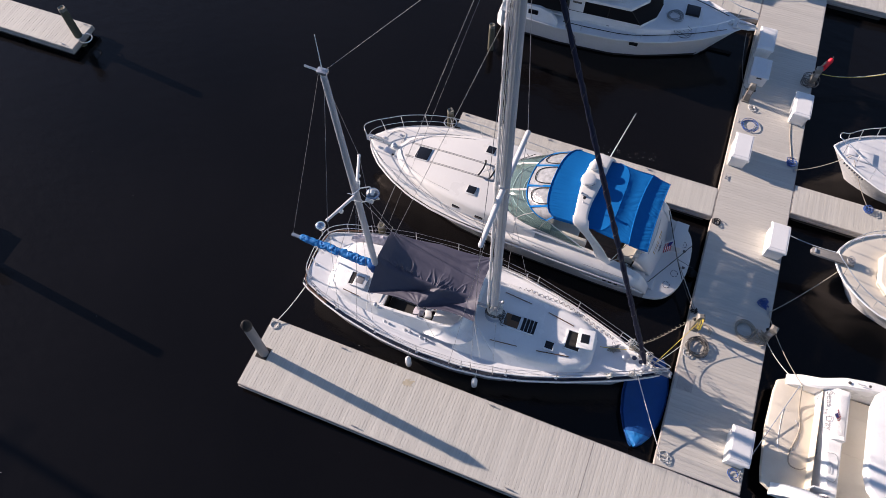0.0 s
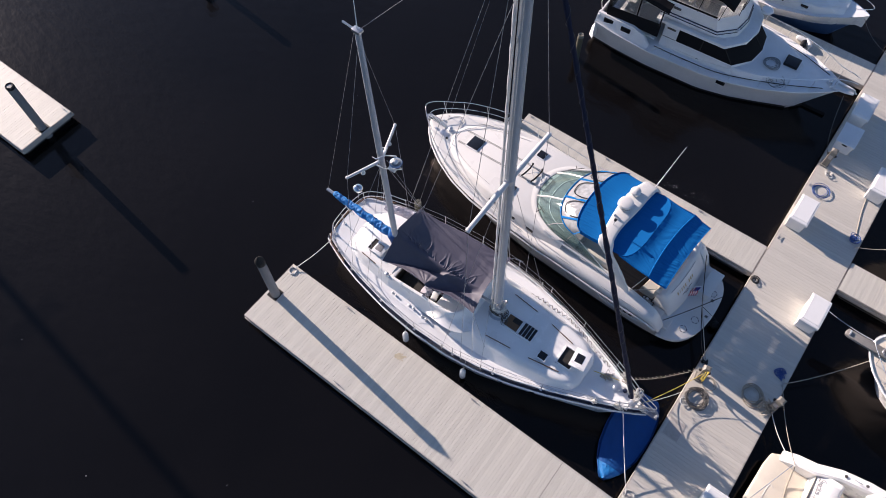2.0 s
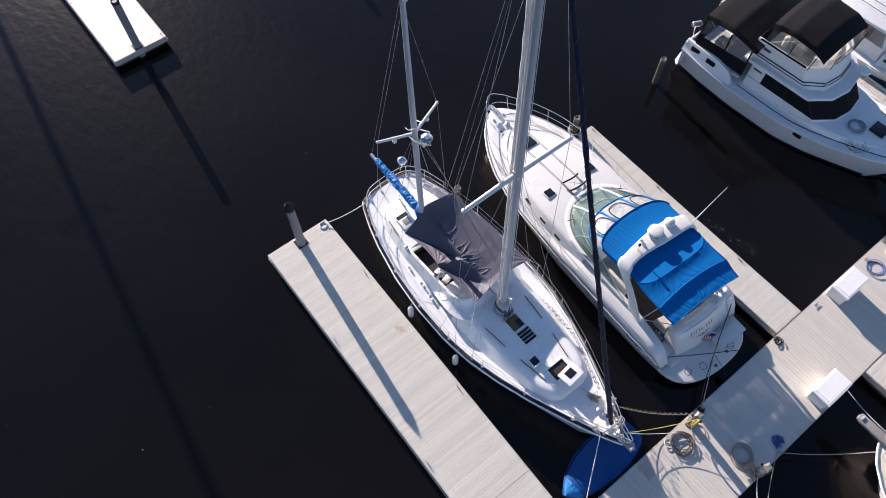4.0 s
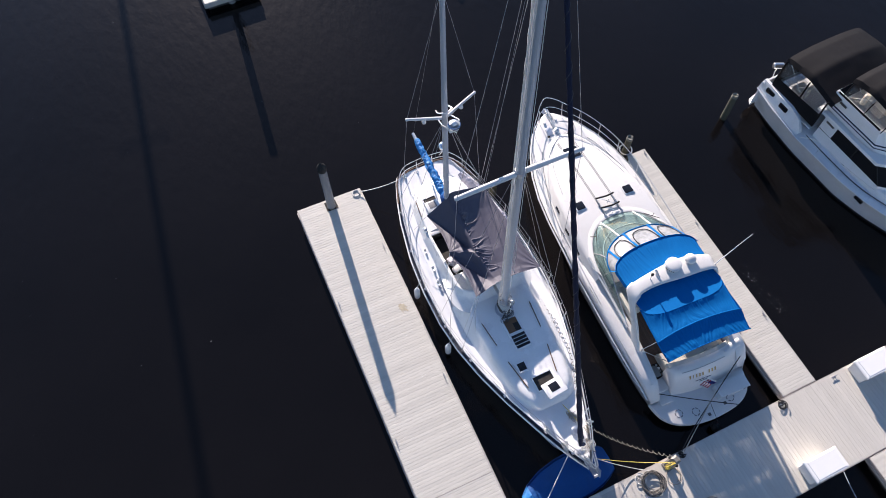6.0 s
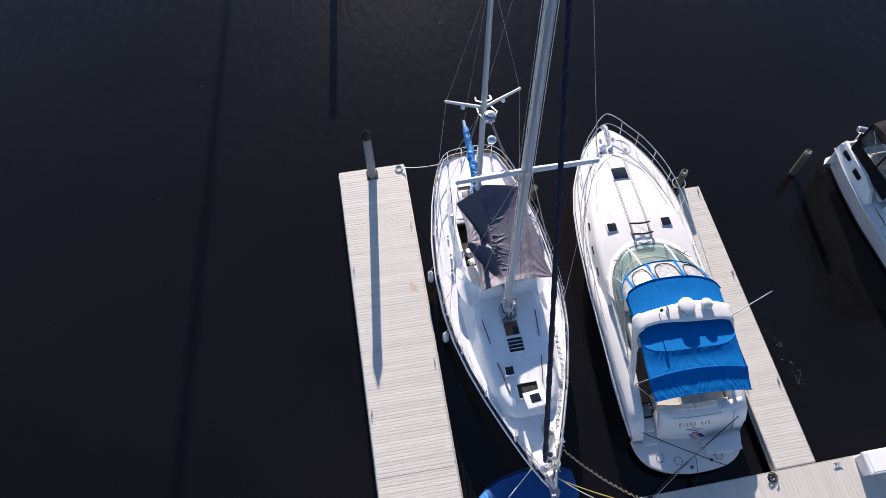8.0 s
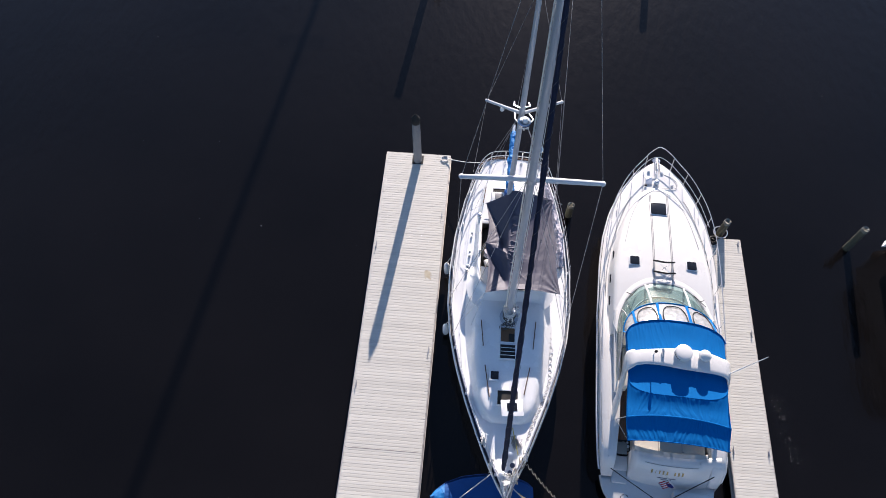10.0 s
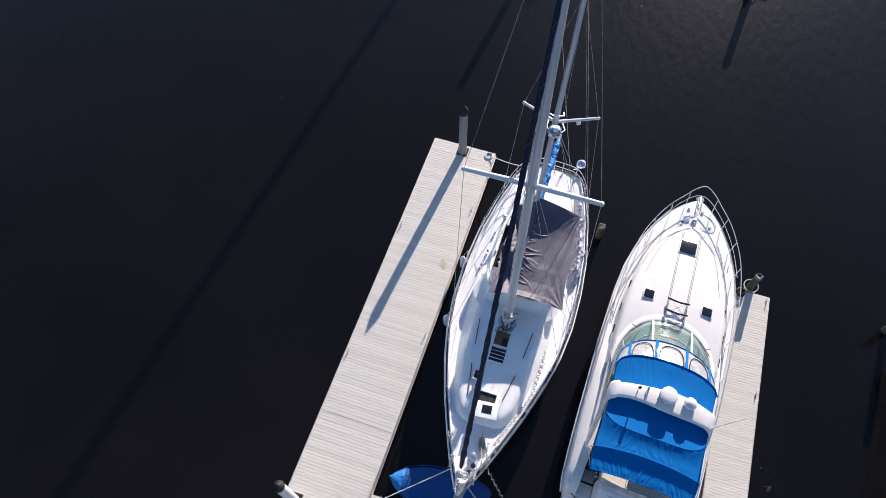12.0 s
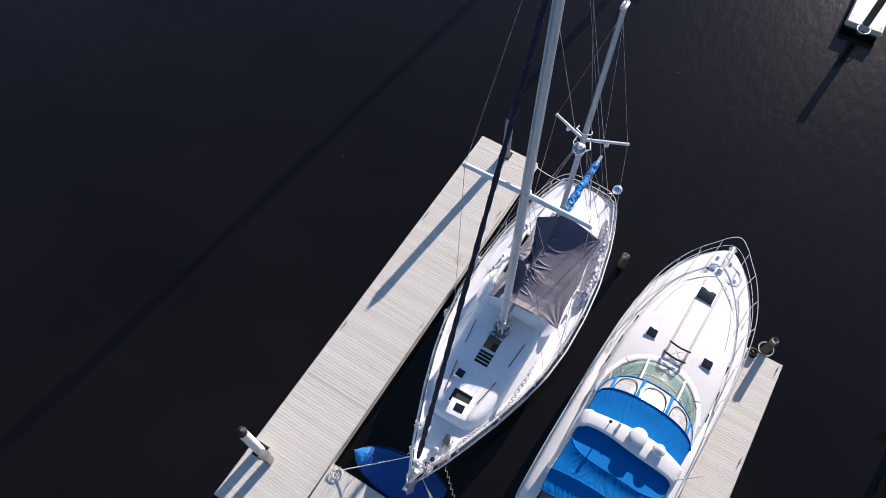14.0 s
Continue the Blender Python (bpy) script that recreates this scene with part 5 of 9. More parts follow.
# crumpled cloth stowed along the rail
cr = bm_new()
rows = []
for i in range(120):
    f = i / 119
    x = -11.6 + 3.4 * f
    yc = 2.32 + s_half(x) - 0.3
    row = []
    for j in range(13):
        a = j / 12 * math.pi
        r = (0.92 + 0.2 * max(0.0, 1 - 2.6 * abs(noise.noise(Vector((f * 17 + j * 0.8, j * 0.5, 17))))) ** 1.5) * 0.14 * (0.5 + 0.5 * math.sin(math.pi * min(1, f * 5, (1 - f) * 5) / 2)) * (1 + 0.25 * noise.noise(Vector((f * 5 + j * 0.1, j * 0.3, 1))) + 0.12 * abs(noise.noise(Vector((f * 9 - j * 0.15, j * 0.9, 7)))))
        row.append(Vector((x + 0.03 * noise.noise(Vector((f * 14, j * 0.4, 4))), yc + r * 1.2 * math.cos(a), s_sheer(x) + 0.0 + r * 1.7 * math.sin(a))))
    rows.append(row)
loft(cr, rows)
solo("folded_cloth", cr, M_GREYCLOTH, "crumpled silvery cover stowed along the sailboat's rail", "cloth", deg=60)


def fender(x, y, z, label="white cylindrical fender hanging on the hull"):
    t = thing("fender", label, "fender", pose(x, y, z), "fenders")
    part("body", lathe(bm_new(), (0, 0, 0), [(0.03, -0.30), (0.08, -0.28), (0.098, -0.22), (0.1, 0.0), (0.098, 0.24), (0.085, 0.30), (0.035, 0.38)], 16), M_GREYGEL, t)
    part("eye", lathe(bm_new(), (0, 0, 0.37), [(0.035, 0), (0.035, 0.05), (0.02, 0.07)], 10), M_GREYGEL, t)
    part("lanyard", tube(bm_new(), [(0, 0, 0.42), (0, 0.1, 0.75), (0, 0.17, 0.95)], 0.01, 5), M_WHITEROPE, t)
    return t


fender(-8.22, 0.17, 0.55)
fender(-5.98, 0.28, 0.5)

# blue covered dinghy afloat under the bow
D = thing("dinghy", "small dinghy afloat under a taut dark blue cover", "dinghy", pose(-0.72, 1.75, 0.0, 0, 0, 92))
DX = [-1.52, -1.42, -1.1, -0.6, 0, 0.5, 0.95, 1.3, 1.48]


def d_half(x):
    return interp(x, [(-1.56, 0.03), (-1.42, 0.2), (-1.1, 0.42), (-0.6, 0.6), (0, 0.68), (0.5, 0.68), (0.95, 0.62), (1.3, 0.5), (1.48, 0.38)])


dh = bm_new()
loft(dh, [[Vector((x, y * d_half(x), z)) for y, z in ((-1.0, 0.36), (-0.97, 0.15), (-0.8, -0.1), (0, -0.15), (0.8, -0.1), (0.97, 0.15), (1.0, 0.36))] for x in DX], caps=True)
part("hull", dh, M_COVER, D)
dc = bm_new()
xs = np.linspace(-1.55, 1.5, 34)
loft(dc, [[Vector((x, d_half(x) * 1.03 * k / 10, 0.34 + (0.09 * (1 - (k / 10) ** 2)) + 0.012 * noise.noise(Vector((x * 3, k * 0.7, 1))) - (0.07 if abs(k) == 10 else 0))) for k in range(-10, 11)] for x in map(float, xs)])
part("cover", dc, M_COVER, D, "dark blue fitted cover")
db = bm_new()
xs = np.linspace(-1.58, -1.15, 14)
loft(db, [[Vector((x, d_half(x) * 1.06 * k / 8, 0.355 + (0.09 * (1 - (k / 8) ** 2)) + 0.02 * noise.noise(Vector((x * 9, k * 1.3, 1))) - (0.07 if abs(k) == 8 else 0))) for k in range(-8, 9)] for x in map(float, xs)])
part("bow_patch", db, M_GREENBLUE, D, "paler blue bow of the cover")
part("gunwale_rope", tube(bm_new(), [(float(x), d_half(x) * 1.05, 0.3) for x in np.linspace(-1.5, 1.45, 24)], 0.012, 5), M_BLUEROPE, D)


# ---- express motor cruiser with blue canvas ----
CRUISER = thing("motor_cruiser", "white express motor cruiser with bright blue canvas canopy", "motorboat", pose(-1.4, 6.94, 0, 0, 0, 177.05))
C_TABLE = [(0.0, 1.66, 0.46, 1.5), (0.25, 1.78, 0.84, 1.58), (0.55, 1.86, 1.10, 1.63), (0.9, 1.89, 1.16, 1.66), (2.0, 1.93, 1.17, 1.7), (5.0, 1.97, 1.2, 1.72), (7.0, 1.93, 1.24, 1.55), (8.0, 1.84, 1.26, 1.3), (9.0, 1.63, 1.28, 0.98),
           (9.9, 1.27, 1.3, 0.62), (10.6, 0.85, 1.32, 0.3), (11.0, 0.48, 1.33, 0.1), (11.17, 0.25, 1.34, 0.03), (11.27, 0.04, 1.35, 0.0)]
C_XS = [0.0, 0.12, 0.25, 0.4] + [float(x) for x in np.linspace(0.55, 10.4, 34)] + [10.6, 10.8, 10.95, 11.08, 11.17, 11.23, 11.27]


def c_half(x):
    return interp(x, [(t[0], t[1]) for t in C_TABLE])


def c_sheer(x):
    return interp(x, [(t[0], t[2]) for t in C_TABLE])


C_ROWS = hull_rows(C_TABLE, C_XS)
part("hull", hull_mesh(C_ROWS), M_CGEL, CRUISER)
part("boot_stripe", side_strip(C_ROWS[2:], 0.0, 0.1, 0.006), M_BOOT, CRUISER)
part("pin_stripe", side_strip(C_ROWS[4:], 0.62, 0.64, 0.006), M_GREYGEL, CRUISER)
for s in (-1, 1):
    part("rub_rail", tube(bm_new(), [(x, s * (c_half(x) + 0.02), c_sheer(x) * 0.9) for x in C_XS[2:]], 0.032, 6, squash=1.4), M_GREYGEL, CRUISER)
    # long moulded recess with slots near the stern
    sc_ = bm_new()
    loop = []
    for a in np.linspace(0, 2 * math.pi, 25)[:-1]:
        x = 1.55 + 0.85 * math.copysign(abs(math.cos(a)) ** 0.6, math.cos(a))
        z = 0.86 + 0.10 * math.copysign(abs(math.sin(a)) ** 0.8, math.sin(a))
        loop.append((x, s * (c_half(x) - 0.02), z))
    tube(sc_, loop, 0.018, 5, closed=True)
    SCO = part("side_scoop", sc_, M_GREYGEL, CRUISER, "moulded scoop line on the topside")
    for x in (1.15, 1.35, 1.55):
        part("vent_slot", box(bm_new(), (x, s * (c_half(x) - 0.03), 0.86), (0.12, 0.05, 0.06), 0.015), M_DARKIN, SCO)
# deck: side decks and foredeck, left open over the cockpit
dk = bm_new()
rows = []
for x in C_XS:
    if x < 4.2:
        continue
    h = max(0.015, c_half(x) - 0.01)
    rows.append([Vector((x, h * k / 8, c_sheer(x) + 0.06 * (1 - (k / 8) ** 2) - (0.04 if abs(k) == 8 else 0))) for k in range(-8, 9)])
loft(dk, rows)
part("foredeck", dk, M_CDECK, CRUISER)
for s in (-1, 1):
    g = bm_new()
    rows = []
    for x in [0.1, 0.2, 0.35, 0.55, 0.8, 1.1, 1.5, 2.0, 2.6, 3.2, 3.8, 4.22, 4.7, 5.3, 5.9]:
        o = c_half(x) - 0.005
        i = interp(x, [(0.1, 1.40), (0.9, 1.36), (1.8, 1.3), (4.22, 1.3)])
        z = c_sheer(x)
        rise = interp(x, [(0.1, 0.12), (0.35, 0.20), (0.8, 0.22), (1.8, 0.30), (3.0, 0.36), (4.22, 0.3), (5.0, 0.16), (5.9, 0.03)])
        rows.append([Vector((x, s * o, z - 0.03)), Vector((x, s * (o - 0.012), z + rise * 0.25)), Vector((x, s * (o - 0.05), z + rise * 0.55)), Vector((x, s * (o - 0.12), z + rise * 0.8)),
                     Vector((x, s * (o * 0.5 + i * 0.5), z + rise * 0.95)), Vector((x, s * (i + 0.08), z + rise)), Vector((x, s * (i + 0.02), z + rise - 0.02)), Vector((x, s * i, z + rise - 0.1)), Vector((x, s * i, min(0.6, z)))])
    loft(g, rows, caps=True)
    SCM = part("side_coaming", g, M_CGEL, CRUISER, deg=50)
    part("coaming_seam", tube(bm_new(), [(x, s * (c_half(x) - 0.07), c_sheer(x) + 0.19) for x in np.linspace(0.9, 4.2, 14)], 0.009, 4), M_TRIM, SCM)
    for x in (0.62, 0.78):
        part("fuel_cap", lathe(bm_new(), (x, s * 1.62, 1.28 if x > 0.7 else 1.24), [(0.045, 0), (0.045, 0.02), (0.02, 0.03)], 10), M_TRIM, SCM)
# cabin trunk rising aft to the windscreen
TX = [10.10, 10.08, 10.03, 9.95, 9.82, 9.6, 9.3, 8.9, 8.4, 7.8, 7.2, 6.6, 6.0, 5.4, 4.8, 4.25]
TT = [(4.25, 1.58), (5.5, 1.58), (6.7, 1.54), (7.85, 1.36), (8.9, 1.06), (9.5, 0.83), (9.8, 0.65), (9.95, 0.5), (10.05, 0.34), (10.10, 0.2)]
TZ = [(4.25, 1.76), (6.0, 1.80), (7.0, 1.76), (8.2, 1.64), (9.2, 1.5), (9.8, 1.43), (10.10, 1.385)]
part("cabin_trunk", rounded_house(TX, lambda x: interp(x, TT), lambda x: interp(x, TT) + 0.14, lambda x: interp(x, TZ), lambda x: c_sheer(x) - 0.02, 0.07, 0.13), M_CGEL, CRUISER, deg=70)


def trunk_z(x, y):
    return interp(x, TZ) + 0.07 * (1 - min(1, (y / interp(x, TT)) ** 2))


def flush_hatch(x, y, sx, sy, name="deck_hatch"):
    z = trunk_z(x, y)
    sl = math.degrees(math.atan2(trunk_z(x + 0.2, y) - trunk_z(x - 0.2, y), 0.4))
    h = part(name, box(bm_new(), (0, 0, 0), (sx + 0.07, sy + 0.07, 0.035), 0.03), M_GREYGEL, CRUISER, m=pose(x, y, z + 0.008, 0, -sl, 0))
    part("hatch_pane", box(bm_new(), (0, 0, 0.02), (sx, sy, 0.02), 0.02), M_DARKPANE, h, "smoked acrylic pane")
    for k in (-1, 1):
        part("hatch_hinge", box(bm_new(), (sx * 0.46, k * sy * 0.25, 0.035), (0.03, 0.06, 0.014), 0.004), M_BLACK, h)
    return h


flush_hatch(9.12, 0.05, 0.5, 0.52)
flush_hatch(6.87, 0.93, 0.3, 0.3)
flush_hatch(6.87, -0.92, 0.3, 0.3)
for y in (0.3, -0.29):
    for d in (0.0, 0.045):
        gr = bm_new()
        tube(gr, [(x, y + d - 0.02, trunk_z(x, y) + 0.008) for x in np.linspace(6.1, 9.75, 20)], 0.010, 5)
        part("sunpad_track", gr, M_TRIM, CRUISER)
BKR = part("backrest_frame", tube(bm_new(), [(6.95, 0.29, trunk_z(6.95, 0.29) + 0.03), (6.1, 0.29, trunk_z(6.1, 0.29) + 0.03)], 0.014, 6), M_STEEL, CRUISER, "raised folding backrest frame for the sun pad")
part("frame_side", tube(bm_new(), [(6.95, -0.28, trunk_z(6.95, 0.29) + 0.03), (6.1, -0.28, trunk_z(6.1, 0.29) + 0.03)], 0.014, 6), M_STEEL, BKR)
for x in (6.86, 6.45):
    zt = trunk_z(x, 0.2)
    part("padded_bar", tube(bm_new(), smooth_line([(x + 0.02, 0.34, zt + 0.1), (x - 0.04, 0.26, zt + 0.2), (x - 0.06, 0.0, zt + 0.19), (x - 0.04, -0.25, zt + 0.2), (x + 0.02, -0.33, zt + 0.1)], 4), 0.03, 8), M_BLACK, BKR, "black padded bar")
    for s in (-1, 1):
        part("frame_leg", tube(bm_new(), [(x + 0.05, s * 0.28, zt + 0.02), (x - 0.04, s * 0.26, zt + 0.2)], 0.012, 5), M_STEEL, BKR)
for p, q in (((6.86, 0.25), (6.42, -0.25)), ((6.86, -0.25), (6.42, 0.25)), ((6.42, 0.2), (6.15, -0.1)), ((6.42, -0.2), (6.15, 0.1))):
    part("cross_brace", tube(bm_new(), [(p[0], p[1], trunk_z(*p) + 0.12), (q[0], q[1], trunk_z(*q) + 0.06)], 0.011, 5), M_STEEL, BKR)
# deck groove round the trunk
for s in (-1, 1):
    part("waterway", tube(bm_new(), [(x, s * (interp(x, TT) + 0.2), c_sheer(x) + 0.045) for x in np.linspace(5.0, 9.7, 18)], 0.009, 4), M_TRIM, CRUISER)
part("trunk_line", tube(bm_new(), smooth_line([(7.6, 1.22, trunk_z(7.6, 1.2)), (8.7, 0.98, trunk_z(8.7, 0.95)), (9.5, 0.66, trunk_z(9.5, 0.6)), (9.86, 0.3, trunk_z(9.86, 0.3)), (9.93, 0.0, trunk_z(9.93, 0)), (9.86, -0.3, trunk_z(9.86, 0.3)),
                                               (9.5, -0.66, trunk_z(9.5, 0.6)), (8.7, -0.98, trunk_z(8.7, 0.95)), (7.6, -1.22, trunk_z(7.6, 1.2))], 5), 0.006, 4), M_TRIM, CRUISER, "fine moulded line round the trunk")
# anchor locker, windlass, anchor
lk = bm_new()
tube(lk, smooth_line([(10.15, -0.18, 1.39), (10.2, -0.62, 1.375), (10.4, -0.7, 1.37), (10.62, -0.55, 1.37), (10.75, -0.2, 1.375)], 5), 0.009, 5)
part("anchor_locker_seam", lk, M_TRIM, CRUISER)
part("locker_latch", lathe(bm_new(), (10.32, -0.52, 1.375), [(0.05, 0), (0.05, 0.012), (0.02, 0.02)], 12), M_STEEL, CRUISER)
part("windlass_well", box(bm_new(), (10.42, 0.3, 1.385), (0.34, 0.22, 0.02), 0.01), M_STEEL, CRUISER, "polished plate that mirrors the sky")
wl = bm_new()
lathe(wl, (10.32, 0.04, 1.38), [(0.09, 0), (0.1, 0.05), (0.06, 0.08), (0.05, 0.12), (0.08, 0.14), (0.02, 0.17)], 14)
box(wl, (10.6, 0.03, 1.41), (0.5, 0.09, 0.05), 0.01)
part("windlass", wl, M_STEEL, CRUISER)
part("foot_switch", lathe(bm_new(), (10.2, 0.42, 1.39), [(0.045, 0), (0.045, 0.02), (0.02, 0.03)], 10), M_BLACK, CRUISER)
for y in (-0.16, 0.3):
    part("bow_light", box(bm_new(), (10.83, y, 1.4), (0.1, 0.09, 0.06), 0.02), M_GREYGEL, CRUISER)
an = bm_new()
tube(an, [(10.4, 0.03, 1.45), (11.15, 0.0, 1.47), (11.42, 0, 1.38)], 0.03, 6)
loft(an, [[(11.40, -0.15, 1.32), (11.50, 0, 1.38), (11.40, 0.15, 1.32)], [(11.08, -0.05, 1.32), (11.06, 0, 1.30), (11.08, 0.05, 1.32)]])
part("anchor", an, M_STEEL, CRUISER)
for s in (-1, 1):
    part("anchor_cheek", box(bm_new(), (11.1, s * 0.075, 1.41), (0.5, 0.02, 0.09), 0.008), M_STEEL, CRUISER)
# bow rail
def crail(pts, r=0.015, name="bow_rail"):
    return part(name, tube(bm_new(), smooth_line(pts, 6), r, 6), M_STEEL, CRUISER)


rx = [3.4, 4.2, 5.5, 6.8, 8.0, 9.0, 9.8, 10.4, 10.9]


def rail_y(x):
    return c_half(x) - 0.05 + 0.10 * max(0, (x - 7.5) / 3.5)


def rail_z(x):
    return c_sheer(x) + interp(x, [(3.4, 0.36), (4.2, 0.42), (5.2, 0.46), (8, 0.54), (11, 0.62)])


port = [(x, rail_y(x), rail_z(x)) for x in rx]
tip = [(11.25, 0.34, 1.97), (11.5, 0.0, 1.96), (11.25, -0.34, 1.97)]
crail(port + tip + [(p[0], -p[1], p[2]) for p in port[::-1]])
port2 = [(x, c_half(x) - 0.04, c_sheer(x) + 0.3) for x in (8.6, 9.4, 10.1, 10.7)]
crail(port2 + [(11.15, 0.32, 1.64), (11.3, 0, 1.64), (11.15, -0.32, 1.64)] + [(p[0], -p[1], p[2]) for p in port2[::-1]], 0.011, "mid_rail")
for s in (-1, 1):
    for x in (5.1, 6.4, 7.7, 8.8, 9.7, 10.5, 11.05):
        part("rail_post", tube(bm_new(), [(x - 0.16, s * max(0.1, c_half(x - 0.16) - 0.12), c_sheer(x)), (x, s * rail_y(x), rail_z(x))], 0.012, 6), M_STEEL, CRUISER)
    for x in (9.2, 6.0):
        y = s * (c_half(x) - 0.14)
        part("deck_cleat", tube(bm_new(), [(x - 0.12, y, c_sheer(x) + 0.09), (x, y, c_sheer(x) + 0.07), (x + 0.12, y, c_sheer(x) + 0.09)], 0.015, 6), M_STEEL, CRUISER)
    part("deck_cleat", tube(bm_new(), [(0.5, s * 1.62, 1.29), (0.6, s * 1.62, 1.27), (0.72, s * 1.61, 1.34)], 0.015, 6), M_STEEL, CRUISER)
    for x in (7.2, 6.3, 5.5):
        part("side_port", box(bm_new(), (x, s * (interp(x, TT) + 0.085), 1.42), (0.3, 0.05, 0.12), 0.02), M_DARKPANE, CRUISER)


def arc(c, a, h, y):
    return c + a * math.sqrt(max(0.0, 1 - abs(y / h) ** 2.5))


YS = [1.5 * math.sin(radians(d)) for d in np.linspace(-90, 90, 31)]
wbase = [Vector((arc(4.2, 1.9, 1.5, y), y, 1.86 - 0.03 * abs(y))) for y in YS]
wtop = [Vector((arc(4.0, 1.07, 1.5, y), y * 0.96, 2.56 - 0.05 * abs(y))) for y in YS]
# moulded brow that swells up round the foot of the screen
bwm = bm_new()
rows = []
for y, p in zip(YS, wbase):
    f = abs(y) / 1.5
    q = Vector((arc(4.0, 2.5, 1.66, y * 1.08), y * 1.08, 0))
    out_z = trunk_z(min(q.x, 10), min(1.5, abs(q.y))) - 0.02
    d = Vector((q.x - p.x, q.y - p.y, 0))
    rows.append([Vector((p.x, p.y, 0)) + d * k + Vector((0, 0, out_z + (p.z + 0.03 - out_z) * h)) for k, h in ((-0.03, 0.9), (0.03, 1.0), (0.14, 1.0), (0.3, 0.86), (0.5, 0.56), (0.72, 0.24), (0.9, 0.06), (1.0, 0.0))])
loft(bwm, rows)
part("windscreen_brow", bwm, M_CGEL, CRUISER, "smooth white brow round the windscreen", deg=60)
cuts = [0, 4, 11, 19, 26, 30]
WIND = part("windscreen", tube(bm_new(), wbase, 0.03, 6), M_TRIM, CRUISER, "curved tinted windscreen")
part("top_frame", tube(bm_new(), wtop, 0.022, 6), M_STEEL, WIND)
for a, b in zip(cuts, cuts[1:]):
    g = bm_new()
    loft(g, [wbase[a:b + 1], [p.lerp(q, 0.5) + Vector((0.04, 0, 0.02)) for p, q in zip(wbase[a:b + 1], wtop[a:b + 1])], wtop[a:b + 1]])
    o = part("pane", g, M_GLASS, WIND, deg=60)
    o.visible_shadow = False
for k in cuts[1:-1]:
    mid_ = k in (11, 19)
    part("mullion", tube(bm_new(), [wbase[k], wbase[k].lerp(wtop[k], 0.5) + Vector((0.04, 0, 0.02)), wtop[k]], 0.034 if mid_ else 0.016, 6), M_CGEL if mid_ else M_TRIM, WIND)
for s in (-1, 1):
    e = wbase[0] if s < 0 else wbase[-1]
    t_ = wtop[0] if s < 0 else wtop[-1]
    g = bm_new()
    back = [Vector((2.5, s * 1.48, 1.58)), Vector((2.6, s * 1.47, 1.66))]
    loft(g, [[e, e.lerp(back[0], 0.5), back[0]], [t_, t_.lerp(back[1], 0.5), back[1]]])
    o = part("side_pane", g, M_GLASS, WIND)
    o.visible_shadow = False
    part("side_frame", tube(bm_new(), [t_, back[1], back[0], e], 0.02, 6), M_STEEL, WIND)
    part("side_sill", tube(bm_new(), smooth_line([(5.0, s * 1.56, 1.80), (4.2, s * 1.54, 1.72), (3.2, s * 1.52, 1.64), (2.4, s * 1.5, 1.58)], 5), 0.05, 8), M_CGEL, WIND)
    part("wiper", tube(bm_new(), [(5.75, s * 0.9, 1.93), (5.3, s * 1.2, 2.12)], 0.012, 5), M_BLACK, WIND)
    part("wiper_arm", tube(bm_new(), [(5.62, s * 1.22, 1.92), (5.5, s * 1.05, 2.04)], 0.014, 5), M_BLACK, WIND)
DASH = part("dashboard", prism(bm_new(), [(arc(4.15, 1.84, 1.5, y), y * 0.97) for y in YS[1:-1]] + [(3.8, 1.42), (3.8, -1.42)], 1.3, 1.87, 0.06, 0.04), M_DASH, CRUISER, "grey moulded dash under the windscreen")
part("helm_pod", prism(bm_new(), [(4.1, -0.15), (4.75, -0.2), (4.9, -0.5), (4.75, -0.85), (4.1, -0.9)], 1.86, 2.04, 0.08, 0.08), M_GREYGEL, DASH, "raised helm pod with a dark visor")
part("visor", box(bm_new(), (4.05, -0.52, 2.0), (0.16, 0.66, 0.1), 0.03), M_BLACK, DASH)
for r_ in (0.82, 0.62):
    part("dash_seam", tube(bm_new(), [(arc(4.1, 1.84 * r_, 1.5 * r_, y * r_), y * r_, 1.875) for y in YS[2:-2]], 0.012, 4), M_GREYGEL, DASH)
part("helm_seat", box(bm_new(), (3.2, -0.5, 1.2), (0.55, 0.9, 0.9), 0.1), M_SEAT, CRUISER)
part("helm_seat_back", box(bm_new(), (2.95, -0.5, 1.75), (0.14, 0.88, 0.5), 0.06), M_SEAT, CRUISER)
part("companion_seat", box(bm_new(), (3.5, 0.85, 1.1), (1.2, 0.62, 0.6), 0.1), M_SEAT, CRUISER)
part("companion_back", box(bm_new(), (3.3, 1.2, 1.5), (1.5, 0.14, 0.5), 0.06), M_SEAT, CRUISER)
whl = bm_new()
tube(whl, [Vector((3.75, -0.5 + 0.18 * math.cos(a), 1.65 + 0.18 * math.sin(a))) for a in np.linspace(0, 2 * math.pi, 17)[:-1]], 0.014, 6, closed=True)
part("steering_wheel", whl, M_BLACK, CRUISER)

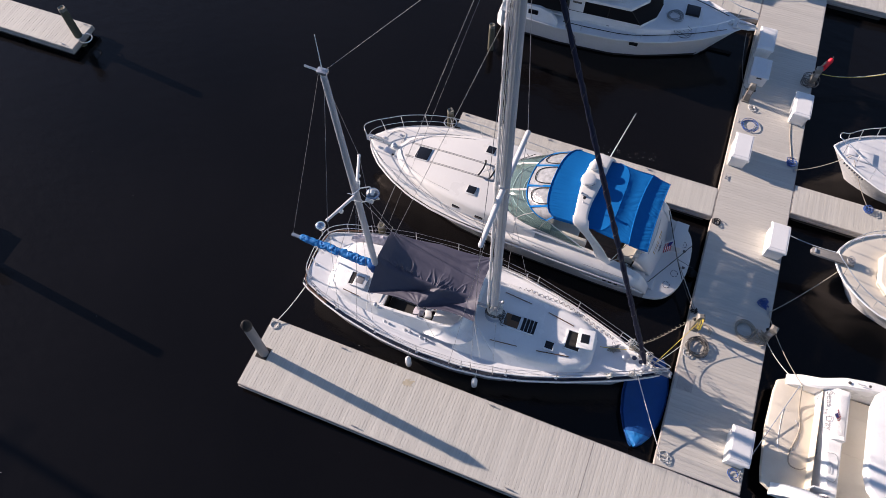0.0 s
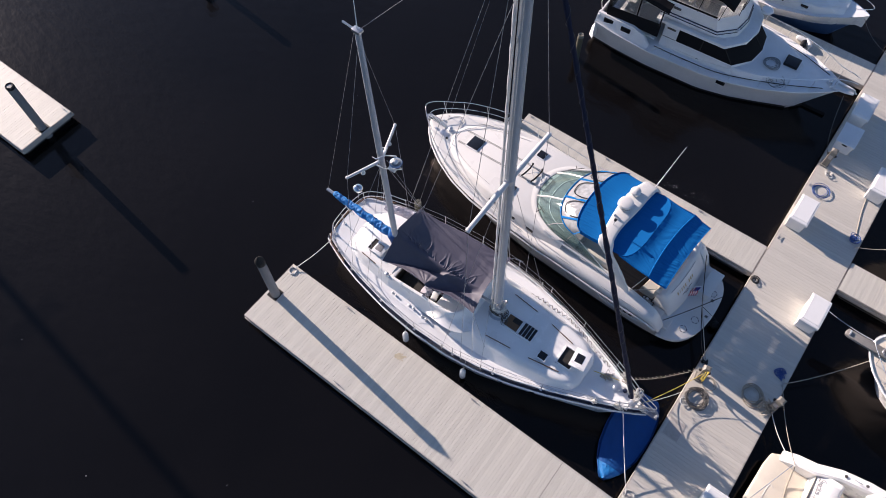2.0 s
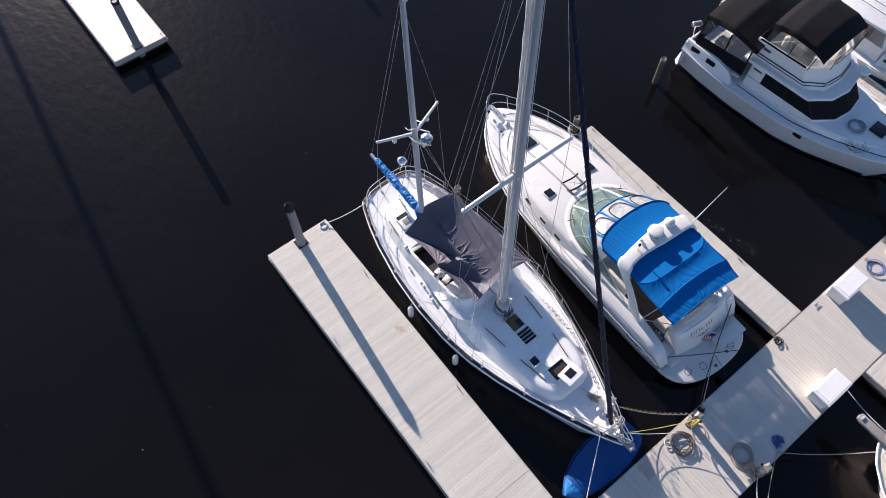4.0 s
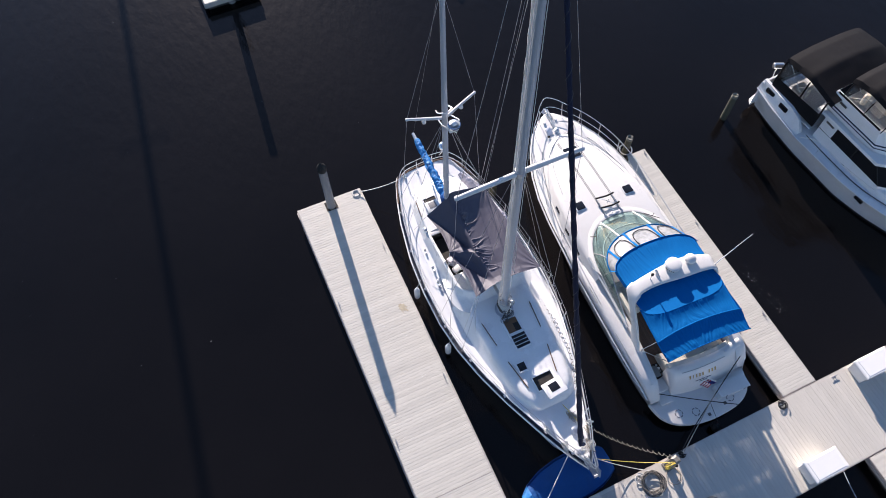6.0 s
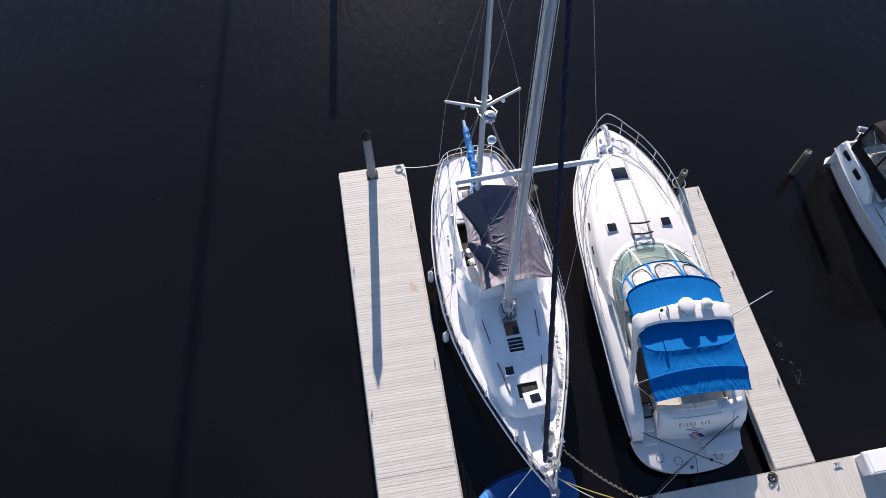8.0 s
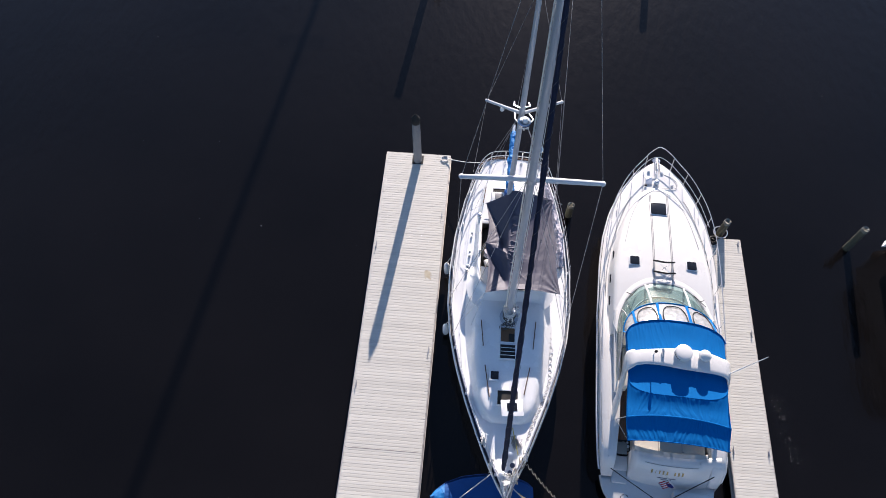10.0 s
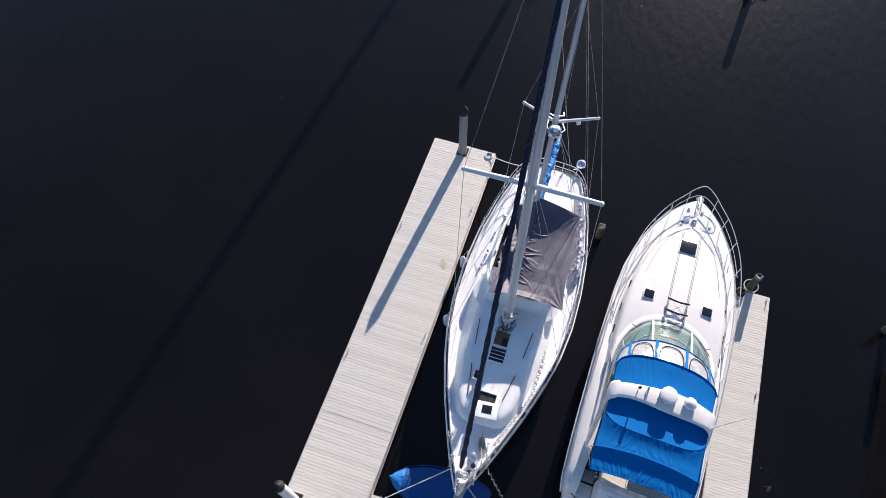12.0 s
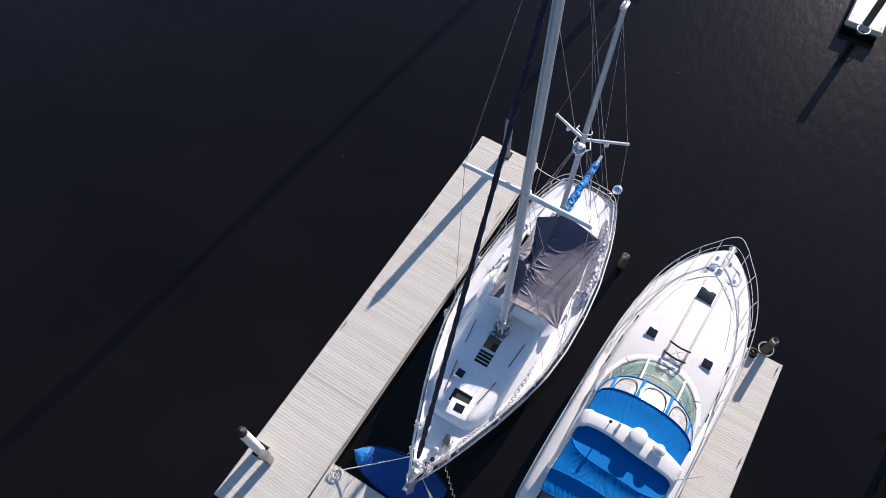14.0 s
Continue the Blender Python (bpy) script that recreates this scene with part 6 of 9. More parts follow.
# canvas: clear front panels, blue top, arch, aft bimini
cfront = [Vector((arc(3.8, 0.5, 1.5, y), y * 0.96, 2.98 - 0.12 * (y / 1.5) ** 2)) for y in YS]
ENC = part("front_enclosure", tube(bm_new(), [p + Vector((0, 0, 0.01)) for p in wtop], 0.028, 5), M_CANVAS, CRUISER, "blue-edged clear canvas front")
for k in (0, 6, 12, 18, 24, 30):
    part("canvas_strip", tube(bm_new(), [wtop[k] + Vector((0.01, 0, 0.02)), cfront[k] + Vector((0.01, 0, 0.02))], 0.045, 6, squash=0.3), M_CANVAS, ENC)
for a, b in ((0, 6), (6, 12), (12, 18), (18, 24), (24, 30)):
    g = bm_new()
    rows = []
    for j in range(9):
        f = j / 8
        rows.append([p.lerp(q, f) + Vector((0, 0, 0.03 * math.sin(f * math.pi) + 0.02 * noise.noise(Vector((i * 0.9, f * 3, a))))) for i, (p, q) in enumerate(zip(wtop[a:b + 1], cfront[a:b + 1]))])
    loft(g, rows)
    part("vinyl_window", g, M_VINYLWHITE, ENC, "hazy clear vinyl window", deg=60)
    if a == 0 or b == 30:
        continue
    z_ = bm_new()
    pts = []
    for j in range(21):
        th = math.pi * j / 20
        u0, f0 = 0.5 - 0.40 * math.copysign(abs(math.cos(th)) ** 0.7, math.cos(th)), 0.97 - 0.78 * math.sin(th) ** 0.7
        i0 = a + u0 * (b - a)
        i1 = min(int(i0), b - 1)
        p = wtop[i1].lerp(wtop[i1 + 1], i0 - i1)
        q = cfront[i1].lerp(cfront[i1 + 1], i0 - i1)
        pts.append(p.lerp(q, f0) + Vector((0.0, 0, 0.055)))
    tube(z_, pts, 0.016, 5)
    part("zipper", z_, M_BLACK, ENC)


def canopy(x_edge0, x_edge1, z0, z1, half0, half1, n=16, crown=0.14, sag=0.03, seed=0.0, amp=0.006, drop=0.05, shape=None):
    """Cloth stretched between two bows; edges given as functions of the side fraction. Fine folds run from bow to bow, deepest near the bows."""
    bm = bm_new()
    rows = []
    for i in range(n + 1):
        f = i / n
        row = []
        for k in range(-70, 71):
            s = k / 70
            x = x_edge0(s) * (1 - f) + x_edge1(s) * f
            h = half0 * (1 - f) + half1 * f
            z = z0 * (1 - f) + z1 * f + crown * (1 - abs(s) ** 2.6) - sag * math.sin(math.pi * f) * (0.75 + 0.25 * (1 - s * s))
            if shape:
                z = shape(x, f, s)
            lean_ = s * 10 + (f - 0.5) * 1.6 * math.sin(s * 4 + seed) + 0.8 * noise.noise(Vector((s * 3, f * 1.2, seed)))
            fold = max(0.0, 1 - 2.4 * abs(noise.noise(Vector((lean_ * 1.2, f * 0.8, seed + 6))))) ** 1.5 + 0.6 * max(0.0, 1 - 2.6 * abs(noise.noise(Vector((lean_ * 2.7, f * 1.2, seed + 9))))) ** 1.5
            ends = 0.22 + 0.78 * abs(2 * f - 1) ** 1.3
            z += amp * 2.0 * (fold - 0.35) * ends * min(1, f * 5, (1 - f) * 5)
            z += 0.008 * noise.noise(Vector((s * 2.5, f * 2, seed + 3)))
            if abs(k) == 70:
                z -= drop
            row.append(Vector((x, s * h, z)))
        rows.append(row)
    loft(bm, rows)
    return bm


TOPC = part("forward_canopy", canopy(lambda s: arc(3.8, 0.5, 1.0, s * 0.999), lambda s: 3.05 + 0.2 * (1 - s * s), 2.86, 2.92, 1.45, 1.42, n=22, crown=0.13, sag=0.02, amp=0.010, drop=0.12), M_CANVAS, CRUISER, "taut blue canvas over the helm", deg=60)
part("canopy_piping", tube(bm_new(), [Vector((arc(3.8, 0.5, 1.0, s * 0.999) + 0.005, s * 1.45, 2.87 + 0.13 * (1 - abs(s) ** 2.6))) for s in np.linspace(-1, 1, 33)], 0.016, 5), M_CANVAS, TOPC)
# radar arch: a broad moulded band, its aft edge scooped, on swept legs
ar = bm_new()
rows = []
for k in range(-40, 41):
    s = k / 40
    a = abs(s)
    sd = 1 if s > 0 else -1
    if a < 0.62:
        q = a / 0.62
        y, z = 1.26 * q * sd, 3.13 - 0.07 * q ** 3
        xc, w = 3.08 - 0.10 * q ** 3, 0.24 + 0.05 * math.cos((s / 0.62 + 0.35) * 2.6)
        th = radians(90 - 16 * q ** 3)
    elif a < 0.74:
        q = (a - 0.62) / 0.12
        an_ = q * radians(72)
        y, z = (1.26 + 0.20 * math.sin(an_) / math.sin(radians(72))) * sd, 3.06 - 0.24 * (1 - math.cos(an_))
        xc, w = 2.98 - 0.10 * q, 0.235 + 0.02 * q
        th = radians(74 - 60 * q)
    else:
        q = (a - 0.74) / 0.26
        y, z = (1.46 + 0.06 * q) * sd, 2.89 - 1.42 * q
        xc, w = 2.88 - 1.05 * q - 0.12 * math.sin(q * math.pi), 0.255 - 0.02 * q + 0.28 * max(0, q - 0.7) ** 1.3
        th = radians(14)
    n_ = Vector((0, math.cos(th) * sd, math.sin(th)))
    ax = Vector((1, 0, 0.0)) if a < 0.62 else Vector((1, 0, 0.35 * min(1, (a - 0.62) / 0.2))).normalized()
    p = Vector((xc, y, z))
    rows.append([p + ax * (w + 0.035) * math.copysign(abs(math.cos(t)) ** 0.5, math.cos(t)) + n_ * 0.058 * math.copysign(abs(math.sin(t)) ** 0.8, math.sin(t)) for t in np.linspace(0, 2 * math.pi, 17)[:-1]])
loft(ar, rows, caps=True, close=True)
ARCH = part("radar_arch", ar, M_CGEL, CRUISER, "white moulded radar arch on swept legs", deg=60)
rd = bm_new()
lathe(rd, (3.2, -0.08, 3.16), [(0.17, 0.0), (0.19, 0.03), (0.235, 0.06), (0.245, 0.08), (0.245, 0.19), (0.235, 0.225), (0.205, 0.24), (0.05, 0.246), (0.01, 0.247)], 32)
RD = part("radar_dome", rd, M_CGEL, ARCH)
part("dome_seam", tube(bm_new(), [Vector((3.2 + 0.247 * math.cos(a), -0.08 + 0.247 * math.sin(a), 3.245)) for a in np.linspace(0, 2 * math.pi, 33)[:-1]], 0.006, 4, closed=True), M_GREYGEL, RD)
rb = bm_new()
for k in range(5):
    a = radians(95 + 14 * k)
    box(rb, (3.2 + 0.247 * math.cos(a), -0.08 + 0.247 * math.sin(a), 3.3), (0.012, 0.035, 0.05), 0, math.degrees(a))
part("maker_mark", rb, M_INK, RD)
part("radar_plinth", box(bm_new(), (3.12, -0.08, 3.17), (0.5, 0.34, 0.06), 0.03), M_CGEL, ARCH)
part("satellite_dome", lathe(bm_new(), (3.2, -0.70, 3.14), [(0.08, 0.0), (0.13, 0.04), (0.17, 0.09), (0.18, 0.13), (0.16, 0.19), (0.09, 0.235), (0.01, 0.25)], 24), M_CGEL, ARCH)
HORN = part("horn", tube(bm_new(), [(3.02, 0.48, 3.22), (3.14, 0.48, 3.25), (3.26, 0.48, 3.25)], [0.02, 0.028, 0.05], 10), M_STEEL, ARCH)
part("horn_foot", tube(bm_new(), [(3.05, 0.48, 3.14), (3.05, 0.48, 3.24)], 0.03, 8), M_STEEL, HORN)
LGT = part("anchor_light", tube(bm_new(), [(3.1, 0.74, 3.14), (3.1, 0.74, 3.42)], 0.016, 6), M_STEEL, ARCH)
part("light_head", lathe(bm_new(), (3.1, 0.74, 3.4), [(0.035, 0), (0.045, 0.02), (0.045, 0.08), (0.02, 0.1)], 10), M_BLACK, LGT)
part("whip_antenna", tube(bm_new(), [(2.85, -1.44, 2.95), (2.55, -1.62, 5.25)], [0.02, 0.008], 6), M_GEL, ARCH)
def hem_x(s):
    return 2.86 + 0.1 * (1 - s * s) - 0.42 - 0.56 * max(0.0, 1 - abs(s) ** 3.2) ** 0.5


def bimini_z(x, f, s):
    """The flap climbs aft to its hem; behind the hem the cloth falls off steeply and climbs again to the bow."""
    hem, front, end = hem_x(s), 2.86 + 0.1 * (1 - s * s), 1.28 + 0.12 * (1 - s * s)
    if x >= hem:
        q = (front - x) / (front - hem)
        z = 2.845 + 0.08 * q - 0.03 * math.sin(math.pi * q)
    else:
        q = (hem - x) / (hem - end)
        z = 2.875 + 0.05 * (1 - q) ** 2 - 0.022 * math.sin(math.pi * q)
    return z + 0.13 * (1 - abs(s) ** 2.6)


def valance_z(x, f, s):
    return 2.765 + 0.11 * (1 - f) ** 2.2 + (0.13 - 0.03 * f) * (1 - abs(s) ** 2.6)


BIM = part("aft_bimini", canopy(lambda s: hem_x(s) + 0.05, lambda s: 1.28 + 0.12 * (1 - s * s), 0, 0, 1.41, 1.45, n=30, seed=2, amp=0.012, shape=lambda x, f, s: bimini_z(x, f, s) - (0.006 if x > hem_x(s) else 0.0)), M_CANVAS, CRUISER, "blue canvas bimini with loose pleats", deg=60)
part("bimini_valance", canopy(lambda s: 1.28 + 0.12 * (1 - s * s), lambda s: 0.66 + 0.06 * (1 - s * s), 0, 0, 1.46, 1.40, n=20, seed=5, amp=0.018, shape=valance_z), M_CANVAS, BIM, deg=60)
part("bow_sleeve", tube(bm_new(), [Vector((1.28 + 0.12 * (1 - s * s), s * 1.46, 2.875 + 0.13 * (1 - abs(s) ** 2.6))) for s in np.linspace(-0.98, 0.98, 33)], 0.022, 6), M_CANVAS, BIM)
fl = bm_new()
rows = []
for i in range(13):
    f = i / 12
    row = []
    for s in np.linspace(-1, 1, 81):
        s = float(s)
        x = 2.86 + 0.1 * (1 - s * s) + f * (hem_x(s) - 2.86 - 0.1 * (1 - s * s))
        crease = max(0.0, 1 - 2.5 * abs(noise.noise(Vector((s * 11 + f, f * 0.9, 8))))) ** 1.5 + 0.6 * max(0.0, 1 - 2.5 * abs(noise.noise(Vector((s * 23 - f, f * 1.2, 4))))) ** 1.5
        row.append(Vector((x, s * 1.41, bimini_z(x, f, s) + 0.004 + 0.012 * crease * (1 - 0.8 * f))))
    rows.append(row)
loft(fl, rows)
part("arch_flap", fl, M_CANVAS, BIM, "rounded flap of blue canvas", deg=60)
part("flap_hem", tube(bm_new(), rows[-1], 0.006, 5), M_CANVAS, BIM)
part("bimini_piping", tube(bm_new(), [Vector((0.66 + 0.06 * (1 - s * s), s * 1.405, 2.765 + 0.10 * (1 - abs(s) ** 2.6))) for s in np.linspace(-1, 1, 25)], 0.014, 5), M_CANVAS, BIM)
for x, z in ((0.69, 2.765), (1.32, 2.9)):
    for s in (-1, 1):
        part("bimini_bow", tube(bm_new(), [(x, s * 1.39, z - 0.05), (1.6, s * 1.44, 1.45)], 0.013, 6), M_STEEL, BIM)

# cockpit: teak strips, lounge, transom, platform
part("cockpit_floor", box(bm_new(), (2.5, 0, 0.66), (3.5, 2.58, 0.06)), M_BLACK, CRUISER)
TKS = part("teak_floor", box(bm_new(), (2.5, 0, 0.7), (3.48, 2.56, 0.012)), M_BLACK, CRUISER)
mesh = None
for k in range(40):
    y = -1.25 + 2.5 * (k + 0.5) / 40
    if mesh is None:
        o = part("teak_strip", box(bm_new(), (0, 0, 0), (3.46, 0.056, 0.014), 0.002), M_TEAKDECK, TKS, m=pose(2.5, y, 0.712))
        mesh = o.data
    else:
        o = new("teak_strip", mesh)
        o.parent = TKS
        o.location = (2.5, y, 0.712)


MAT = part("gate_mat", box(bm_new(), (0.98, 1.0, 0.727), (0.44, 0.5, 0.012), 0.004), M_DARKIN, CRUISER, "dark mat with a pattern of pebbles at the cockpit gate")
rm_ = random.Random(8)
for k in range(14):
    x, y = 0.82 + 0.105 * (k % 4) + rm_.uniform(-0.015, 0.015), 0.82 + 0.115 * (k // 4) + rm_.uniform(-0.015, 0.015)
    part("pebble", lathe(bm_new(), (x, y, 0.733), [(rm_.uniform(0.035, 0.05), 0.0), (0.03, 0.007), (0.004, 0.009)], 10), rm_.choice((M_GREYGEL, M_TEAKDECK, M_PED)), MAT)


def aft_x(y):
    """Plan of the transom's foot: bowed aft, swept forward towards the sides."""
    return -0.08 + 0.20 * (abs(y + 0.3) / 1.4) ** 2.2


def bench(x_in, x_out, z0, z1, y0, y1, round_):
    bm = bm_new()
    rows = []
    for k in range(25):
        y = y0 + (y1 - y0) * k / 24
        sh = 0.75 * aft_x(y)
        a, b = x_in + sh, x_out + sh
        rows.append([Vector((a, y, z0)), Vector((a, y, z1 - round_)), Vector((a - round_ * 0.4, y, z1)), Vector((b + round_ * 0.4, y, z1)), Vector((b, y, z1 - round_)), Vector((b, y, z0))])
    loft(bm, rows, caps=True, close=True)
    return bm


ST = part("aft_lounge", bench(1.36, 0.84, 0.68, 1.06, -1.28, 0.86, 0.06), M_LOUNGE, CRUISER, "cream vinyl lounge curving along the transom")
part("lounge_back", bench(0.90, 0.74, 1.0, 1.34, -1.28, 0.86, 0.05), M_LOUNGE, ST)
for y in (-0.6, 0.1):
    part("cushion_seam", tube(bm_new(), [(1.3, y, 1.065), (0.92, y, 1.065), (0.91, y, 1.3)], 0.008, 4), M_TRIM, ST)
part("lounge_side", box(bm_new(), (1.6, -1.16, 1.0), (0.7, 0.22, 0.55), 0.07), M_LOUNGE, ST)
part("galley_unit", box(bm_new(), (2.3, -1.0, 1.1), (0.9, 0.5, 0.85), 0.04), M_CGEL, CRUISER)
tb = bm_new()
rows = []
for k in range(33):
    y = -1.64 + 2.56 * k / 32
    q = aft_x(y)
    e = max(0.0, 1 - min(1, (0.92 - y) / 0.14)) ** 2 * 0.18
    up = 0.06 * max(0, (-y - 1.1) / 0.5)
    rows.append([Vector((0.80 + q * 0.5, y, 0.5)), Vector((0.80 + q * 0.5, y, 1.28 - e + up)), Vector((0.76 + q * 0.5, y, 1.335 - e + up)), Vector((0.66 + q * 0.6, y, 1.345 - e + up)), Vector((0.55 + q * 0.7, y, 1.30 - e + up)),
                 Vector((0.42 + q * 0.8, y, 1.16 - e)), Vector((0.26 + q * 0.9, y, 0.92 - e * 0.8)), Vector((0.12 + q, y, 0.68 - e * 0.4)), Vector((0.06 + q, y, 0.42))])
loft(tb, rows, caps=True)
TRAN = part("transom", tb, M_CGEL, CRUISER, "broad rounded transom", deg=50)
part("transom_seam", tube(bm_new(), [(0.50 + aft_x(y) * 0.75, y, 1.262) for y in np.linspace(-1.0, 0.55, 14)], 0.007, 4), M_TRIM, TRAN)
for y in (-1.05, 0.6):
    part("transom_light", lathe(bm_new(), (0.62 + aft_x(y) * 0.6, y, 1.35), [(0.03, 0), (0.03, 0.012), (0.01, 0.018)], 10), M_STEEL, TRAN)
for k, (x, z) in enumerate(((0.05, 0.56), (0.42, 0.68))):
    part("transom_step", box(bm_new(), (x + 0.1, 1.16, z - 0.1), (0.42, 0.46, 0.2), 0.025), M_CGEL, CRUISER, "moulded boarding step")
part("striped_towel", box(bm_new(), (0.95, 1.14, 0.735), (0.36, 0.36, 0.02), 0.008), M_DASH, CRUISER)
pl = bm_new()
po = [(0.14, 1.72), (-0.2, 1.66), (-0.5, 1.52), (-0.75, 1.25), (-0.92, 0.85), (-1.0, 0.4), (-1.03, 0.0), (-1.0, -0.5), (-0.93, -0.95), (-0.78, -1.3), (-0.52, -1.56), (-0.2, -1.66), (0.14, -1.72)]
po = [(float(np.interp(k / 36, np.linspace(0, 1, 13), [q[0] for q in po])), float(np.interp(k / 36, np.linspace(0, 1, 13), [q[1] for q in po]))) for k in range(37)]
for _ in range(3):
    po = [po[0]] + [((a[0] + 2 * b[0] + c[0]) / 4, (a[1] + 2 * b[1] + c[1]) / 4) for a, b, c in zip(po, po[1:], po[2:])] + [po[-1]]
prism(pl, po, 0.34, 0.47, 0.05, 0.05)
PLAT = part("swim_platform", pl, M_CGEL, CRUISER)
for x, y in ((-0.47, 0.98), (-0.62, 0.45), (-0.62, -0.8)):
    for k in range(6):
        a0 = k * math.pi / 3
        part("ring_mark", tube(bm_new(), [Vector((x + 0.12 * math.cos(a), y + 0.12 * math.sin(a), 0.474)) for a in np.linspace(a0, a0 + 0.75, 5)], 0.013, 4), M_INK, PLAT)
part("deck_drain", box(bm_new(), (-0.85, 0.1, 0.474), (0.1, 0.1, 0.01)), M_DARKHOSE, PLAT)
part("deck_drain", box(bm_new(), (-0.72, -0.55, 0.474), (0.1, 0.1, 0.01)), M_DARKHOSE, PLAT)
PLK = part("platform_locker", box(bm_new(), (-0.36, -0.92, 0.62), (0.42, 1.05, 0.32), 0.05), M_CGEL, PLAT)
part("locker_lid", box(bm_new(), (-0.36, -0.92, 0.79), (0.44, 1.07, 0.035), 0.015), M_CGEL, PLK)
for y in (-0.6, -1.25):
    part("lid_catch", box(bm_new(), (-0.585, y, 0.74), (0.02, 0.07, 0.06), 0.006), M_TRIM, PLK)
# gilt name as plain bars, with a flourish below
for k, w in enumerate((0.07, 0.02, 0.05, 0.06, 0.06, 0, 0.06, 0.07, 0.07)):
    if w:
        y = 0.30 - 0.112 * k
        q = aft_x(y)
        part("name_bar", box(bm_new(), (0, 0, 0), (0.13, w * 0.75, 0.008), 0.002), M_GOLD, TRAN, m=pose(0.345 + q * 0.85, y, 1.055, 0, -56.0, 0))
nm = bm_new()
for w, f in ((0.55, 0.0), (0.3, 0.05)):
    tube(nm, [(0.235 - f * 0.65 + aft_x(y) * 0.92, y, 0.885 - f + 0.012) for y in np.linspace(-0.15 - w / 2, -0.15 + w / 2, 8)], 0.008, 4)
part("name_flourish", nm, M_INK, TRAN)


def flag(name, label, m, W=0.5, H=0.3, staff=0.75):
    t = thing(name, label, "flag", m, "stern flags")
    part("staff", tube(bm_new(), [(0, 0, 0), (0, 0, staff)], 0.012, 6), M_STEEL, t)
    def P(u, v):
        return Vector((0.02 + W * u * 0.8, 0.05 * math.sin(u * 9) * u + 0.02, staff - 0.03 - H * v - 0.16 * u + 0.02 * math.sin(u * 13)))
    for k in range(7):
        b = bm_new()
        loft(b, [[P(i / 12, k / 7), P(i / 12, (k + 1) / 7)] for i in range(13)])
        part("stripe", b, M_FLAGRED if k % 2 == 0 else M_FLAGWHITE, t)
    b = bm_new()
    loft(b, [[P(i / 12, 0) + Vector((0, 0.006, 0)), P(i / 12, 0.55) + Vector((0, 0.006, 0))] for i in range(6)])
    loft(b, [[P(i / 12, 0) - Vector((0, 0.006, 0)), P(i / 12, 0.55) - Vector((0, 0.006, 0))] for i in range(6)])
    part("canton", b, M_FLAGBLUE, t)
    return t


flag("flag", "small striped flag drooping on the cruiser's stern", pose(-1.68, 7.02, 0.95, -52, 10, -60), 0.34, 0.27, 0.6)


# ---- flybridge boat with black enclosures ----
FLY = thing("flybridge_boat", "white flybridge motor yacht with black canvas enclosures", "motorboat", pose(-10.35, 17.46, 0, 0, 0, 2.2))
F_TABLE = [(0.0, 1.98, 1.42, 1.5), (1.0, 2.08, 1.34, 1.62), (2.5, 2.12, 1.26, 1.7), (4.8, 2.0, 1.26, 1.62), (6.0, 1.83, 1.32, 1.35), (7.0, 1.58, 1.4, 0.98), (8.2, 1.08, 1.5, 0.5), (9.0, 0.6, 1.57, 0.18), (9.5, 0.22, 1.62, 0.03), (9.66, 0.03, 1.64, 0.0)]
F_XS = [float(x) for x in np.linspace(0, 9.0, 32)] + [9.2, 9.35, 9.5, 9.6, 9.66]


def f_half(x):
    return interp(x, [(t[0], t[1]) for t in F_TABLE])


def f_sheer(x):
    return interp(x, [(t[0], t[2]) for t in F_TABLE])


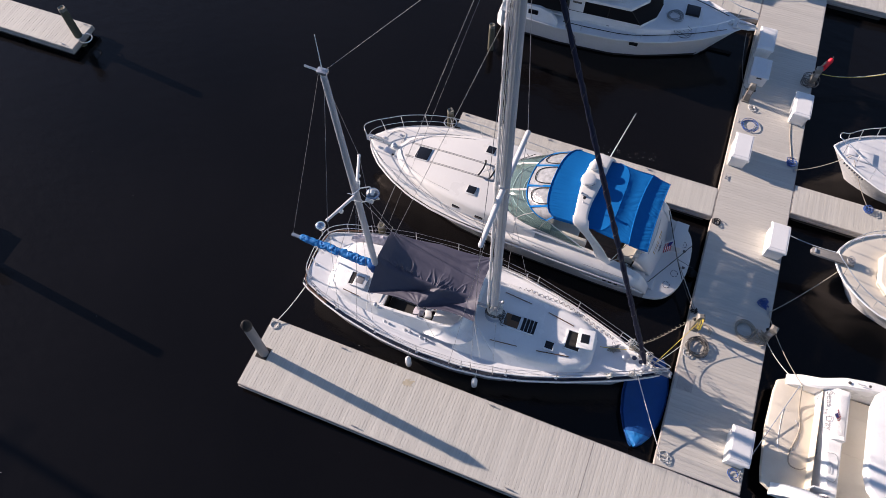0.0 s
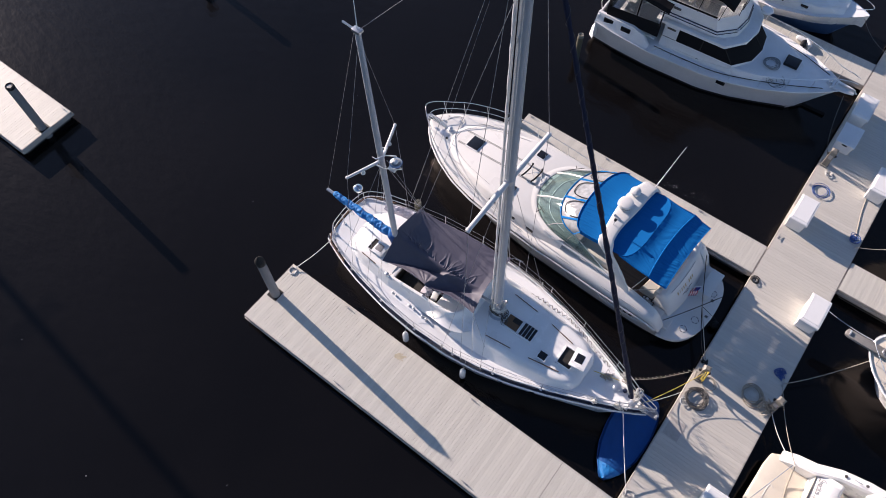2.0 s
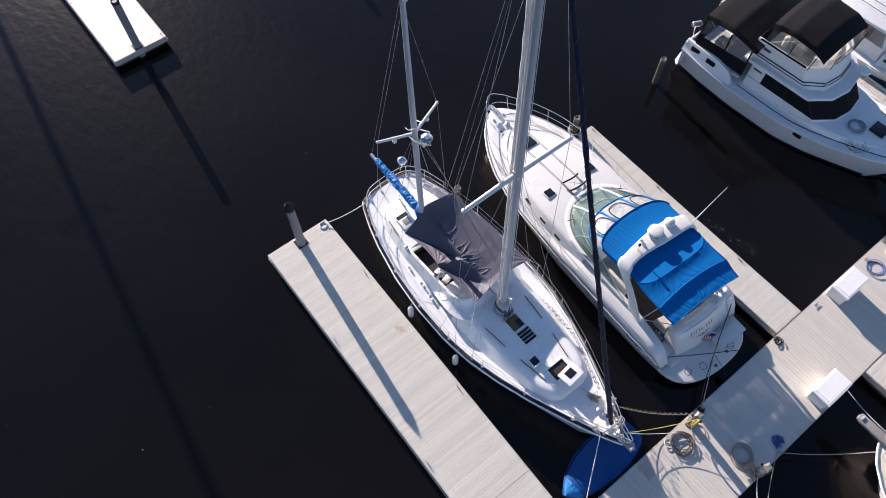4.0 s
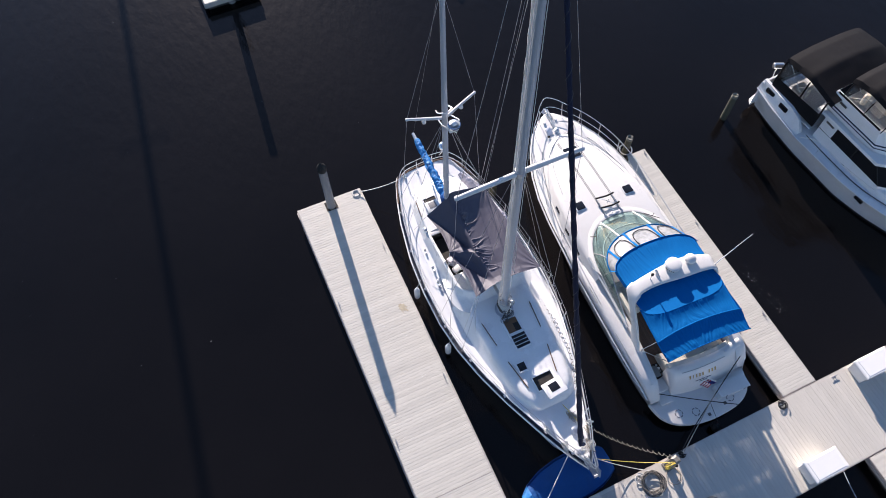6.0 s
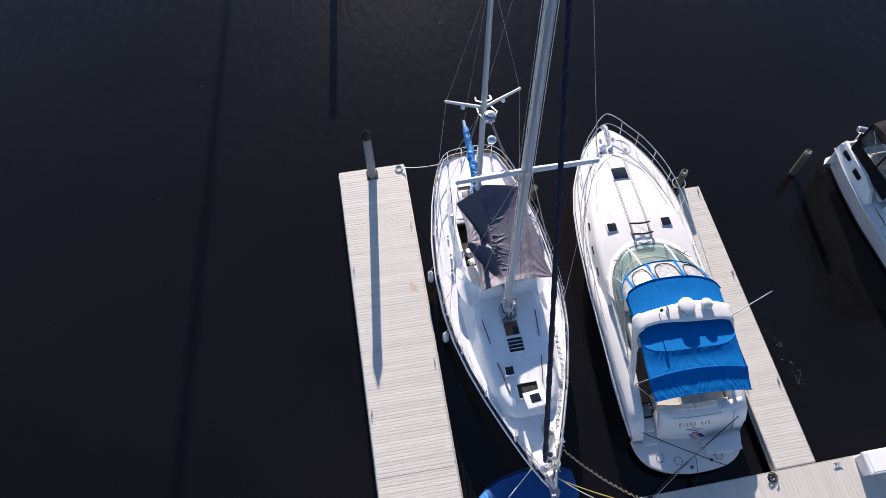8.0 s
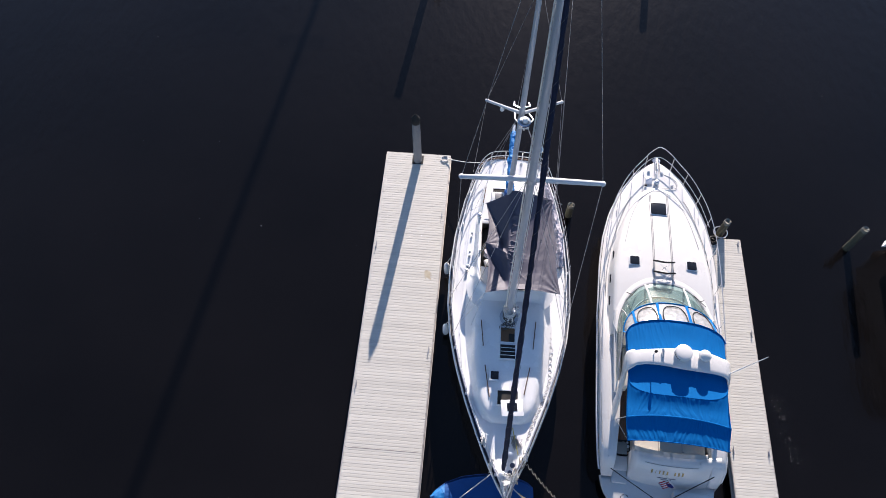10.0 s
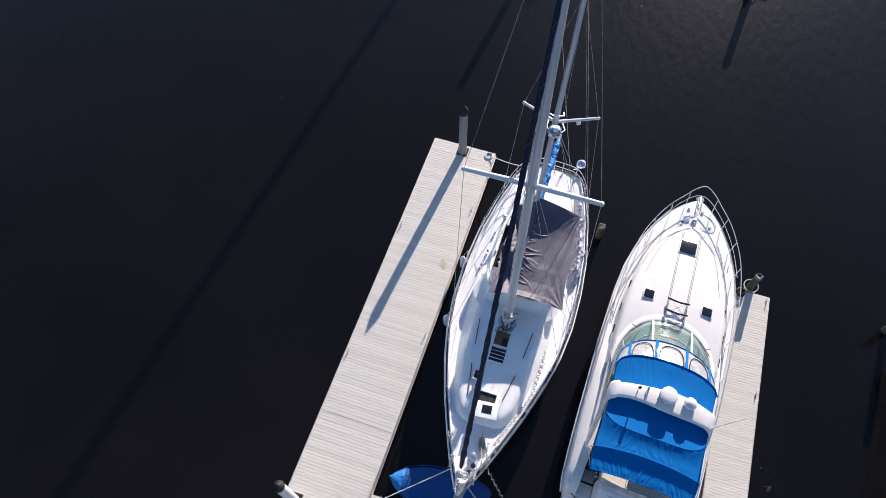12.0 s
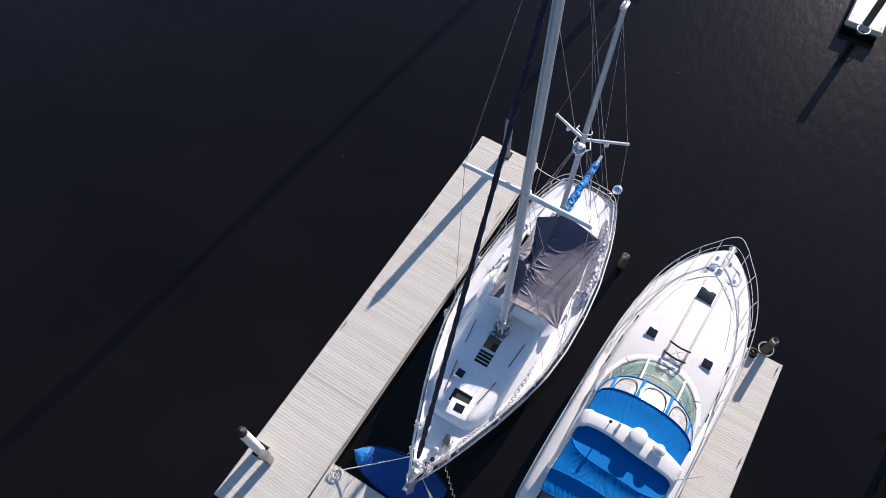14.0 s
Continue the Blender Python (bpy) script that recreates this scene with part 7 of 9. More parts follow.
F_ROWS = hull_rows(F_TABLE, F_XS, rake=1.5)
part("hull", hull_mesh(F_ROWS), M_GREYGEL, FLY)
part("boot_stripe", side_strip(F_ROWS, 0.0, 0.09, 0.006), M_BOOT, FLY)
part("foredeck", deck_mesh([x for x in F_XS if x > 1.9], lambda x: max(0.02, f_half(x) - 0.02), lambda x: f_sheer(x) - 0.06, 0.1), M_DECK, FLY)
for s in (-1, 1):
    part("rub_rail", tube(bm_new(), [(x, s * (f_half(x) + 0.01), f_sheer(x) - 0.03) for x in F_XS], 0.03, 6), M_GREYGEL, FLY)
    # raised quarter with two small windows
    q = bm_new()
    rows = []
    for x in (0.0, 0.3, 0.9, 1.6, 2.1, 2.4):
        z1 = interp(x, [(0, 1.75), (1.6, 1.85), (2.1, 1.7), (2.4, 1.3)])
        rows.append([Vector((x, s * (f_half(x) - 0.03), f_sheer(x) - 0.05)), Vector((x, s * (f_half(x) - 0.2), z1)), Vector((x, s * (f_half(x) - 0.32), z1)), Vector((x, s * (f_half(x) - 0.36), 1.2))])
    loft(q, rows, caps=True)
    QP = part("quarter_bulwark", q, M_GREYGEL, FLY)
    for x in (0.55, 1.35):
        part("quarter_window", box(bm_new(), (x, s * (f_half(x) - 0.13), 1.6), (0.42, 0.06, 0.22), 0.025), M_DARKPANE, QP)
    part("hull_port", box(bm_new(), (5.6, s * (f_half(5.6) - 0.06), 1.06), (0.36, 0.08, 0.14), 0.03), M_DARKPANE, FLY)
    # rails
    pts = [(x, s * (f_half(x) - 0.08), f_sheer(x) + interp(x, [(2.6, 0.05), (3.2, 0.5), (9.6, 0.62)])) for x in (2.6, 3.2, 4.4, 5.6, 6.8, 7.8, 8.6, 9.2)] + [(9.7, s * 0.22, 2.24), (9.98, s * 0.16, 2.2)]
    part("bow_rail", tube(bm_new(), smooth_line(pts, 5), 0.014, 6), M_STEEL, FLY)
    for x in (3.4, 4.6, 5.8, 6.9, 7.8, 8.6, 9.3):
        part("rail_post", tube(bm_new(), [(x, s * (f_half(x) - 0.1), f_sheer(x) - 0.03), (x, s * (f_half(x) - 0.08), f_sheer(x) + 0.52)], 0.012, 5), M_STEEL, FLY)
    part("deck_line", tube(bm_new(), smooth_line([(2.6, s * 1.75, 1.28), (4.0, s * 1.72, 1.27), (5.5, s * 1.6, 1.3), (7.5, s * 1.05, 1.48), (9.0, s * 0.4, 1.58)], 5), 0.016, 5), M_BLACKROPE, FLY)
part("swim_platform", prism(bm_new(), [(0.05, 1.95), (-0.16, 1.8), (-0.26, 1.4), (-0.28, 0), (-0.26, -1.4), (-0.16, -1.8), (0.05, -1.95)], 0.4, 0.5, 0.04, 0.04), M_GEL, FLY)
# pulpit plank and anchor
pp = bm_new()
prism(pp, [(9.2, 0.26), (9.8, 0.2), (10.08, 0.12), (10.08, -0.12), (9.8, -0.2), (9.2, -0.26)], 1.6, 1.67, 0.02, 0.02)
PUL = part("bow_pulpit", pp, M_GREYGEL, FLY)
part("anchor", tube(bm_new(), [(9.4, 0.0, 1.72), (10.02, 0.0, 1.72), (10.16, 0, 1.6)], 0.03, 6), M_WIRE, PUL)
part("windlass", lathe(bm_new(), (9.1, 0.0, 1.6), [(0.1, 0), (0.1, 0.08), (0.06, 0.1), (0.08, 0.16), (0.02, 0.18)], 12), M_STEEL, PUL)
# foredeck trunk with hatch
ft = bm_new()
TXF = [8.0, 7.9, 7.6, 7.2, 6.8, 6.4, 6.0, 5.6]
bmt = rounded_house(TXF, lambda x: interp(x, [(5.6, 1.45), (6.8, 1.2), (7.6, 0.75), (8.0, 0.35)]), lambda x: interp(x, [(5.6, 1.55), (6.8, 1.32), (7.6, 0.9), (8.0, 0.5)]),
                    lambda x: interp(x, [(5.6, 1.62), (7.0, 1.6), (7.8, 1.56), (8.0, 1.52)]), lambda x: f_sheer(x) - 0.08, 0.06, 0.06)
ft.free()
part("foredeck_trunk", bmt, M_GREYGEL, FLY, deg=60)
fh = part("deck_hatch", box(bm_new(), (7.55, 0.12, 1.67), (0.56, 0.6, 0.05), 0.02), M_BLACK, FLY)
part("hatch_pane", box(bm_new(), (7.55, 0.12, 1.7), (0.48, 0.52, 0.02), 0.015), M_DARKPANE, fh)
part("hose_coil", tube(bm_new(), coil_points((6.9, -0.42, 1.66), 0.27, 9, 0.05, 0.13, 3), 0.011, 5), M_TRIM, FLY, "coiled grey hose")
part("mooring_heap", tube(bm_new(), coil_points((7.3, -0.95, 1.5), 0.22, 5, 0.06, 0.6, 5), 0.008, 5), M_BLACKROPE, FLY)
# saloon with dark windows
def ring(bm, out0, z0, out1, z1):
    loft(bm, [[Vector((*p, z0)) for p in out0], [Vector((*p, z1)) for p in out1]], close=True)


s0 = [(2.7, 1.52), (5.75, 1.46), (6.35, 0.8), (6.5, 0.0), (6.35, -0.8), (5.75, -1.46), (2.7, -1.52)]
s1 = [(2.7, 1.5), (5.65, 1.44), (6.2, 0.78), (6.33, 0.0), (6.2, -0.78), (5.65, -1.44), (2.7, -1.5)]
s2 = [(2.75, 1.42), (5.05, 1.36), (5.55, 0.72), (5.66, 0.0), (5.55, -0.72), (5.05, -1.36), (2.75, -1.42)]
sal = bm_new()
ring(sal, s0, 1.2, s1, 1.72)
SAL = part("saloon_wall", sal, M_GREYGEL, FLY)
win = bm_new()
ring(win, s1, 1.72, s2, 2.4)
part("window_band", win, M_BLACKCANVAS, SAL, "saloon windows under black covers")
for p, q in ((s1[1], s2[1]), (s1[3], s2[3]), (s1[5], s2[5])):
    part("window_post", tube(bm_new(), [Vector((*p, 1.72)) * 1.0, Vector((*q, 2.4))], 0.02, 5), M_BLACK, SAL)
for s in (-1, 1):
    part("aft_panel", box(bm_new(), (3.0, s * 1.475, 2.06), (0.6, 0.06, 0.62), 0.01), M_GREYGEL, SAL)
    part("side_vent", box(bm_new(), (3.0, s * 1.51, 2.2), (0.36, 0.03, 0.08), 0.005), M_DARKHOSE, SAL)
    part("window_mullion", box(bm_new(), (4.3, s * 1.45, 2.06), (0.04, 0.06, 0.66), 0.005), M_BLACK, SAL)
rf = [(2.3, 1.62), (5.15, 1.55), (5.75, 0.84), (5.9, 0.0), (5.75, -0.84), (5.15, -1.55), (2.3, -1.62)]
ROOF = part("saloon_roof", prism(bm_new(), rf, 2.4, 2.52, 0.05, 0.05), M_GREYGEL, FLY)
fb0 = [(2.3, 1.40), (4.7, 1.34), (5.3, 0.78), (5.42, 0), (5.3, -0.78), (4.7, -1.34), (2.3, -1.40)]
fb1 = [(2.4, 1.36), (4.4, 1.30), (4.95, 0.72), (5.06, 0), (4.95, -0.72), (4.4, -1.30), (2.4, -1.36)]
fbm = bm_new()
ring(fbm, fb0, 2.52, fb1, 3.34)
ring(fbm, fb1, 3.34, [(p[0] * 0.98 + 0.05, p[1] * 0.94) for p in fb1], 3.36)
ring(fbm, [(p[0] * 0.98 + 0.05, p[1] * 0.94) for p in fb1], 3.36, [(p[0] * 0.98 + 0.05, p[1] * 0.94) for p in fb0], 2.56)
FBR = part("flybridge", fbm, M_GREYGEL, FLY)
part("flybridge_floor", prism(bm_new(), [(p[0] * 0.98 + 0.05, p[1] * 0.95) for p in fb0], 2.525, 2.56), M_GREYGEL, FBR)
for f_, z_, r_ in ((0.2, 2.684, 0.02), (0.34, 2.80, 0.03)):
    k1 = [(p[0] * (1 - f_) + q[0] * f_, (p[1] * (1 - f_) + q[1] * f_) * 1.01) for p, q in zip(fb0, fb1)]
    part("navy_stripe", tube(bm_new(), [Vector((p[0] + 0.012, p[1], z_)) for p in k1], r_, 4), M_NAVYGEL, FBR)
for s in (-1, 1):
    part("coaming_vent", box(bm_new(), (2.9, s * 1.385, 3.1), (0.3, 0.03, 0.09), 0.006), M_DARKHOSE, FBR)
    part("grab_rail", tube(bm_new(), smooth_line([(2.6, s * 1.5, 2.54), (2.7, s * 1.5, 2.62), (4.4, s * 1.46, 2.62), (4.9, s * 1.3, 2.62), (5.0, s * 1.24, 2.54)], 4), 0.014, 5), M_STEEL, FBR)
part("helm_seat", box(bm_new(), (3.5, 0.3, 3.0), (0.5, 1.0, 0.9), 0.08), M_SEAT, FBR)
part("helm_console", box(bm_new(), (4.45, 0.2, 2.85), (0.4, 1.2, 0.6), 0.06), M_GREYGEL, FBR)
part("fender_roll", lathe(bm_new(), (3.2, -0.9, 3.25), [(0.09, 0), (0.1, 0.03), (0.1, 0.4), (0.07, 0.45)], 12), M_CREAM, FBR)
part("spotlight", lathe(bm_new(), (5.2, -0.75, 2.58), [(0.05, 0), (0.05, 0.1), (0.09, 0.14), (0.09, 0.22), (0.02, 0.24)], 12), M_STEEL, ROOF)
part("radar_disc", lathe(bm_new(), (5.75, 0.95, 2.62), [(0.05, -0.1), (0.06, 0.0), (0.22, 0.04), (0.24, 0.1), (0.2, 0.15), (0.02, 0.18)], 22), M_GEL, ROOF)


def soft_top(x0, x1, half, z_edge, crown, bows):
    """Cloth over bent bows; bows lists (fraction, rise): it breaks over each bow and falls away on both sides."""
    bm = bm_new()
    rows = []
    n = 40
    for i in range(n + 1):
        f = i / n
        x = x0 + (x1 - x0) * f
        rise = interp(f, bows)
        row = []
        for k in range(-20, 21):
            s = k / 20
            fold = max(0.0, 1 - 2.5 * abs(noise.noise(Vector((s * 7 + f * 2, f * 1.5, x0))))) ** 1.5
            z = z_edge + rise * (1 - 0.35 * abs(s) ** 4) + crown * (1 - abs(s) ** 2.6) + 0.006 * fold + 0.006 * noise.noise(Vector((x * 3, s * 4, 1)))
            row.append(Vector((x, s * half, z - (0.12 if abs(k) == 20 else 0))))
        rows.append(row)
    loft(bm, rows)
    return bm


AFT = part("aft_soft_top", soft_top(0.35, 2.75, 1.72, 3.12, 0.2, [(0, 0.0), (0.12, 0.1), (0.46, 0.24), (0.5, 0.24), (0.9, 0.02), (1, -0.02)]), M_BLACKCANVAS, FLY, "black canvas over the aft deck", deg=40)
FTOP = part("flybridge_soft_top", soft_top(2.65, 4.88, 1.34, 4.12, 0.2, [(0, 0.0), (0.10, 0.12), (0.36, 0.26), (0.4, 0.26), (0.74, 0.2), (0.78, 0.18), (0.95, -0.06), (1, -0.16)]), M_BLACKCANVAS, FLY, "black canvas bimini over the flybridge", deg=40)


def panel(bm, a, b, c, d, n=6):
    a, b, c, d = map(Vector, (a, b, c, d))
    loft(bm, [[a.lerp(b, i / n).lerp(d.lerp(c, i / n), j / n) for i in range(n + 1)] for j in range(n + 1)])
    return bm


for s in (-1, 1):
    part("mesh_side", panel(bm_new(), (0.35, s * 1.75, 1.75), (2.6, s * 1.75, 1.75), (2.6, s * 1.73, 2.4), (0.35, s * 1.73, 2.2)), M_BLACKCANVAS, AFT)
    for x0, x1 in ((0.45, 1.5), (1.65, 2.45)):
        o = part("vinyl_window", panel(bm_new(), (x0, s * 1.735, 2.36), (x1, s * 1.735, 2.36), (x1, s * 1.72, 3.04), (x0, s * 1.72, 3.04)), M_VINYL, AFT)
        o.visible_shadow = False
    for x in (0.4, 1.57, 2.55):
        part("canvas_post", tube(bm_new(), [(x, s * 1.74, 2.3), (x, s * 1.72, 3.08)], 0.06, 6, squash=0.4), M_BLACKCANVAS, AFT)
    part("frame_bow", tube(bm_new(), [(0.6, s * 1.7, 1.9), (1.9, s * 1.68, 3.15)], 0.014, 5), M_STEEL, AFT)
    part("frame_brace", tube(bm_new(), [(0.6, s * 1.7, 3.05), (1.45, s * 1.69, 2.4)], 0.012, 5), M_STEEL, AFT)
    part("canvas_skirt", panel(bm_new(), (2.5, s * 1.39, 3.34), (4.42, s * 1.33, 3.34), (4.42, s * 1.34, 3.44), (2.5, s * 1.40, 3.44)), M_BLACKCANVAS, FTOP)
    for x0, x1 in ((2.75, 3.6), (3.68, 4.45)):
        o = part("vinyl_window", panel(bm_new(), (x0, s * 1.375, 3.43), (x1, s * 1.335, 3.43), (x1 + 0.12, s * 1.41, 4.02), (x0, s * 1.41, 4.02)), M_VINYL, FTOP)
        o.visible_shadow = False
    for x in (2.7, 3.64, 4.5):
        part("canvas_post", tube(bm_new(), [(x, s * 1.37, 3.36), (x + 0.08, s * 1.41, 4.1)], 0.04, 6, squash=0.4), M_BLACKCANVAS, FTOP)
    part("frame_bow", tube(bm_new(), [(2.8, s * 1.34, 3.4), (3.6, s * 1.38, 4.08)], 0.012, 5), M_STEEL, FTOP)
    part("frame_brace", tube(bm_new(), [(3.9, s * 1.3, 3.4), (3.0, s * 1.38, 4.08)], 0.012, 5), M_STEEL, FTOP)
    o = part("corner_vinyl", panel(bm_new(), (4.5, s * 1.3, 3.38), (5.0, s * 0.72, 3.38), (5.02, s * 0.95, 4.0), (4.6, s * 1.4, 4.02)), M_VINYL, FTOP)
    o.visible_shadow = False
o = part("front_vinyl", panel(bm_new(), (5.02, -0.72, 3.38), (5.02, 0.72, 3.38), (5.04, 0.95, 4.0), (5.04, -0.95, 4.0)), M_VINYL, FTOP)
o.visible_shadow = False
for y in (-0.72, 0.72):
    part("canvas_post", tube(bm_new(), [(5.03, y, 3.36), (5.05, y * 1.3, 4.08)], 0.035, 6, squash=0.4), M_BLACKCANVAS, FTOP)
    part("zipper", tube(bm_new(), smooth_line([(5.05, y * 0.8, 3.95), (5.05, y * 0.8, 3.6), (5.045, y * 0.6, 3.46), (5.045, 0, 3.45)], 4), 0.012, 4), M_BLACK, FTOP)
part("aft_curtain", panel(bm_new(), (0.3, -1.7, 1.75), (0.3, 1.7, 1.75), (0.35, 1.7, 3.12), (0.35, -1.7, 3.12)), M_BLACKCANVAS, AFT)
part("aft_deck", box(bm_new(), (1.4, 0, 1.5), (2.2, 3.3, 0.06)), M_GREYGEL, FLY)
part("deck_chair", box(bm_new(), (1.1, -1.0, 1.75), (0.5, 0.5, 0.45), 0.06), M_BOXWHITE, FLY)
part("transom_panel", box(bm_new(), (0.06, 0, 1.1), (0.1, 3.8, 1.2), 0.03), M_GREYGEL, FLY)
om = bm_new()
lathe(om, (-0.15, 1.3, 1.9), [(0.09, 0), (0.11, 0.05), (0.11, 0.4), (0.06, 0.46)], 14, Matrix.Rotation(radians(70), 4, "X"))
part("stern_fender", om, M_CREAM, FLY)

# ---- workboat with blue hull behind the next finger ----
LOB = thing("cabin_boat", "white cabin workboat with slate-blue hull", "motorboat", pose(-9.2, 22.3, 0, 0, 0, 1.0))
L_TABLE = [(0, 1.3, 0.95, 1.1), (2, 1.42, 0.95, 1.2), (4.5, 1.38, 1.05, 1.0), (6.0, 1.1, 1.18, 0.6), (7.0, 0.65, 1.3, 0.25), (7.7, 0.2, 1.4, 0.03), (7.9, 0.03, 1.43, 0)]
L_XS = [float(x) for x in np.linspace(0, 7.4, 24)] + [7.6, 7.75, 7.85, 7.9]
L_ROWS = hull_rows(L_TABLE, L_XS)


def l_half(x):
    return interp(x, [(t[0], t[1]) for t in L_TABLE])


def l_sheer(x):
    return interp(x, [(t[0], t[2]) for t in L_TABLE])


part("hull", hull_mesh(L_ROWS), M_BLUEGEL, LOB)
part("white_topside", side_strip(L_ROWS, 0.55, 1.0, 0.006), M_GEL, LOB)
part("deck", deck_mesh(L_XS, lambda x: max(0.02, l_half(x) - 0.02), lambda x: l_sheer(x) - 0.02, 0.06), M_DECK, LOB)
part("trunk", rounded_house([7.0, 6.9, 6.5, 6.0, 5.0, 4.2], lambda x: interp(x, [(4.2, 1.05), (6, 0.8), (7, 0.35)]), lambda x: interp(x, [(4.2, 1.15), (6, 0.9), (7, 0.45)]), lambda x: interp(x, [(4.2, 1.5), (6.5, 1.5), (7, 1.42)]), lambda x: l_sheer(x) - 0.03, 0.05, 0.08), M_GEL, LOB, deg=60)
lhh = part("deck_hatch", box(bm_new(), (5.25, -0.05, 1.57), (0.5, 0.5, 0.04), 0.015), M_BLACK, LOB)
part("hatch_pane", box(bm_new(), (5.25, -0.05, 1.59), (0.42, 0.42, 0.02), 0.01), M_DARKPANE, lhh)
for x in (4.5, 5.5):
    for s in (-1, 1):
        part("side_window", box(bm_new(), (x, s * (interp(x, [(4.2, 1.1), (6, 0.86)]) + 0.0), 1.33), (0.3, 0.06, 0.1), 0.015), M_DARKPANE, LOB)
wh0 = [(2.2, 1.0), (4.1, 1.0), (4.3, 0.5), (4.3, -0.5), (4.1, -1.0), (2.2, -1.0)]
wh1 = [(2.2, 0.95), (3.85, 0.92), (4.0, 0.45), (4.0, -0.45), (3.85, -0.92), (2.2, -0.95)]
wb = bm_new()
ring(wb, wh0, 1.0, wh0, 1.65)
WH = part("wheelhouse", wb, M_GEL, LOB)
wg = bm_new()
ring(wg, wh0, 1.65, wh1, 2.3)
o = part("wheelhouse_glass", wg, M_VINYL, WH)
for p, q in zip(wh0, wh1):
    part("window_post", tube(bm_new(), [Vector((*p, 1.65)), Vector((*q, 2.3))], 0.05, 6), M_GEL, WH)
part("wheelhouse_roof", prism(bm_new(), [(1.2, 1.1), (4.0, 1.05), (4.25, 0.5), (4.25, -0.5), (4.0, -1.05), (1.2, -1.1)], 2.3, 2.4, 0.06, 0.06), M_GEL, LOB)
for y in (-0.4, 0.0, 0.4):
    part("roof_rail", tube(bm_new(), [(1.5, y, 2.42), (1.6, y, 2.5), (3.4, y, 2.5), (3.5, y, 2.42)], 0.014, 5), M_DARKHOSE, LOB)
part("helm_bench", box(bm_new(), (2.9, -0.3, 1.3), (0.5, 0.9, 0.6), 0.05), M_TEAK, LOB)
part("bow_rail", tube(bm_new(), smooth_line([(4.6, -1.2, 1.2), (5.4, -1.1, 1.62), (7.0, -0.55, 1.75), (7.9, 0, 1.8), (7.0, 0.55, 1.75), (5.4, 1.1, 1.62), (4.6, 1.2, 1.2)], 5), 0.013, 5), M_STEEL, LOB)
part("cockpit_floor", box(bm_new(), (1.0, 0, 0.99), (1.9, 2.2, 0.03)), M_CREAM, LOB)

# ---- sloop moored out across the water, beyond the picture's edge: its mast's shadow lies on the water ----
OUT = thing("moored_sloop", "white sloop moored across the water with a tall bare mast", "sailboat", pose(-56.6, -3.3, 0))
O_TABLE = [(0, 0.9, 1.1, 0.7), (1.5, 1.3, 1.05, 1.05), (4.0, 1.6, 1.02, 1.35), (6.5, 1.35, 1.1, 1.0), (8.5, 0.7, 1.22, 0.4), (9.6, 0.12, 1.32, 0.03), (9.8, 0.03, 1.34, 0.0)]
O_XS = [float(x) for x in np.linspace(0, 9.4, 26)] + [9.6, 9.7, 9.8]
part("hull", hull_mesh(hull_rows(O_TABLE, O_XS)), M_GEL, OUT)
part("deck", deck_mesh(O_XS, lambda x: max(0.015, interp(x, [(q[0], q[1]) for q in O_TABLE]) - 0.03), lambda x: interp(x, [(q[0], q[2]) for q in O_TABLE]) - 0.02, 0.06), M_DECK, OUT)
part("cabin_trunk", rounded_house([7.6, 7.5, 7.0, 6.0, 5.0, 4.0, 3.4], lambda x: interp(x, [(3.4, 1.0), (6, 0.85), (7.6, 0.4)]), lambda x: interp(x, [(3.4, 1.12), (6, 0.98), (7.6, 0.52)]),
                                  lambda x: interp(x, [(3.4, 1.5), (7, 1.46), (7.6, 1.36)]), lambda x: 1.0, 0.05, 0.1), M_GEL, OUT, deg=60)
OM = part("mast", tube(bm_new(), [(6.6, 0, 1.45), (6.6, 0, 19.6)], [0.17, 0.13], 14, squash=1.3), M_SPAR, OUT)
part("spreader", tube(bm_new(), [(6.6, -1.0, 10.4), (6.6, 1.0, 10.4)], 0.035, 8), M_SPREADER, OM)
part("boom", tube(bm_new(), [(6.5, 0, 2.5), (2.6, 0, 2.55)], 0.06, 10), M_SPAR, OM)
part("sail_cover", tube(bm_new(), smooth_line([(6.45, 0, 2.72), (5, 0.02, 2.68), (3.5, -0.02, 2.66), (2.7, 0, 2.62)], 6), 0.14, 12), M_COVER, OM)

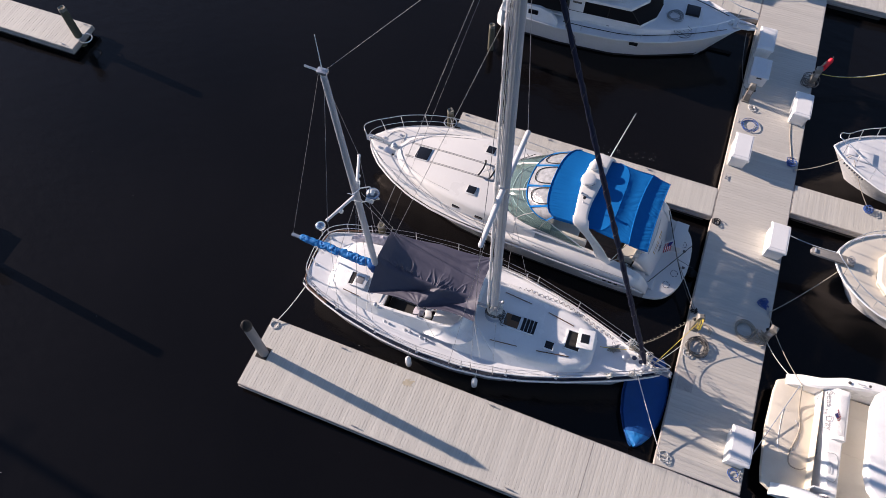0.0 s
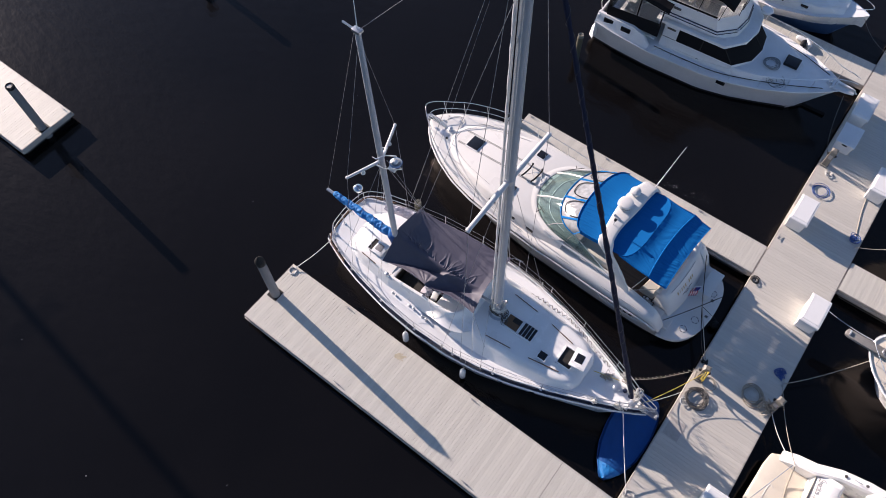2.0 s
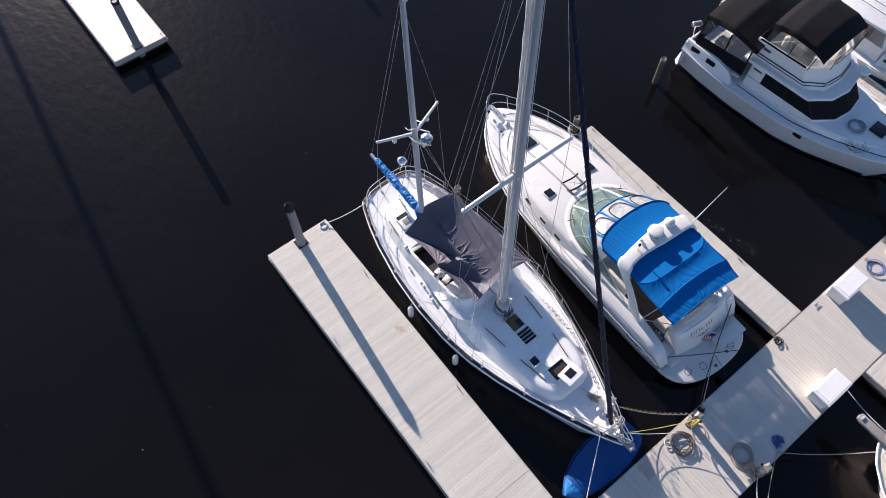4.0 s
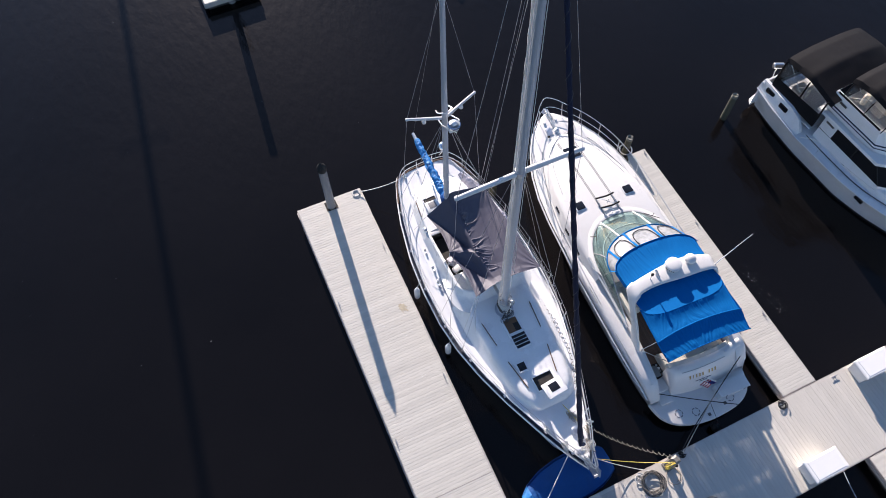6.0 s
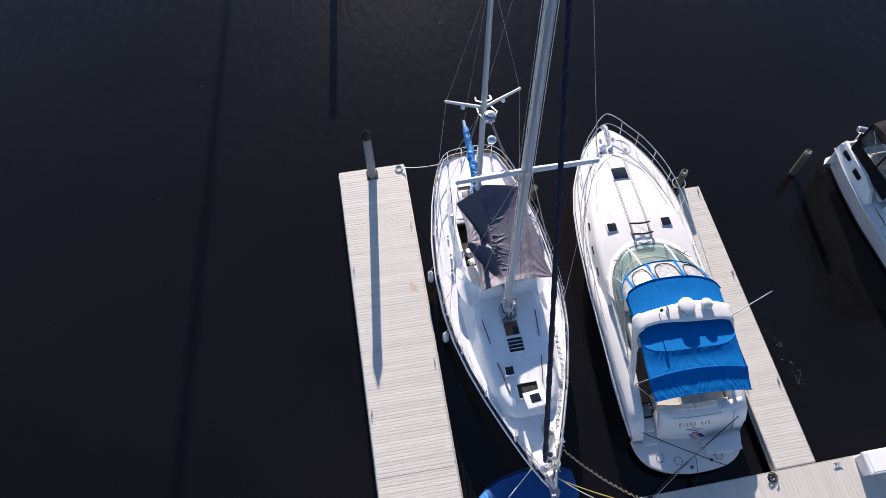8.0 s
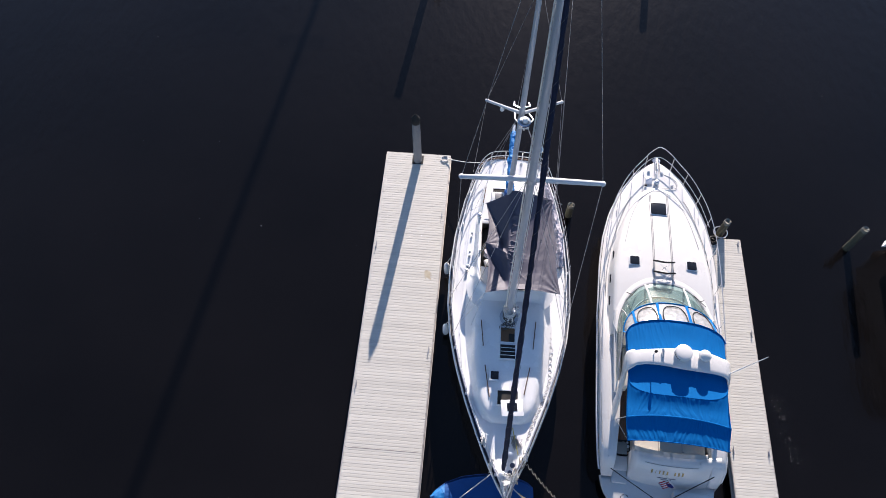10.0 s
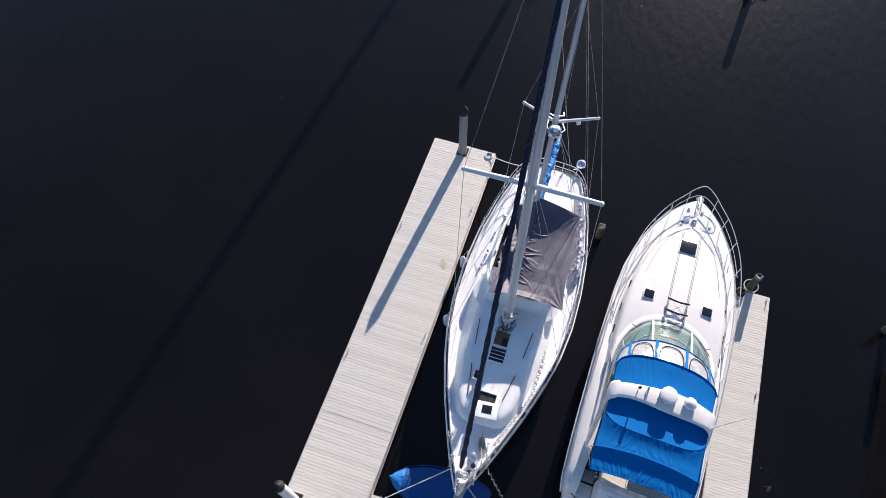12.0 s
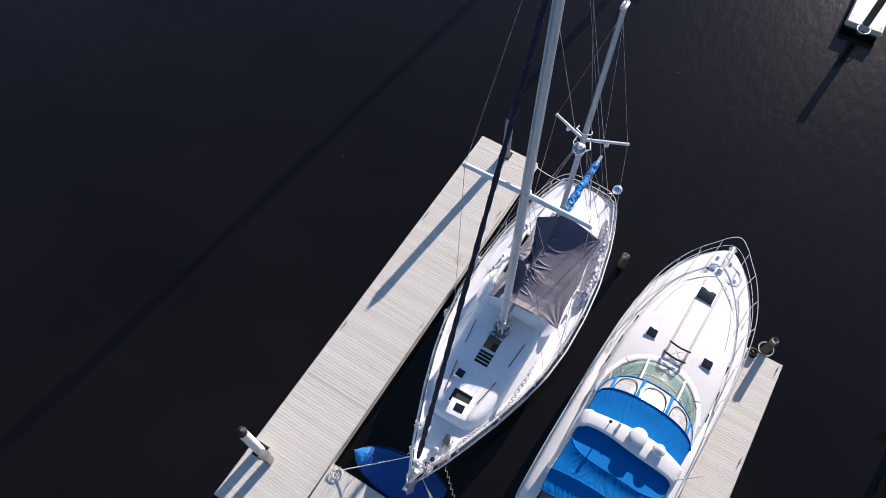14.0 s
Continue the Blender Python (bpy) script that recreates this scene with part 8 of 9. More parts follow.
# ---- boats on the far side of the pier ----
def bow_boat(name, label, m, length, table, deckmat, rail_h, hullmat=M_GEL):
    t = thing(name, label, "motorboat", m)
    xs = [float(x) for x in np.linspace(0, length - 0.5, 22)] + [length - f for f in (0.38, 0.28, 0.2, 0.13, 0.07, 0.03, 0.0)]
    rows = hull_rows(table, xs)
    half = lambda x: interp(x, [(q[0], q[1]) for q in table])
    sheer = lambda x: interp(x, [(q[0], q[2]) for q in table])
    part("hull", hull_mesh(rows), hullmat, t)
    part("deck", deck_mesh(xs, lambda x: max(0.015, half(x) - 0.05), lambda x: sheer(x) - 0.03, 0.06), deckmat, t)
    part("gunwale", tube(bm_new(), [(x, half(x) - 0.01, sheer(x)) for x in xs] + [(x, -half(x) + 0.01, sheer(x)) for x in xs[::-1]], 0.035, 6), hullmat, t)
    if rail_h:
        fx = [length - f for f in (3.6, 2.8, 2.0, 1.3, 0.7, 0.25)]
        pts = [(x, half(x) - 0.1, sheer(x) + rail_h) for x in fx]
        part("bow_rail", tube(bm_new(), smooth_line(pts + [(length + 0.05, 0.12, sheer(length) + rail_h), (length + 0.05, -0.12, sheer(length) + rail_h)] + [(p[0], -p[1], p[2]) for p in pts[::-1]], 5), 0.015, 6), M_STEEL, t)
        for x in fx[1:]:
            for s in (-1, 1):
                part("rail_post", tube(bm_new(), [(x - 0.1, s * (half(x) - 0.12), sheer(x)), (x, s * (half(x) - 0.1), sheer(x) + rail_h)], 0.012, 5), M_STEEL, t)
    return t, half, sheer


RUN, rh, rs = bow_boat("cabin_cruiser", "white cabin cruiser with a low bow rail", pose(3.48 + 7.4, 13.25, 0, 0, 0, 180), 7.4,
                       [(0, 1.3, 1.05, 1.1), (3.5, 1.46, 1.1, 1.05), (5.4, 1.38, 1.18, 0.72), (6.3, 0.97, 1.25, 0.3), (6.9, 0.58, 1.3, 0.1), (7.25, 0.24, 1.33, 0.03), (7.4, 0.03, 1.34, 0.0)], M_GEL, 0.62)
part("anchor_hatch", box(bm_new(), (6.25, 0.05, 1.3), (0.5, 0.55, 0.03), 0.01), M_GEL, RUN)
part("deck_patch", box(bm_new(), (6.75, 0.0, 1.31), (0.3, 0.32, 0.02), 0.01), M_GREYGEL, RUN)
part("bow_cleat", tube(bm_new(), [(6.7, -0.12, 1.36), (6.55, 0, 1.34), (6.4, 0.12, 1.36)], 0.02, 6), M_STEEL, RUN)
cb = bm_new()
ring(cb, [(2.0, 1.12), (5.0, 1.0), (5.45, 0.5), (5.5, -0.5), (5.0, -1.0), (2.0, -1.12)], 1.15, [(2.0, 1.0), (4.5, 0.9), (4.9, 0.45), (4.9, -0.45), (4.5, -0.9), (2.0, -1.0)], 1.75)
CB = part("cabin", cb, M_GEL, RUN)
part("cabin_roof", prism(bm_new(), [(2.0, 1.0), (4.5, 0.9), (4.9, 0.45), (4.9, -0.45), (4.5, -0.9), (2.0, -1.0)], 1.74, 1.8, 0.05, 0.05), M_GEL, RUN)
for s in (-1, 1):
    part("cabin_window", panel(bm_new(), (3.0, s * 1.08, 1.32), (4.85, s * 1.0, 1.32), (4.5, s * 0.935, 1.64), (3.0, s * 1.02, 1.64)), M_DARKPANE, CB)
part("front_window", panel(bm_new(), (5.42, -0.5, 1.3), (5.4, 0.5, 1.3), (5.0, 0.45, 1.68), (5.0, -0.45, 1.68)), M_DARKPANE, CB)
for k in range(8):
    x = 6.92 - 0.1 * k
    part("registration_bar", box(bm_new(), (x, rh(x) + 0.012 - 0.06, rs(x) - 0.12), (0.06, 0.03, 0.09)), M_INK, RUN)

SLOOP, sh_, ss_ = bow_boat("trawler", "broad-bowed white boat with cream deck and wooden bowsprit plank", pose(4.05 + 8.0, 8.53, 0, 0, 0, 180), 8.0,
                           [(0, 1.7, 1.1, 1.5), (5.0, 1.9, 1.15, 1.5), (6.3, 1.68, 1.2, 1.05), (6.85, 1.42, 1.22, 0.7), (7.25, 1.16, 1.25, 0.4), (7.65, 0.78, 1.27, 0.15), (7.9, 0.38, 1.28, 0.05), (8.0, 0.05, 1.28, 0.0)], M_CREAM, 0.45)
bs = bm_new()
prism(bs, [(7.42, 0.21), (8.0, 0.22), (8.72, 0.2), (8.83, 0.16), (8.85, 0.02), (8.8, -0.08), (8.0, -0.1), (7.42, -0.09)], 1.33, 1.42, 0.015, 0.015)
BS = part("bowsprit_plank", bs, M_OLDPLANK, SLOOP, "grey weathered wooden plank")
part("bow_roller", cyl(bm_new(), (8.72, -0.02, 1.44), (8.72, 0.14, 1.44), 0.03, seg=10), M_STEEL, BS)
part("chain_heap", tube(bm_new(), coil_points((7.55, 0.06, 1.42), 0.09, 4, 0.06, 0.4, 8), 0.011, 5), M_WIRE, BS)
SH = part("deck_trunk", prism(bm_new(), [(3.5, 1.1), (6.3, 0.85), (6.6, 0.5), (6.6, -0.5), (6.3, -0.85), (3.5, -1.1)], 1.15, 1.45, 0.08, 0.08), M_CREAM, SLOOP)
part("trunk_hatch", box(bm_new(), (5.9, 0, 1.48), (0.6, 0.7, 0.06), 0.02), M_GREYGEL, SH)
for k in range(5):
    part("hatch_slat", box(bm_new(), (5.7 + 0.1 * k, 0, 1.52), (0.06, 0.62, 0.02), 0.004), M_CREAM, SH)

# motor yacht, stern to the pier
YT = thing("motor_yacht", "cream motor yacht moored stern to the pier, aft cockpit open", "motorboat", pose(3.0, 2.15, 0))
Y_TABLE = [(1.32, 1.98, 1.05, 1.75), (1.6, 2.1, 1.12, 1.8), (2.6, 2.25, 1.18, 1.85), (4.0, 2.27, 1.2, 1.85), (8.0, 1.95, 1.35, 1.5), (11.0, 1.0, 1.5, 0.5), (12.5, 0.05, 1.6, 0.0)]
Y_XS = [float(x) for x in np.linspace(1.32, 12.5, 30)]
yh = lambda x: interp(x, [(q[0], q[1]) for q in Y_TABLE])
part("hull", hull_mesh(hull_rows(Y_TABLE, Y_XS)), M_CREAM, YT)
part("swim_platform", prism(bm_new(), [(1.75, 1.9), (0.4, 1.86), (0.1, 1.7), (0.03, 1.3), (-0.04, 0.0), (0.03, -1.3), (0.1, -1.7), (0.4, -1.86), (1.75, -1.9)], 0.45, 0.6, 0.05, 0.05), M_CREAM, YT)
hl_ = bm_new()
tube(hl_, smooth_line([(0.55, 0.75, 0.605), (0.4, 0.7, 0.605), (0.4, -0.5, 0.605), (0.7, -0.55, 0.605), (0.95, -0.3, 0.605), (0.98, 0.2, 0.605), (0.8, 0.55, 0.605)], 5), 0.007, 4)
part("platform_hatch_line", hl_, M_GREYGEL, YT)
for s in (-1, 1):
    g = bm_new()
    rows = []
    for x in (0.35, 0.7, 1.2, 1.8, 2.6, 3.4):
        o, z = yh(max(x, 0.75)), interp(x, [(0.35, 0.66), (0.7, 0.95), (1.2, 1.15), (1.8, 1.4), (3.4, 1.5)])
        rows.append([Vector((x, s * o, 0.5)), Vector((x, s * o, z - 0.05)), Vector((x, s * (o - 0.06), z)), Vector((x, s * (o - 0.3), z + 0.02)), Vector((x, s * (o - 0.36), z - 0.05)), Vector((x, s * (o - 0.38), 0.55))])
    loft(g, rows, caps=True)
    GW = part("gunwale", g, M_GEL, YT)
    for x in (1.9, 2.5):
        part("fuel_cap", lathe(bm_new(), (x, s * (yh(x) - 0.18), 1.44), [(0.05, 0), (0.05, 0.015), (0.03, 0.02)], 12), M_DARKHOSE, GW)
    part("deck_cleat", tube(bm_new(), [(2.1, s * (yh(2.2) - 0.2), 1.52), (2.2, s * (yh(2.2) - 0.2), 1.5), (2.35, s * (yh(2.2) - 0.2), 1.52)], 0.016, 5), M_STEEL, GW)
def y_base(y):
    """Foot of the transom, which runs a little askew."""
    return 1.27 + (1.6 - y) * 0.09


tr_ = bm_new()
rows = []
for k in range(17):
    y = -1.62 + 3.27 * k / 16
    q = y_base(y)
    rows.append([Vector((q, y, 0.58)), Vector((q + 0.05, y, 0.9)), Vector((q + 0.1, y, 1.02)), Vector((q + 0.2, y, 1.12)), Vector((q + 0.3, y, 1.14)), Vector((1.98, y, 1.15)), Vector((2.03, y, 1.1)), Vector((2.03, y, 0.6))])
loft(tr_, rows, caps=True)
TRN = part("transom", tr_, M_GEL, YT, deg=30)
tx = bm_new()
rows = []
for k in range(9):
    y = 0.12 + 1.6 * k / 8
    q = y_base(y)
    rows.append([Vector((q + 0.04, y, 0.9)), Vector((q + 0.07, y, 0.925)), Vector((q + 0.37, y, 1.285)), Vector((q + 0.42, y, 1.31)), Vector((1.97, y, 1.325)), Vector((2.035, y, 1.28)), Vector((2.035, y, 1.05)), Vector((q + 0.1, y, 0.9))])
loft(tx, rows, caps=True, close=True)
TBOX = part("transom_locker", tx, M_GEL, YT, deg=30)
part("locker_lid", box(bm_new(), (1.84, 0.9, 1.328), (0.22, 1.3, 0.02), 0.008), M_GEL, TBOX)
gd = bm_new()
tube(gd, smooth_line([(1.55, -0.35, 1.15), (1.9, -0.35, 1.158), (1.93, -1.1, 1.158), (1.6, -1.12, 1.152)], 4), 0.006, 4)
part("gate_seam", gd, M_TRIM, TRN)
part("cockpit_floor", box(bm_new(), (2.74, 0, 0.62), (1.42, 3.6, 0.06)), M_CREAM, YT)
part("cockpit_hatch", box(bm_new(), (2.55, 0.6, 0.656), (0.7, 1.2, 0.014), 0.006), M_CREAM, YT)
part("floor_mat", box(bm_new(), (3.05, 0.6, 0.67), (0.25, 0.9, 0.02), 0.006), M_DARKHOSE, YT)
part("cockpit_bulkhead", box(bm_new(), (3.5, 0, 1.4), (0.1, 3.5, 1.7), 0.03), M_GEL, YT)
ov = [(2.16, 1.0), (2.3, 1.45), (2.6, 1.75), (6.0, 1.85), (6.0, -1.85), (2.6, -1.75), (2.3, -1.45), (2.16, -1.0)]
part("flybridge_overhang", prism(bm_new(), ov, 2.2, 2.42, 0.12, 0.14), M_GEL, YT)
part("flybridge_seat", prism(bm_new(), [(3.65, 1.2), (4.6, 1.4), (4.6, -1.4), (3.65, -1.2)], 2.42, 2.62, 0.06, 0.06), M_SEAT, YT)
part("side_gate", box(bm_new(), (1.55, -1.5, 1.0), (0.5, 0.05, 0.6), 0.02), M_GEL, YT)


def lettering(text, size, mat, parent, m, name="lettering"):
    cu = bpy.data.curves.new(name, "FONT")
    cu.body, cu.size, cu.extrude = text, size, 0.003
    cu.align_x = cu.align_y = "CENTER"
    tmp = bpy.data.objects.new(name, cu)
    scene.collection.objects.link(tmp)
    dg = bpy.context.evaluated_depsgraph_get()
    me = bpy.data.meshes.new_from_object(tmp.evaluated_get(dg))
    bpy.data.objects.remove(tmp)
    me.materials.clear()
    me.materials.append(mat)
    ob = new(name, me)
    ob.parent = parent
    ob.matrix_basis = m
    return ob


def facing(x, y, z, tilt):
    """Upright lettering read from astern, leaning forward by tilt."""
    return Matrix.Translation((x, y, z)) @ Matrix.Rotation(radians(-84.9), 4, "Z") @ Matrix.Rotation(radians(90 - tilt), 4, "X")


lettering("Seas", 0.3, M_INK, TBOX, facing(y_base(1.36) + 0.195, 1.36, 1.155, 40))
lettering("the", 0.18, M_INK, TBOX, facing(y_base(0.98) + 0.135, 0.98, 1.08, 40))
lettering("Day", 0.3, M_INK, TBOX, facing(y_base(0.6) + 0.185, 0.6, 1.14, 40))
lettering("JACKSONVILLE, FL", 0.1, M_INK, TRN, facing(y_base(0.0) + 0.01, 0.0, 0.8, 9))
nb = bm_new()
for k in range(2):
    box(nb, (y_base(-0.75) + 0.24 + 0.08 * k, -0.75 - 0.02 * k, 1.145 + 0.006 * k), (0.045, 0.34, 0.012))
part("small_lettering", nb, M_GREYGEL, TRN)
flag("flag", "small striped flag on the motor yacht's transom", pose(4.9, 2.5, 1.3, -45, 15, 75))

# ---- lines, coils and small things on the docks ----
rope("mooring_line", sagging((-12.88, -0.1, 0.57), (-12.25, 1.25, 1.33), 0.10), 0.016, M_WHITEROPE, "white mooring line from the sailboat's stern to the dock")
rope("mooring_line", sagging((-1.25, 1.95, 1.5), (0.1, 0.16, 0.57), 0.04), 0.016, M_WHITEROPE, "white mooring line from the sailboat's bow over the dinghy")
rope("mooring_line", sagging((-0.95, 2.5, 1.3), (0.14, 4.15, 0.57), 0.22), 0.011, M_WHITEROPE, "slack white line from the bow to the pier")
rope("shore_cord", sagging((-0.85, 2.66, 1.1), (0.2, 4.58, 1.15), 0.2), 0.011, M_YELLOW, "yellow shore power cord between sailboat and pedestal", "power cord")
sp_ = []
for i, p in enumerate(sagging((-1.65, 2.78, 1.75), (0.12, 4.85, 1.1), 0.42, 260)):
    a = i * 2 * math.pi / 15
    sp_.append(p + Vector((0.045 * math.cos(a), 0.0, 0.055 * math.sin(a))))
rope("spiral_cord", sp_, 0.008, M_ROPE, "pale spiral cord stretched between bow and pedestal", "power cord", seg=4)
rope("mooring_line", smooth_line([(-1.62, 8.4, 1.25), (-1.2, 7.6, 0.93), (-0.86, 6.97, 0.66), (-0.42, 6.1, 0.56), (0.06, 5.28, 0.57)], 5), 0.015, M_BLACKROPE, "dark stern line of the motor cruiser led across to the pier")
rope("mooring_line", smooth_line([(-0.98, 7.2, 0.78), (-0.80, 6.86, 0.67), (-0.36, 6.12, 0.62), (0.12, 5.3, 0.6)], 5), 0.016, M_ROPE, "tan line spliced to the cruiser's stern line")
rope("mooring_line", sagging((-1.68, 5.42, 1.2), (-0.43, 7.78, 0.52), 0.05), 0.014, M_BLACKROPE, "dark line across the cruiser's swim platform")
ballf = thing("ball_fender", "black ball fender hung from the cruiser's swim platform", "fender", pose(-0.16, 6.85, 0.2))
part("ball", lathe(bm_new(), (0, 0, 0), [(0.01, -0.15), (0.08, -0.13), (0.14, -0.05), (0.15, 0.0), (0.14, 0.06), (0.08, 0.13), (0.03, 0.16), (0.03, 0.2)], 18), M_BLACK, ballf)
part("lanyard", tube(bm_new(), [(0, 0, 0.18), (-0.1, 0.02, 0.33), (-0.28, 0.05, 0.36), (-0.7, 0.11, 0.45)], 0.009, 5), M_BLACKROPE, ballf)
rope("mooring_line", sagging((4.1, 12.98, 1.4), (2.48, 12.3, 0.57), 0.22), 0.014, M_ROPE, "tan bow line of the cabin cruiser")
rope("mooring_line", sagging((4.2, 12.8, 1.4), (5.2, 11.55, 0.57), 0.1), 0.014, M_ROPE, "second bow line of the cabin cruiser")
rope("mooring_line", sagging((4.15, 8.75, 1.3), (2.4, 9.42, 0.62), 0.12), 0.014, M_GREYROPE, "blue-grey bow line tied behind the dock box")
rope("mooring_line", sagging((4.25, 8.1, 1.25), (2.48, 6.1, 0.57), 0.35), 0.014, M_ROPE, "slack tan bow line to the pier")
rope("mooring_line", sagging((3.7, 3.75, 0.98), (2.48, 6.05, 0.57), 0.2), 0.013, M_ROPE, "slack stern line of the motor yacht")
rope("mooring_line", sagging((3.72, 3.7, 0.98), (2.5, 5.1, 0.6), 0.25), 0.013, M_WHITEROPE, "pale stern line of the motor yacht")
rope("mooring_line", sagging((3.65, 3.7, 0.98), (2.42, 0.36, 0.57), 0.05), 0.013, M_GREYROPE, "taut grey-blue stern line of the motor yacht")
rope("water_hose", smooth_line([(3.72, 3.72, 0.95), (3.85, 3.1, 0.63), (3.95, 2.4, 0.63), (3.75, 1.6, 0.63), (3.8, 1.25, 0.63), (4.1, 1.2, 0.64), (4.25, 1.3, 0.7)], 6), 0.022, M_ROPE, "tan hose snaking over the yacht's swim platform", "hose")
rope("mooring_line", sagging((-0.55, 17.55, 1.55), (0.14, 15.5, 0.57), 0.45), 0.014, M_DARKHOSE, "dark slack bow line of the flybridge boat")
rope("mooring_line", sagging((-1.4, 22.1, 1.45), (0.13, 21.9, 0.57), 0.2), 0.013, M_DARKHOSE, "dark bow line of the workboat")
rope("shore_cord", sagging((2.62, 17.0, 1.0), (6.5, 18.6, 1.5), 0.5), 0.016, M_YELLOW, "yellow shore cord hanging off the pier", "power cord")
rope("mooring_line", sagging((2.62, 17.1, 0.9), (6.8, 18.9, 1.5), 0.55), 0.014, M_WHITEROPE, "white slack line hanging off the pier")
rope("dock_line", smooth_line([(2.02, 15.0, 0.52), (2.1, 14.0, 0.515), (2.28, 13.0, 0.515), (2.36, 12.6, 0.53)], 5), 0.016, M_ROPE, "tan line lying along the pier's edge")


def coil(name, c, r, turns, mat, label, category="rope coil", thick=0.016, wob=0.12, rise=0.05, seed=0):
    return rope(name, coil_points(c, r, turns, rise, wob, seed), thick, mat, label, category, "coils on the docks")


coil("hose_coil", (1.84, 5.18, TOP), 0.31, 7, M_ROPE, "coiled tan water hose on the pier", "hose", 0.015, 0.12, 0.06, 2)
coil("hose_coil", (0.46, 4.02, TOP), 0.31, 9, M_DARKHOSE, "coiled dark shore cable on the pier", "hose", 0.012, 0.13, 0.1, 3)
coil("rope_coil", (0.2, 3.75, TOP), 0.12, 4, M_WHITEROPE, "small coil of white rope beside the dark cable", thick=0.016, wob=0.3, seed=4)
coil("hose_coil", (0.55, 13.86, TOP), 0.29, 3, M_BLUEROPE, "coiled blue hose on the pier", "hose", 0.012, 0.12, 0.05, 5)
coil("rope_coil", (0.22, 0.14, TOP), 0.16, 3, M_WHITEROPE, "white line coiled round a cleat", thick=0.011, wob=0.2, seed=6)
coil("rope_coil", (-12.9, -0.22, TOP), 0.13, 5, M_WHITEROPE, "neat flat coil of white line at the dock's end", thick=0.016, wob=0.04, rise=0.01, seed=7)
rope("rope_coil", tangle((2.27, 6.38, TOP), (0.19, 0.17, 0.05), 120, 57), 0.013, M_BLUEROPE, "heap of blue rope by a cleat", "rope coil", "coils on the docks")
coil("rope_coil", (2.3, 12.6, TOP), 0.11, 8, M_BLUEROPE, "heap of blue rope on the pier's edge", thick=0.014, wob=0.4, rise=0.14, seed=9)
coil("rope_coil", (5.2, 11.5, TOP), 0.10, 7, M_BLUEROPE, "small heap of blue rope on the finger dock", thick=0.014, wob=0.4, rise=0.12, seed=10)
coil("rope_coil", (2.3, 0.38, TOP), 0.15, 2, M_BLUEROPE, "loop of blue rope beside the dock box", thick=0.012, wob=0.25, seed=11)
rope("rope_coil", tangle((0.12, 5.27, TOP), (0.12, 0.1, 0.09), 60, 61), 0.016, M_BLACKROPE, "black rope knotted on a cleat", "rope coil", "coils on the docks")
coil("rope_coil", (0.18, 9.02, TOP), 0.09, 4, M_BLACKROPE, "black rope wound on a cleat", thick=0.016, wob=0.5, rise=0.06, seed=13)
coil("hose_coil", (2.42, 16.85, TOP), 0.26, 7, M_DARKHOSE, "dark hose coiled round the pedestal's foot", "hose", 0.013, 0.2, 0.25, 14)
coil("rope_coil", (0.5, 14.7, TOP), 0.12, 3, M_WHITEROPE, "white rope loops near the pedestal", thick=0.014, wob=0.3, seed=15)
rope("rope_coil", tangle((2.34, 5.02, TOP), (0.2, 0.22, 0.3), 90, 55), 0.014, M_ROPE, "tan rope loops at the pedestal's foot", "rope coil", "coils on the docks")
coil("shore_cord", (0.52, 4.72, TOP), 0.24, 1.6, M_ROPE, "tan cord looped on the boards by the pedestal", "power cord", 0.012, 0.15, 0.03, 53)
hung = [Vector((0.25 + 0.05 * math.sin(a * 0.31) + 0.012 * a / 6, 4.57 + 0.15 * math.cos(a) * (1 + 0.15 * math.sin(a * 0.4)), 1.12 + 0.24 * math.sin(a) * (1 + 0.2 * math.sin(a * 0.27)))) for a in np.linspace(0, 8 * math.pi, 100)]
rope("shore_cord", hung, 0.012, M_YELLOW, "yellow cord hung in loops on the pedestal", "power cord", "coils on the docks")
coil("rope_coil", (-10.0, 9.52, TOP), 0.1, 6, M_BLACK, "black rubber hose heap at the dock's end", thick=0.03, wob=0.4, rise=0.12, seed=19)
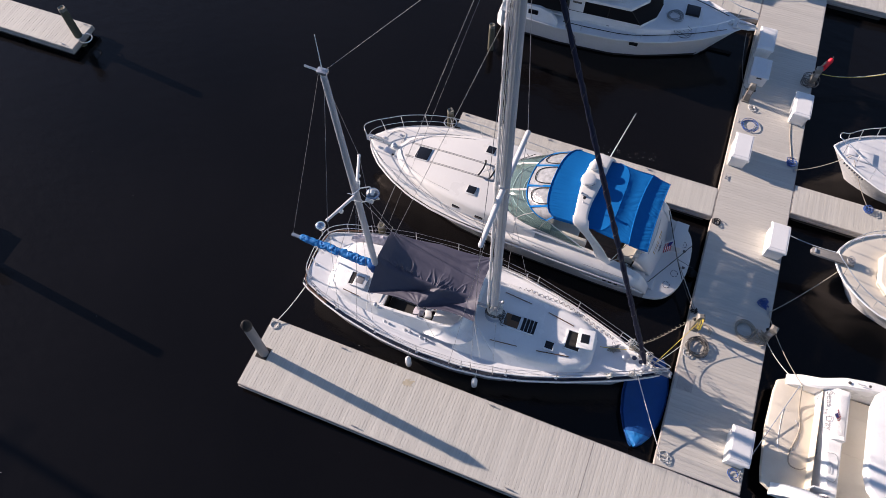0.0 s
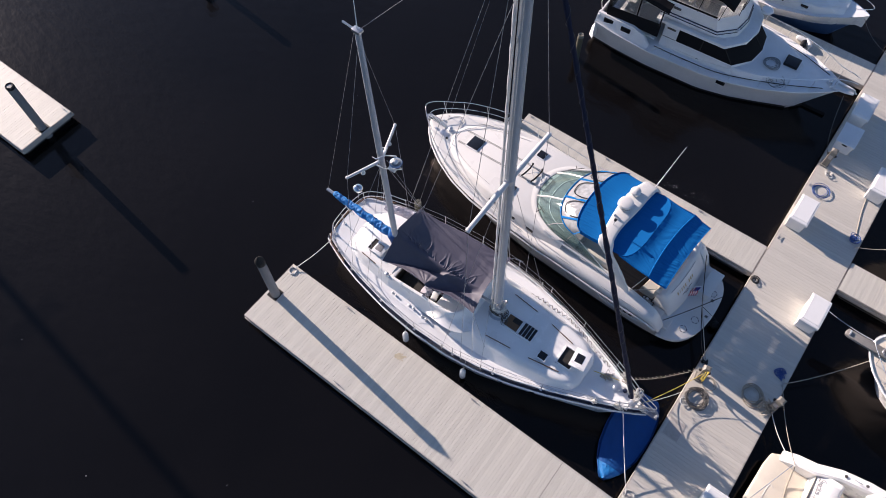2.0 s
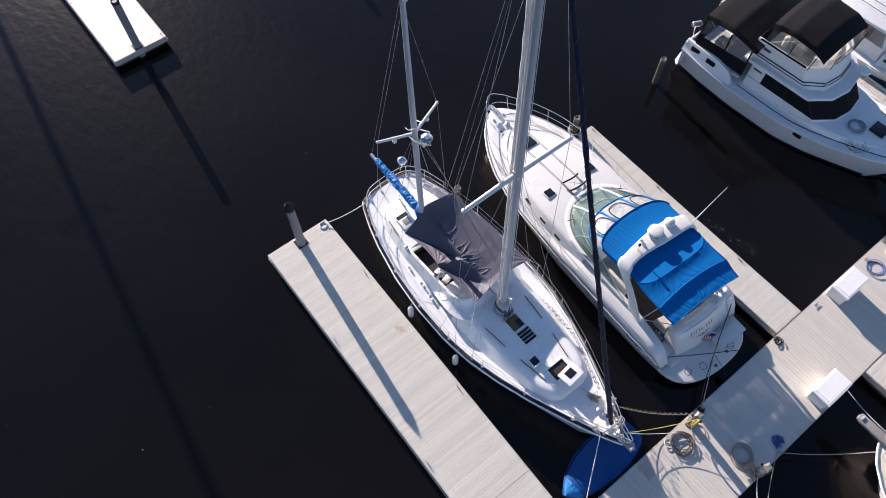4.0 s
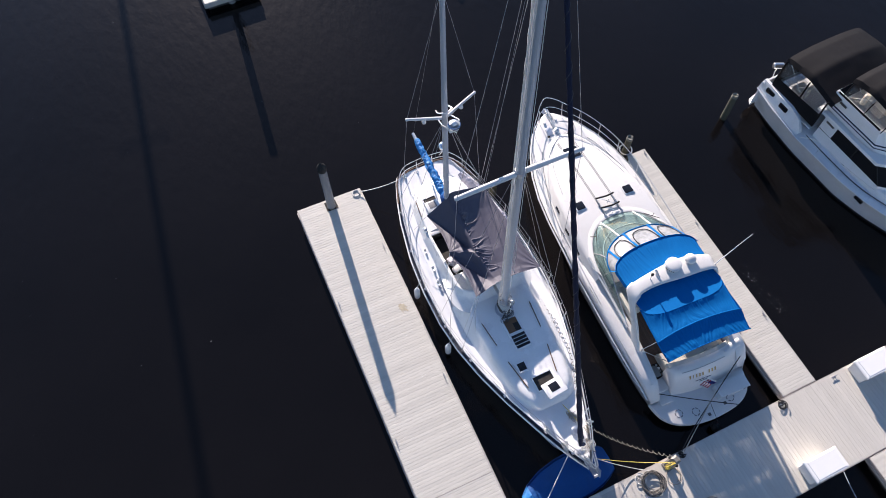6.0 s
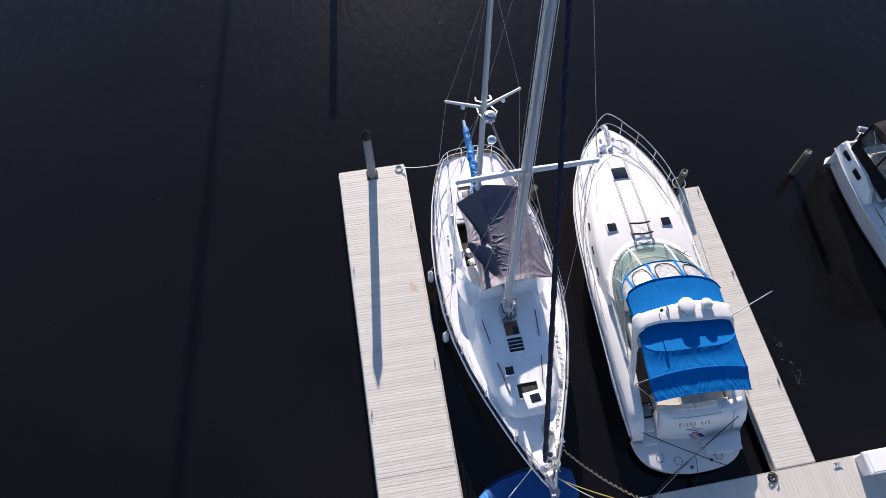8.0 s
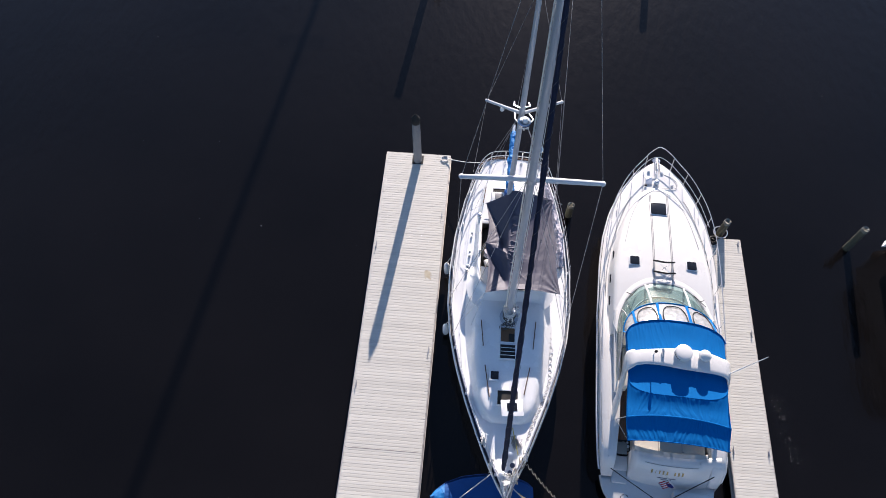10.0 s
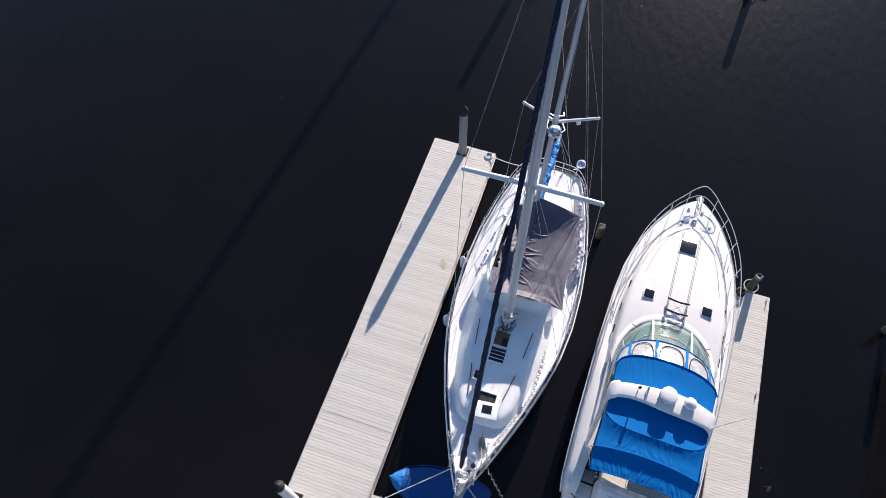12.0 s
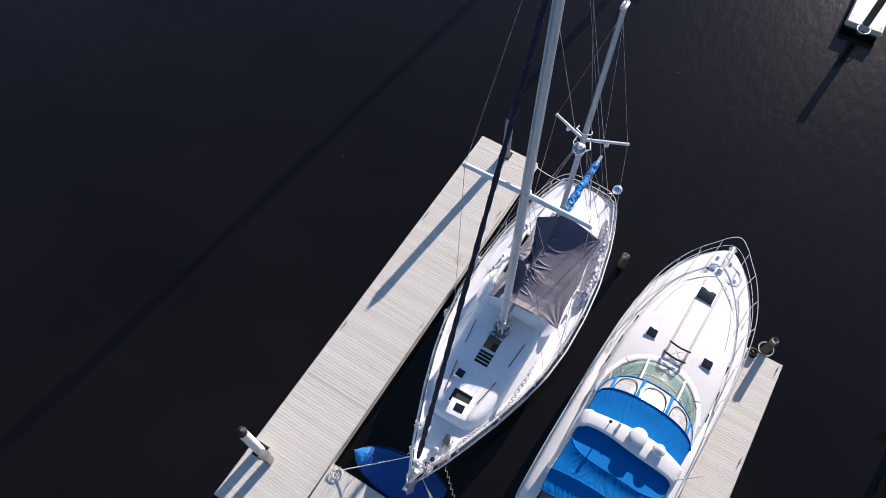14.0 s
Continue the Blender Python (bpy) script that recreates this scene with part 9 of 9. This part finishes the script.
for k, (x, y) in enumerate(((-2.9, 20.3), (-2.75, 20.45), (-3.05, 20.5))):
    fb = bm_new()
    lathe(fb, (0, 0, 0), [(0.03, -0.25), (0.1, -0.18), (0.12, 0.0), (0.1, 0.18), (0.03, 0.25)], 14)
    solo("dock_fender", fb, M_GREYGEL if k else M_BLACK, "stubby dock fender lying on the boards", "fender", "fenders", m=pose(x, y, TOP + 0.12, 90, 0, 40 * k))
patch = bm_new()
box(patch, (0, 0, 0), (0.5, 0.62, 0.008))
part("access_panel", patch, M_FASCIA, PIER, "grey access panel let into the boards", m=pose(0.36 - 1.3, 2.75 - 16.425, TOP + 0.006))
fo = bm_new()
rf_ = random.Random(3)
for k in range(34):
    f = rf_.random()
    x, y = -4.9 + 2.5 * f + rf_.gauss(0, 0.15), 10.75 + 0.55 * f + abs(rf_.gauss(0, 0.3))
    r = rf_.uniform(0.004, 0.013)
    vs_ = [fo.verts.new((x + r * math.cos(a) * rf_.uniform(0.6, 1.3), y + r * math.sin(a) * rf_.uniform(0.6, 1.3), 0.006)) for a in np.linspace(0, 2 * math.pi, 7)[:-1]]
    fo.faces.new(vs_)
for k in range(40):
    x, y = rf_.uniform(-26, -8), rf_.uniform(-14, 22)
    r = rf_.uniform(0.005, 0.012)
    fo.faces.new([fo.verts.new((x + r * math.cos(a), y + r * 1.6 * math.sin(a), 0.006)) for a in np.linspace(0, 2 * math.pi, 6)[:-1]])
solo("foam_flecks", fo, M_GREYGEL, "small flecks of foam and leaves afloat on the water", "foam", kind="stuff")


# ---- decking boards, laid last ----
for d, sx, sy, along, pitch in LATER:
    length, run = (sy, sx) if along == "y" else (sx, sy)
    me = board_mesh("board", length, "y" if along == "y" else "x", pitch)
    n = int(run / pitch)
    step = run / n
    for k in range(n):
        q = -run / 2 + step * (k + 0.5)
        ob = new("board", me)
        ob.parent = d
        rnd = random.Random(k * 7 + int(sx * 13))
        ob.location = (q, rnd.uniform(-0.002, 0.002), TOP + rnd.uniform(-0.0015, 0.0015)) if along == "y" else (rnd.uniform(-0.002, 0.002), q, TOP + rnd.uniform(-0.0015, 0.0015))
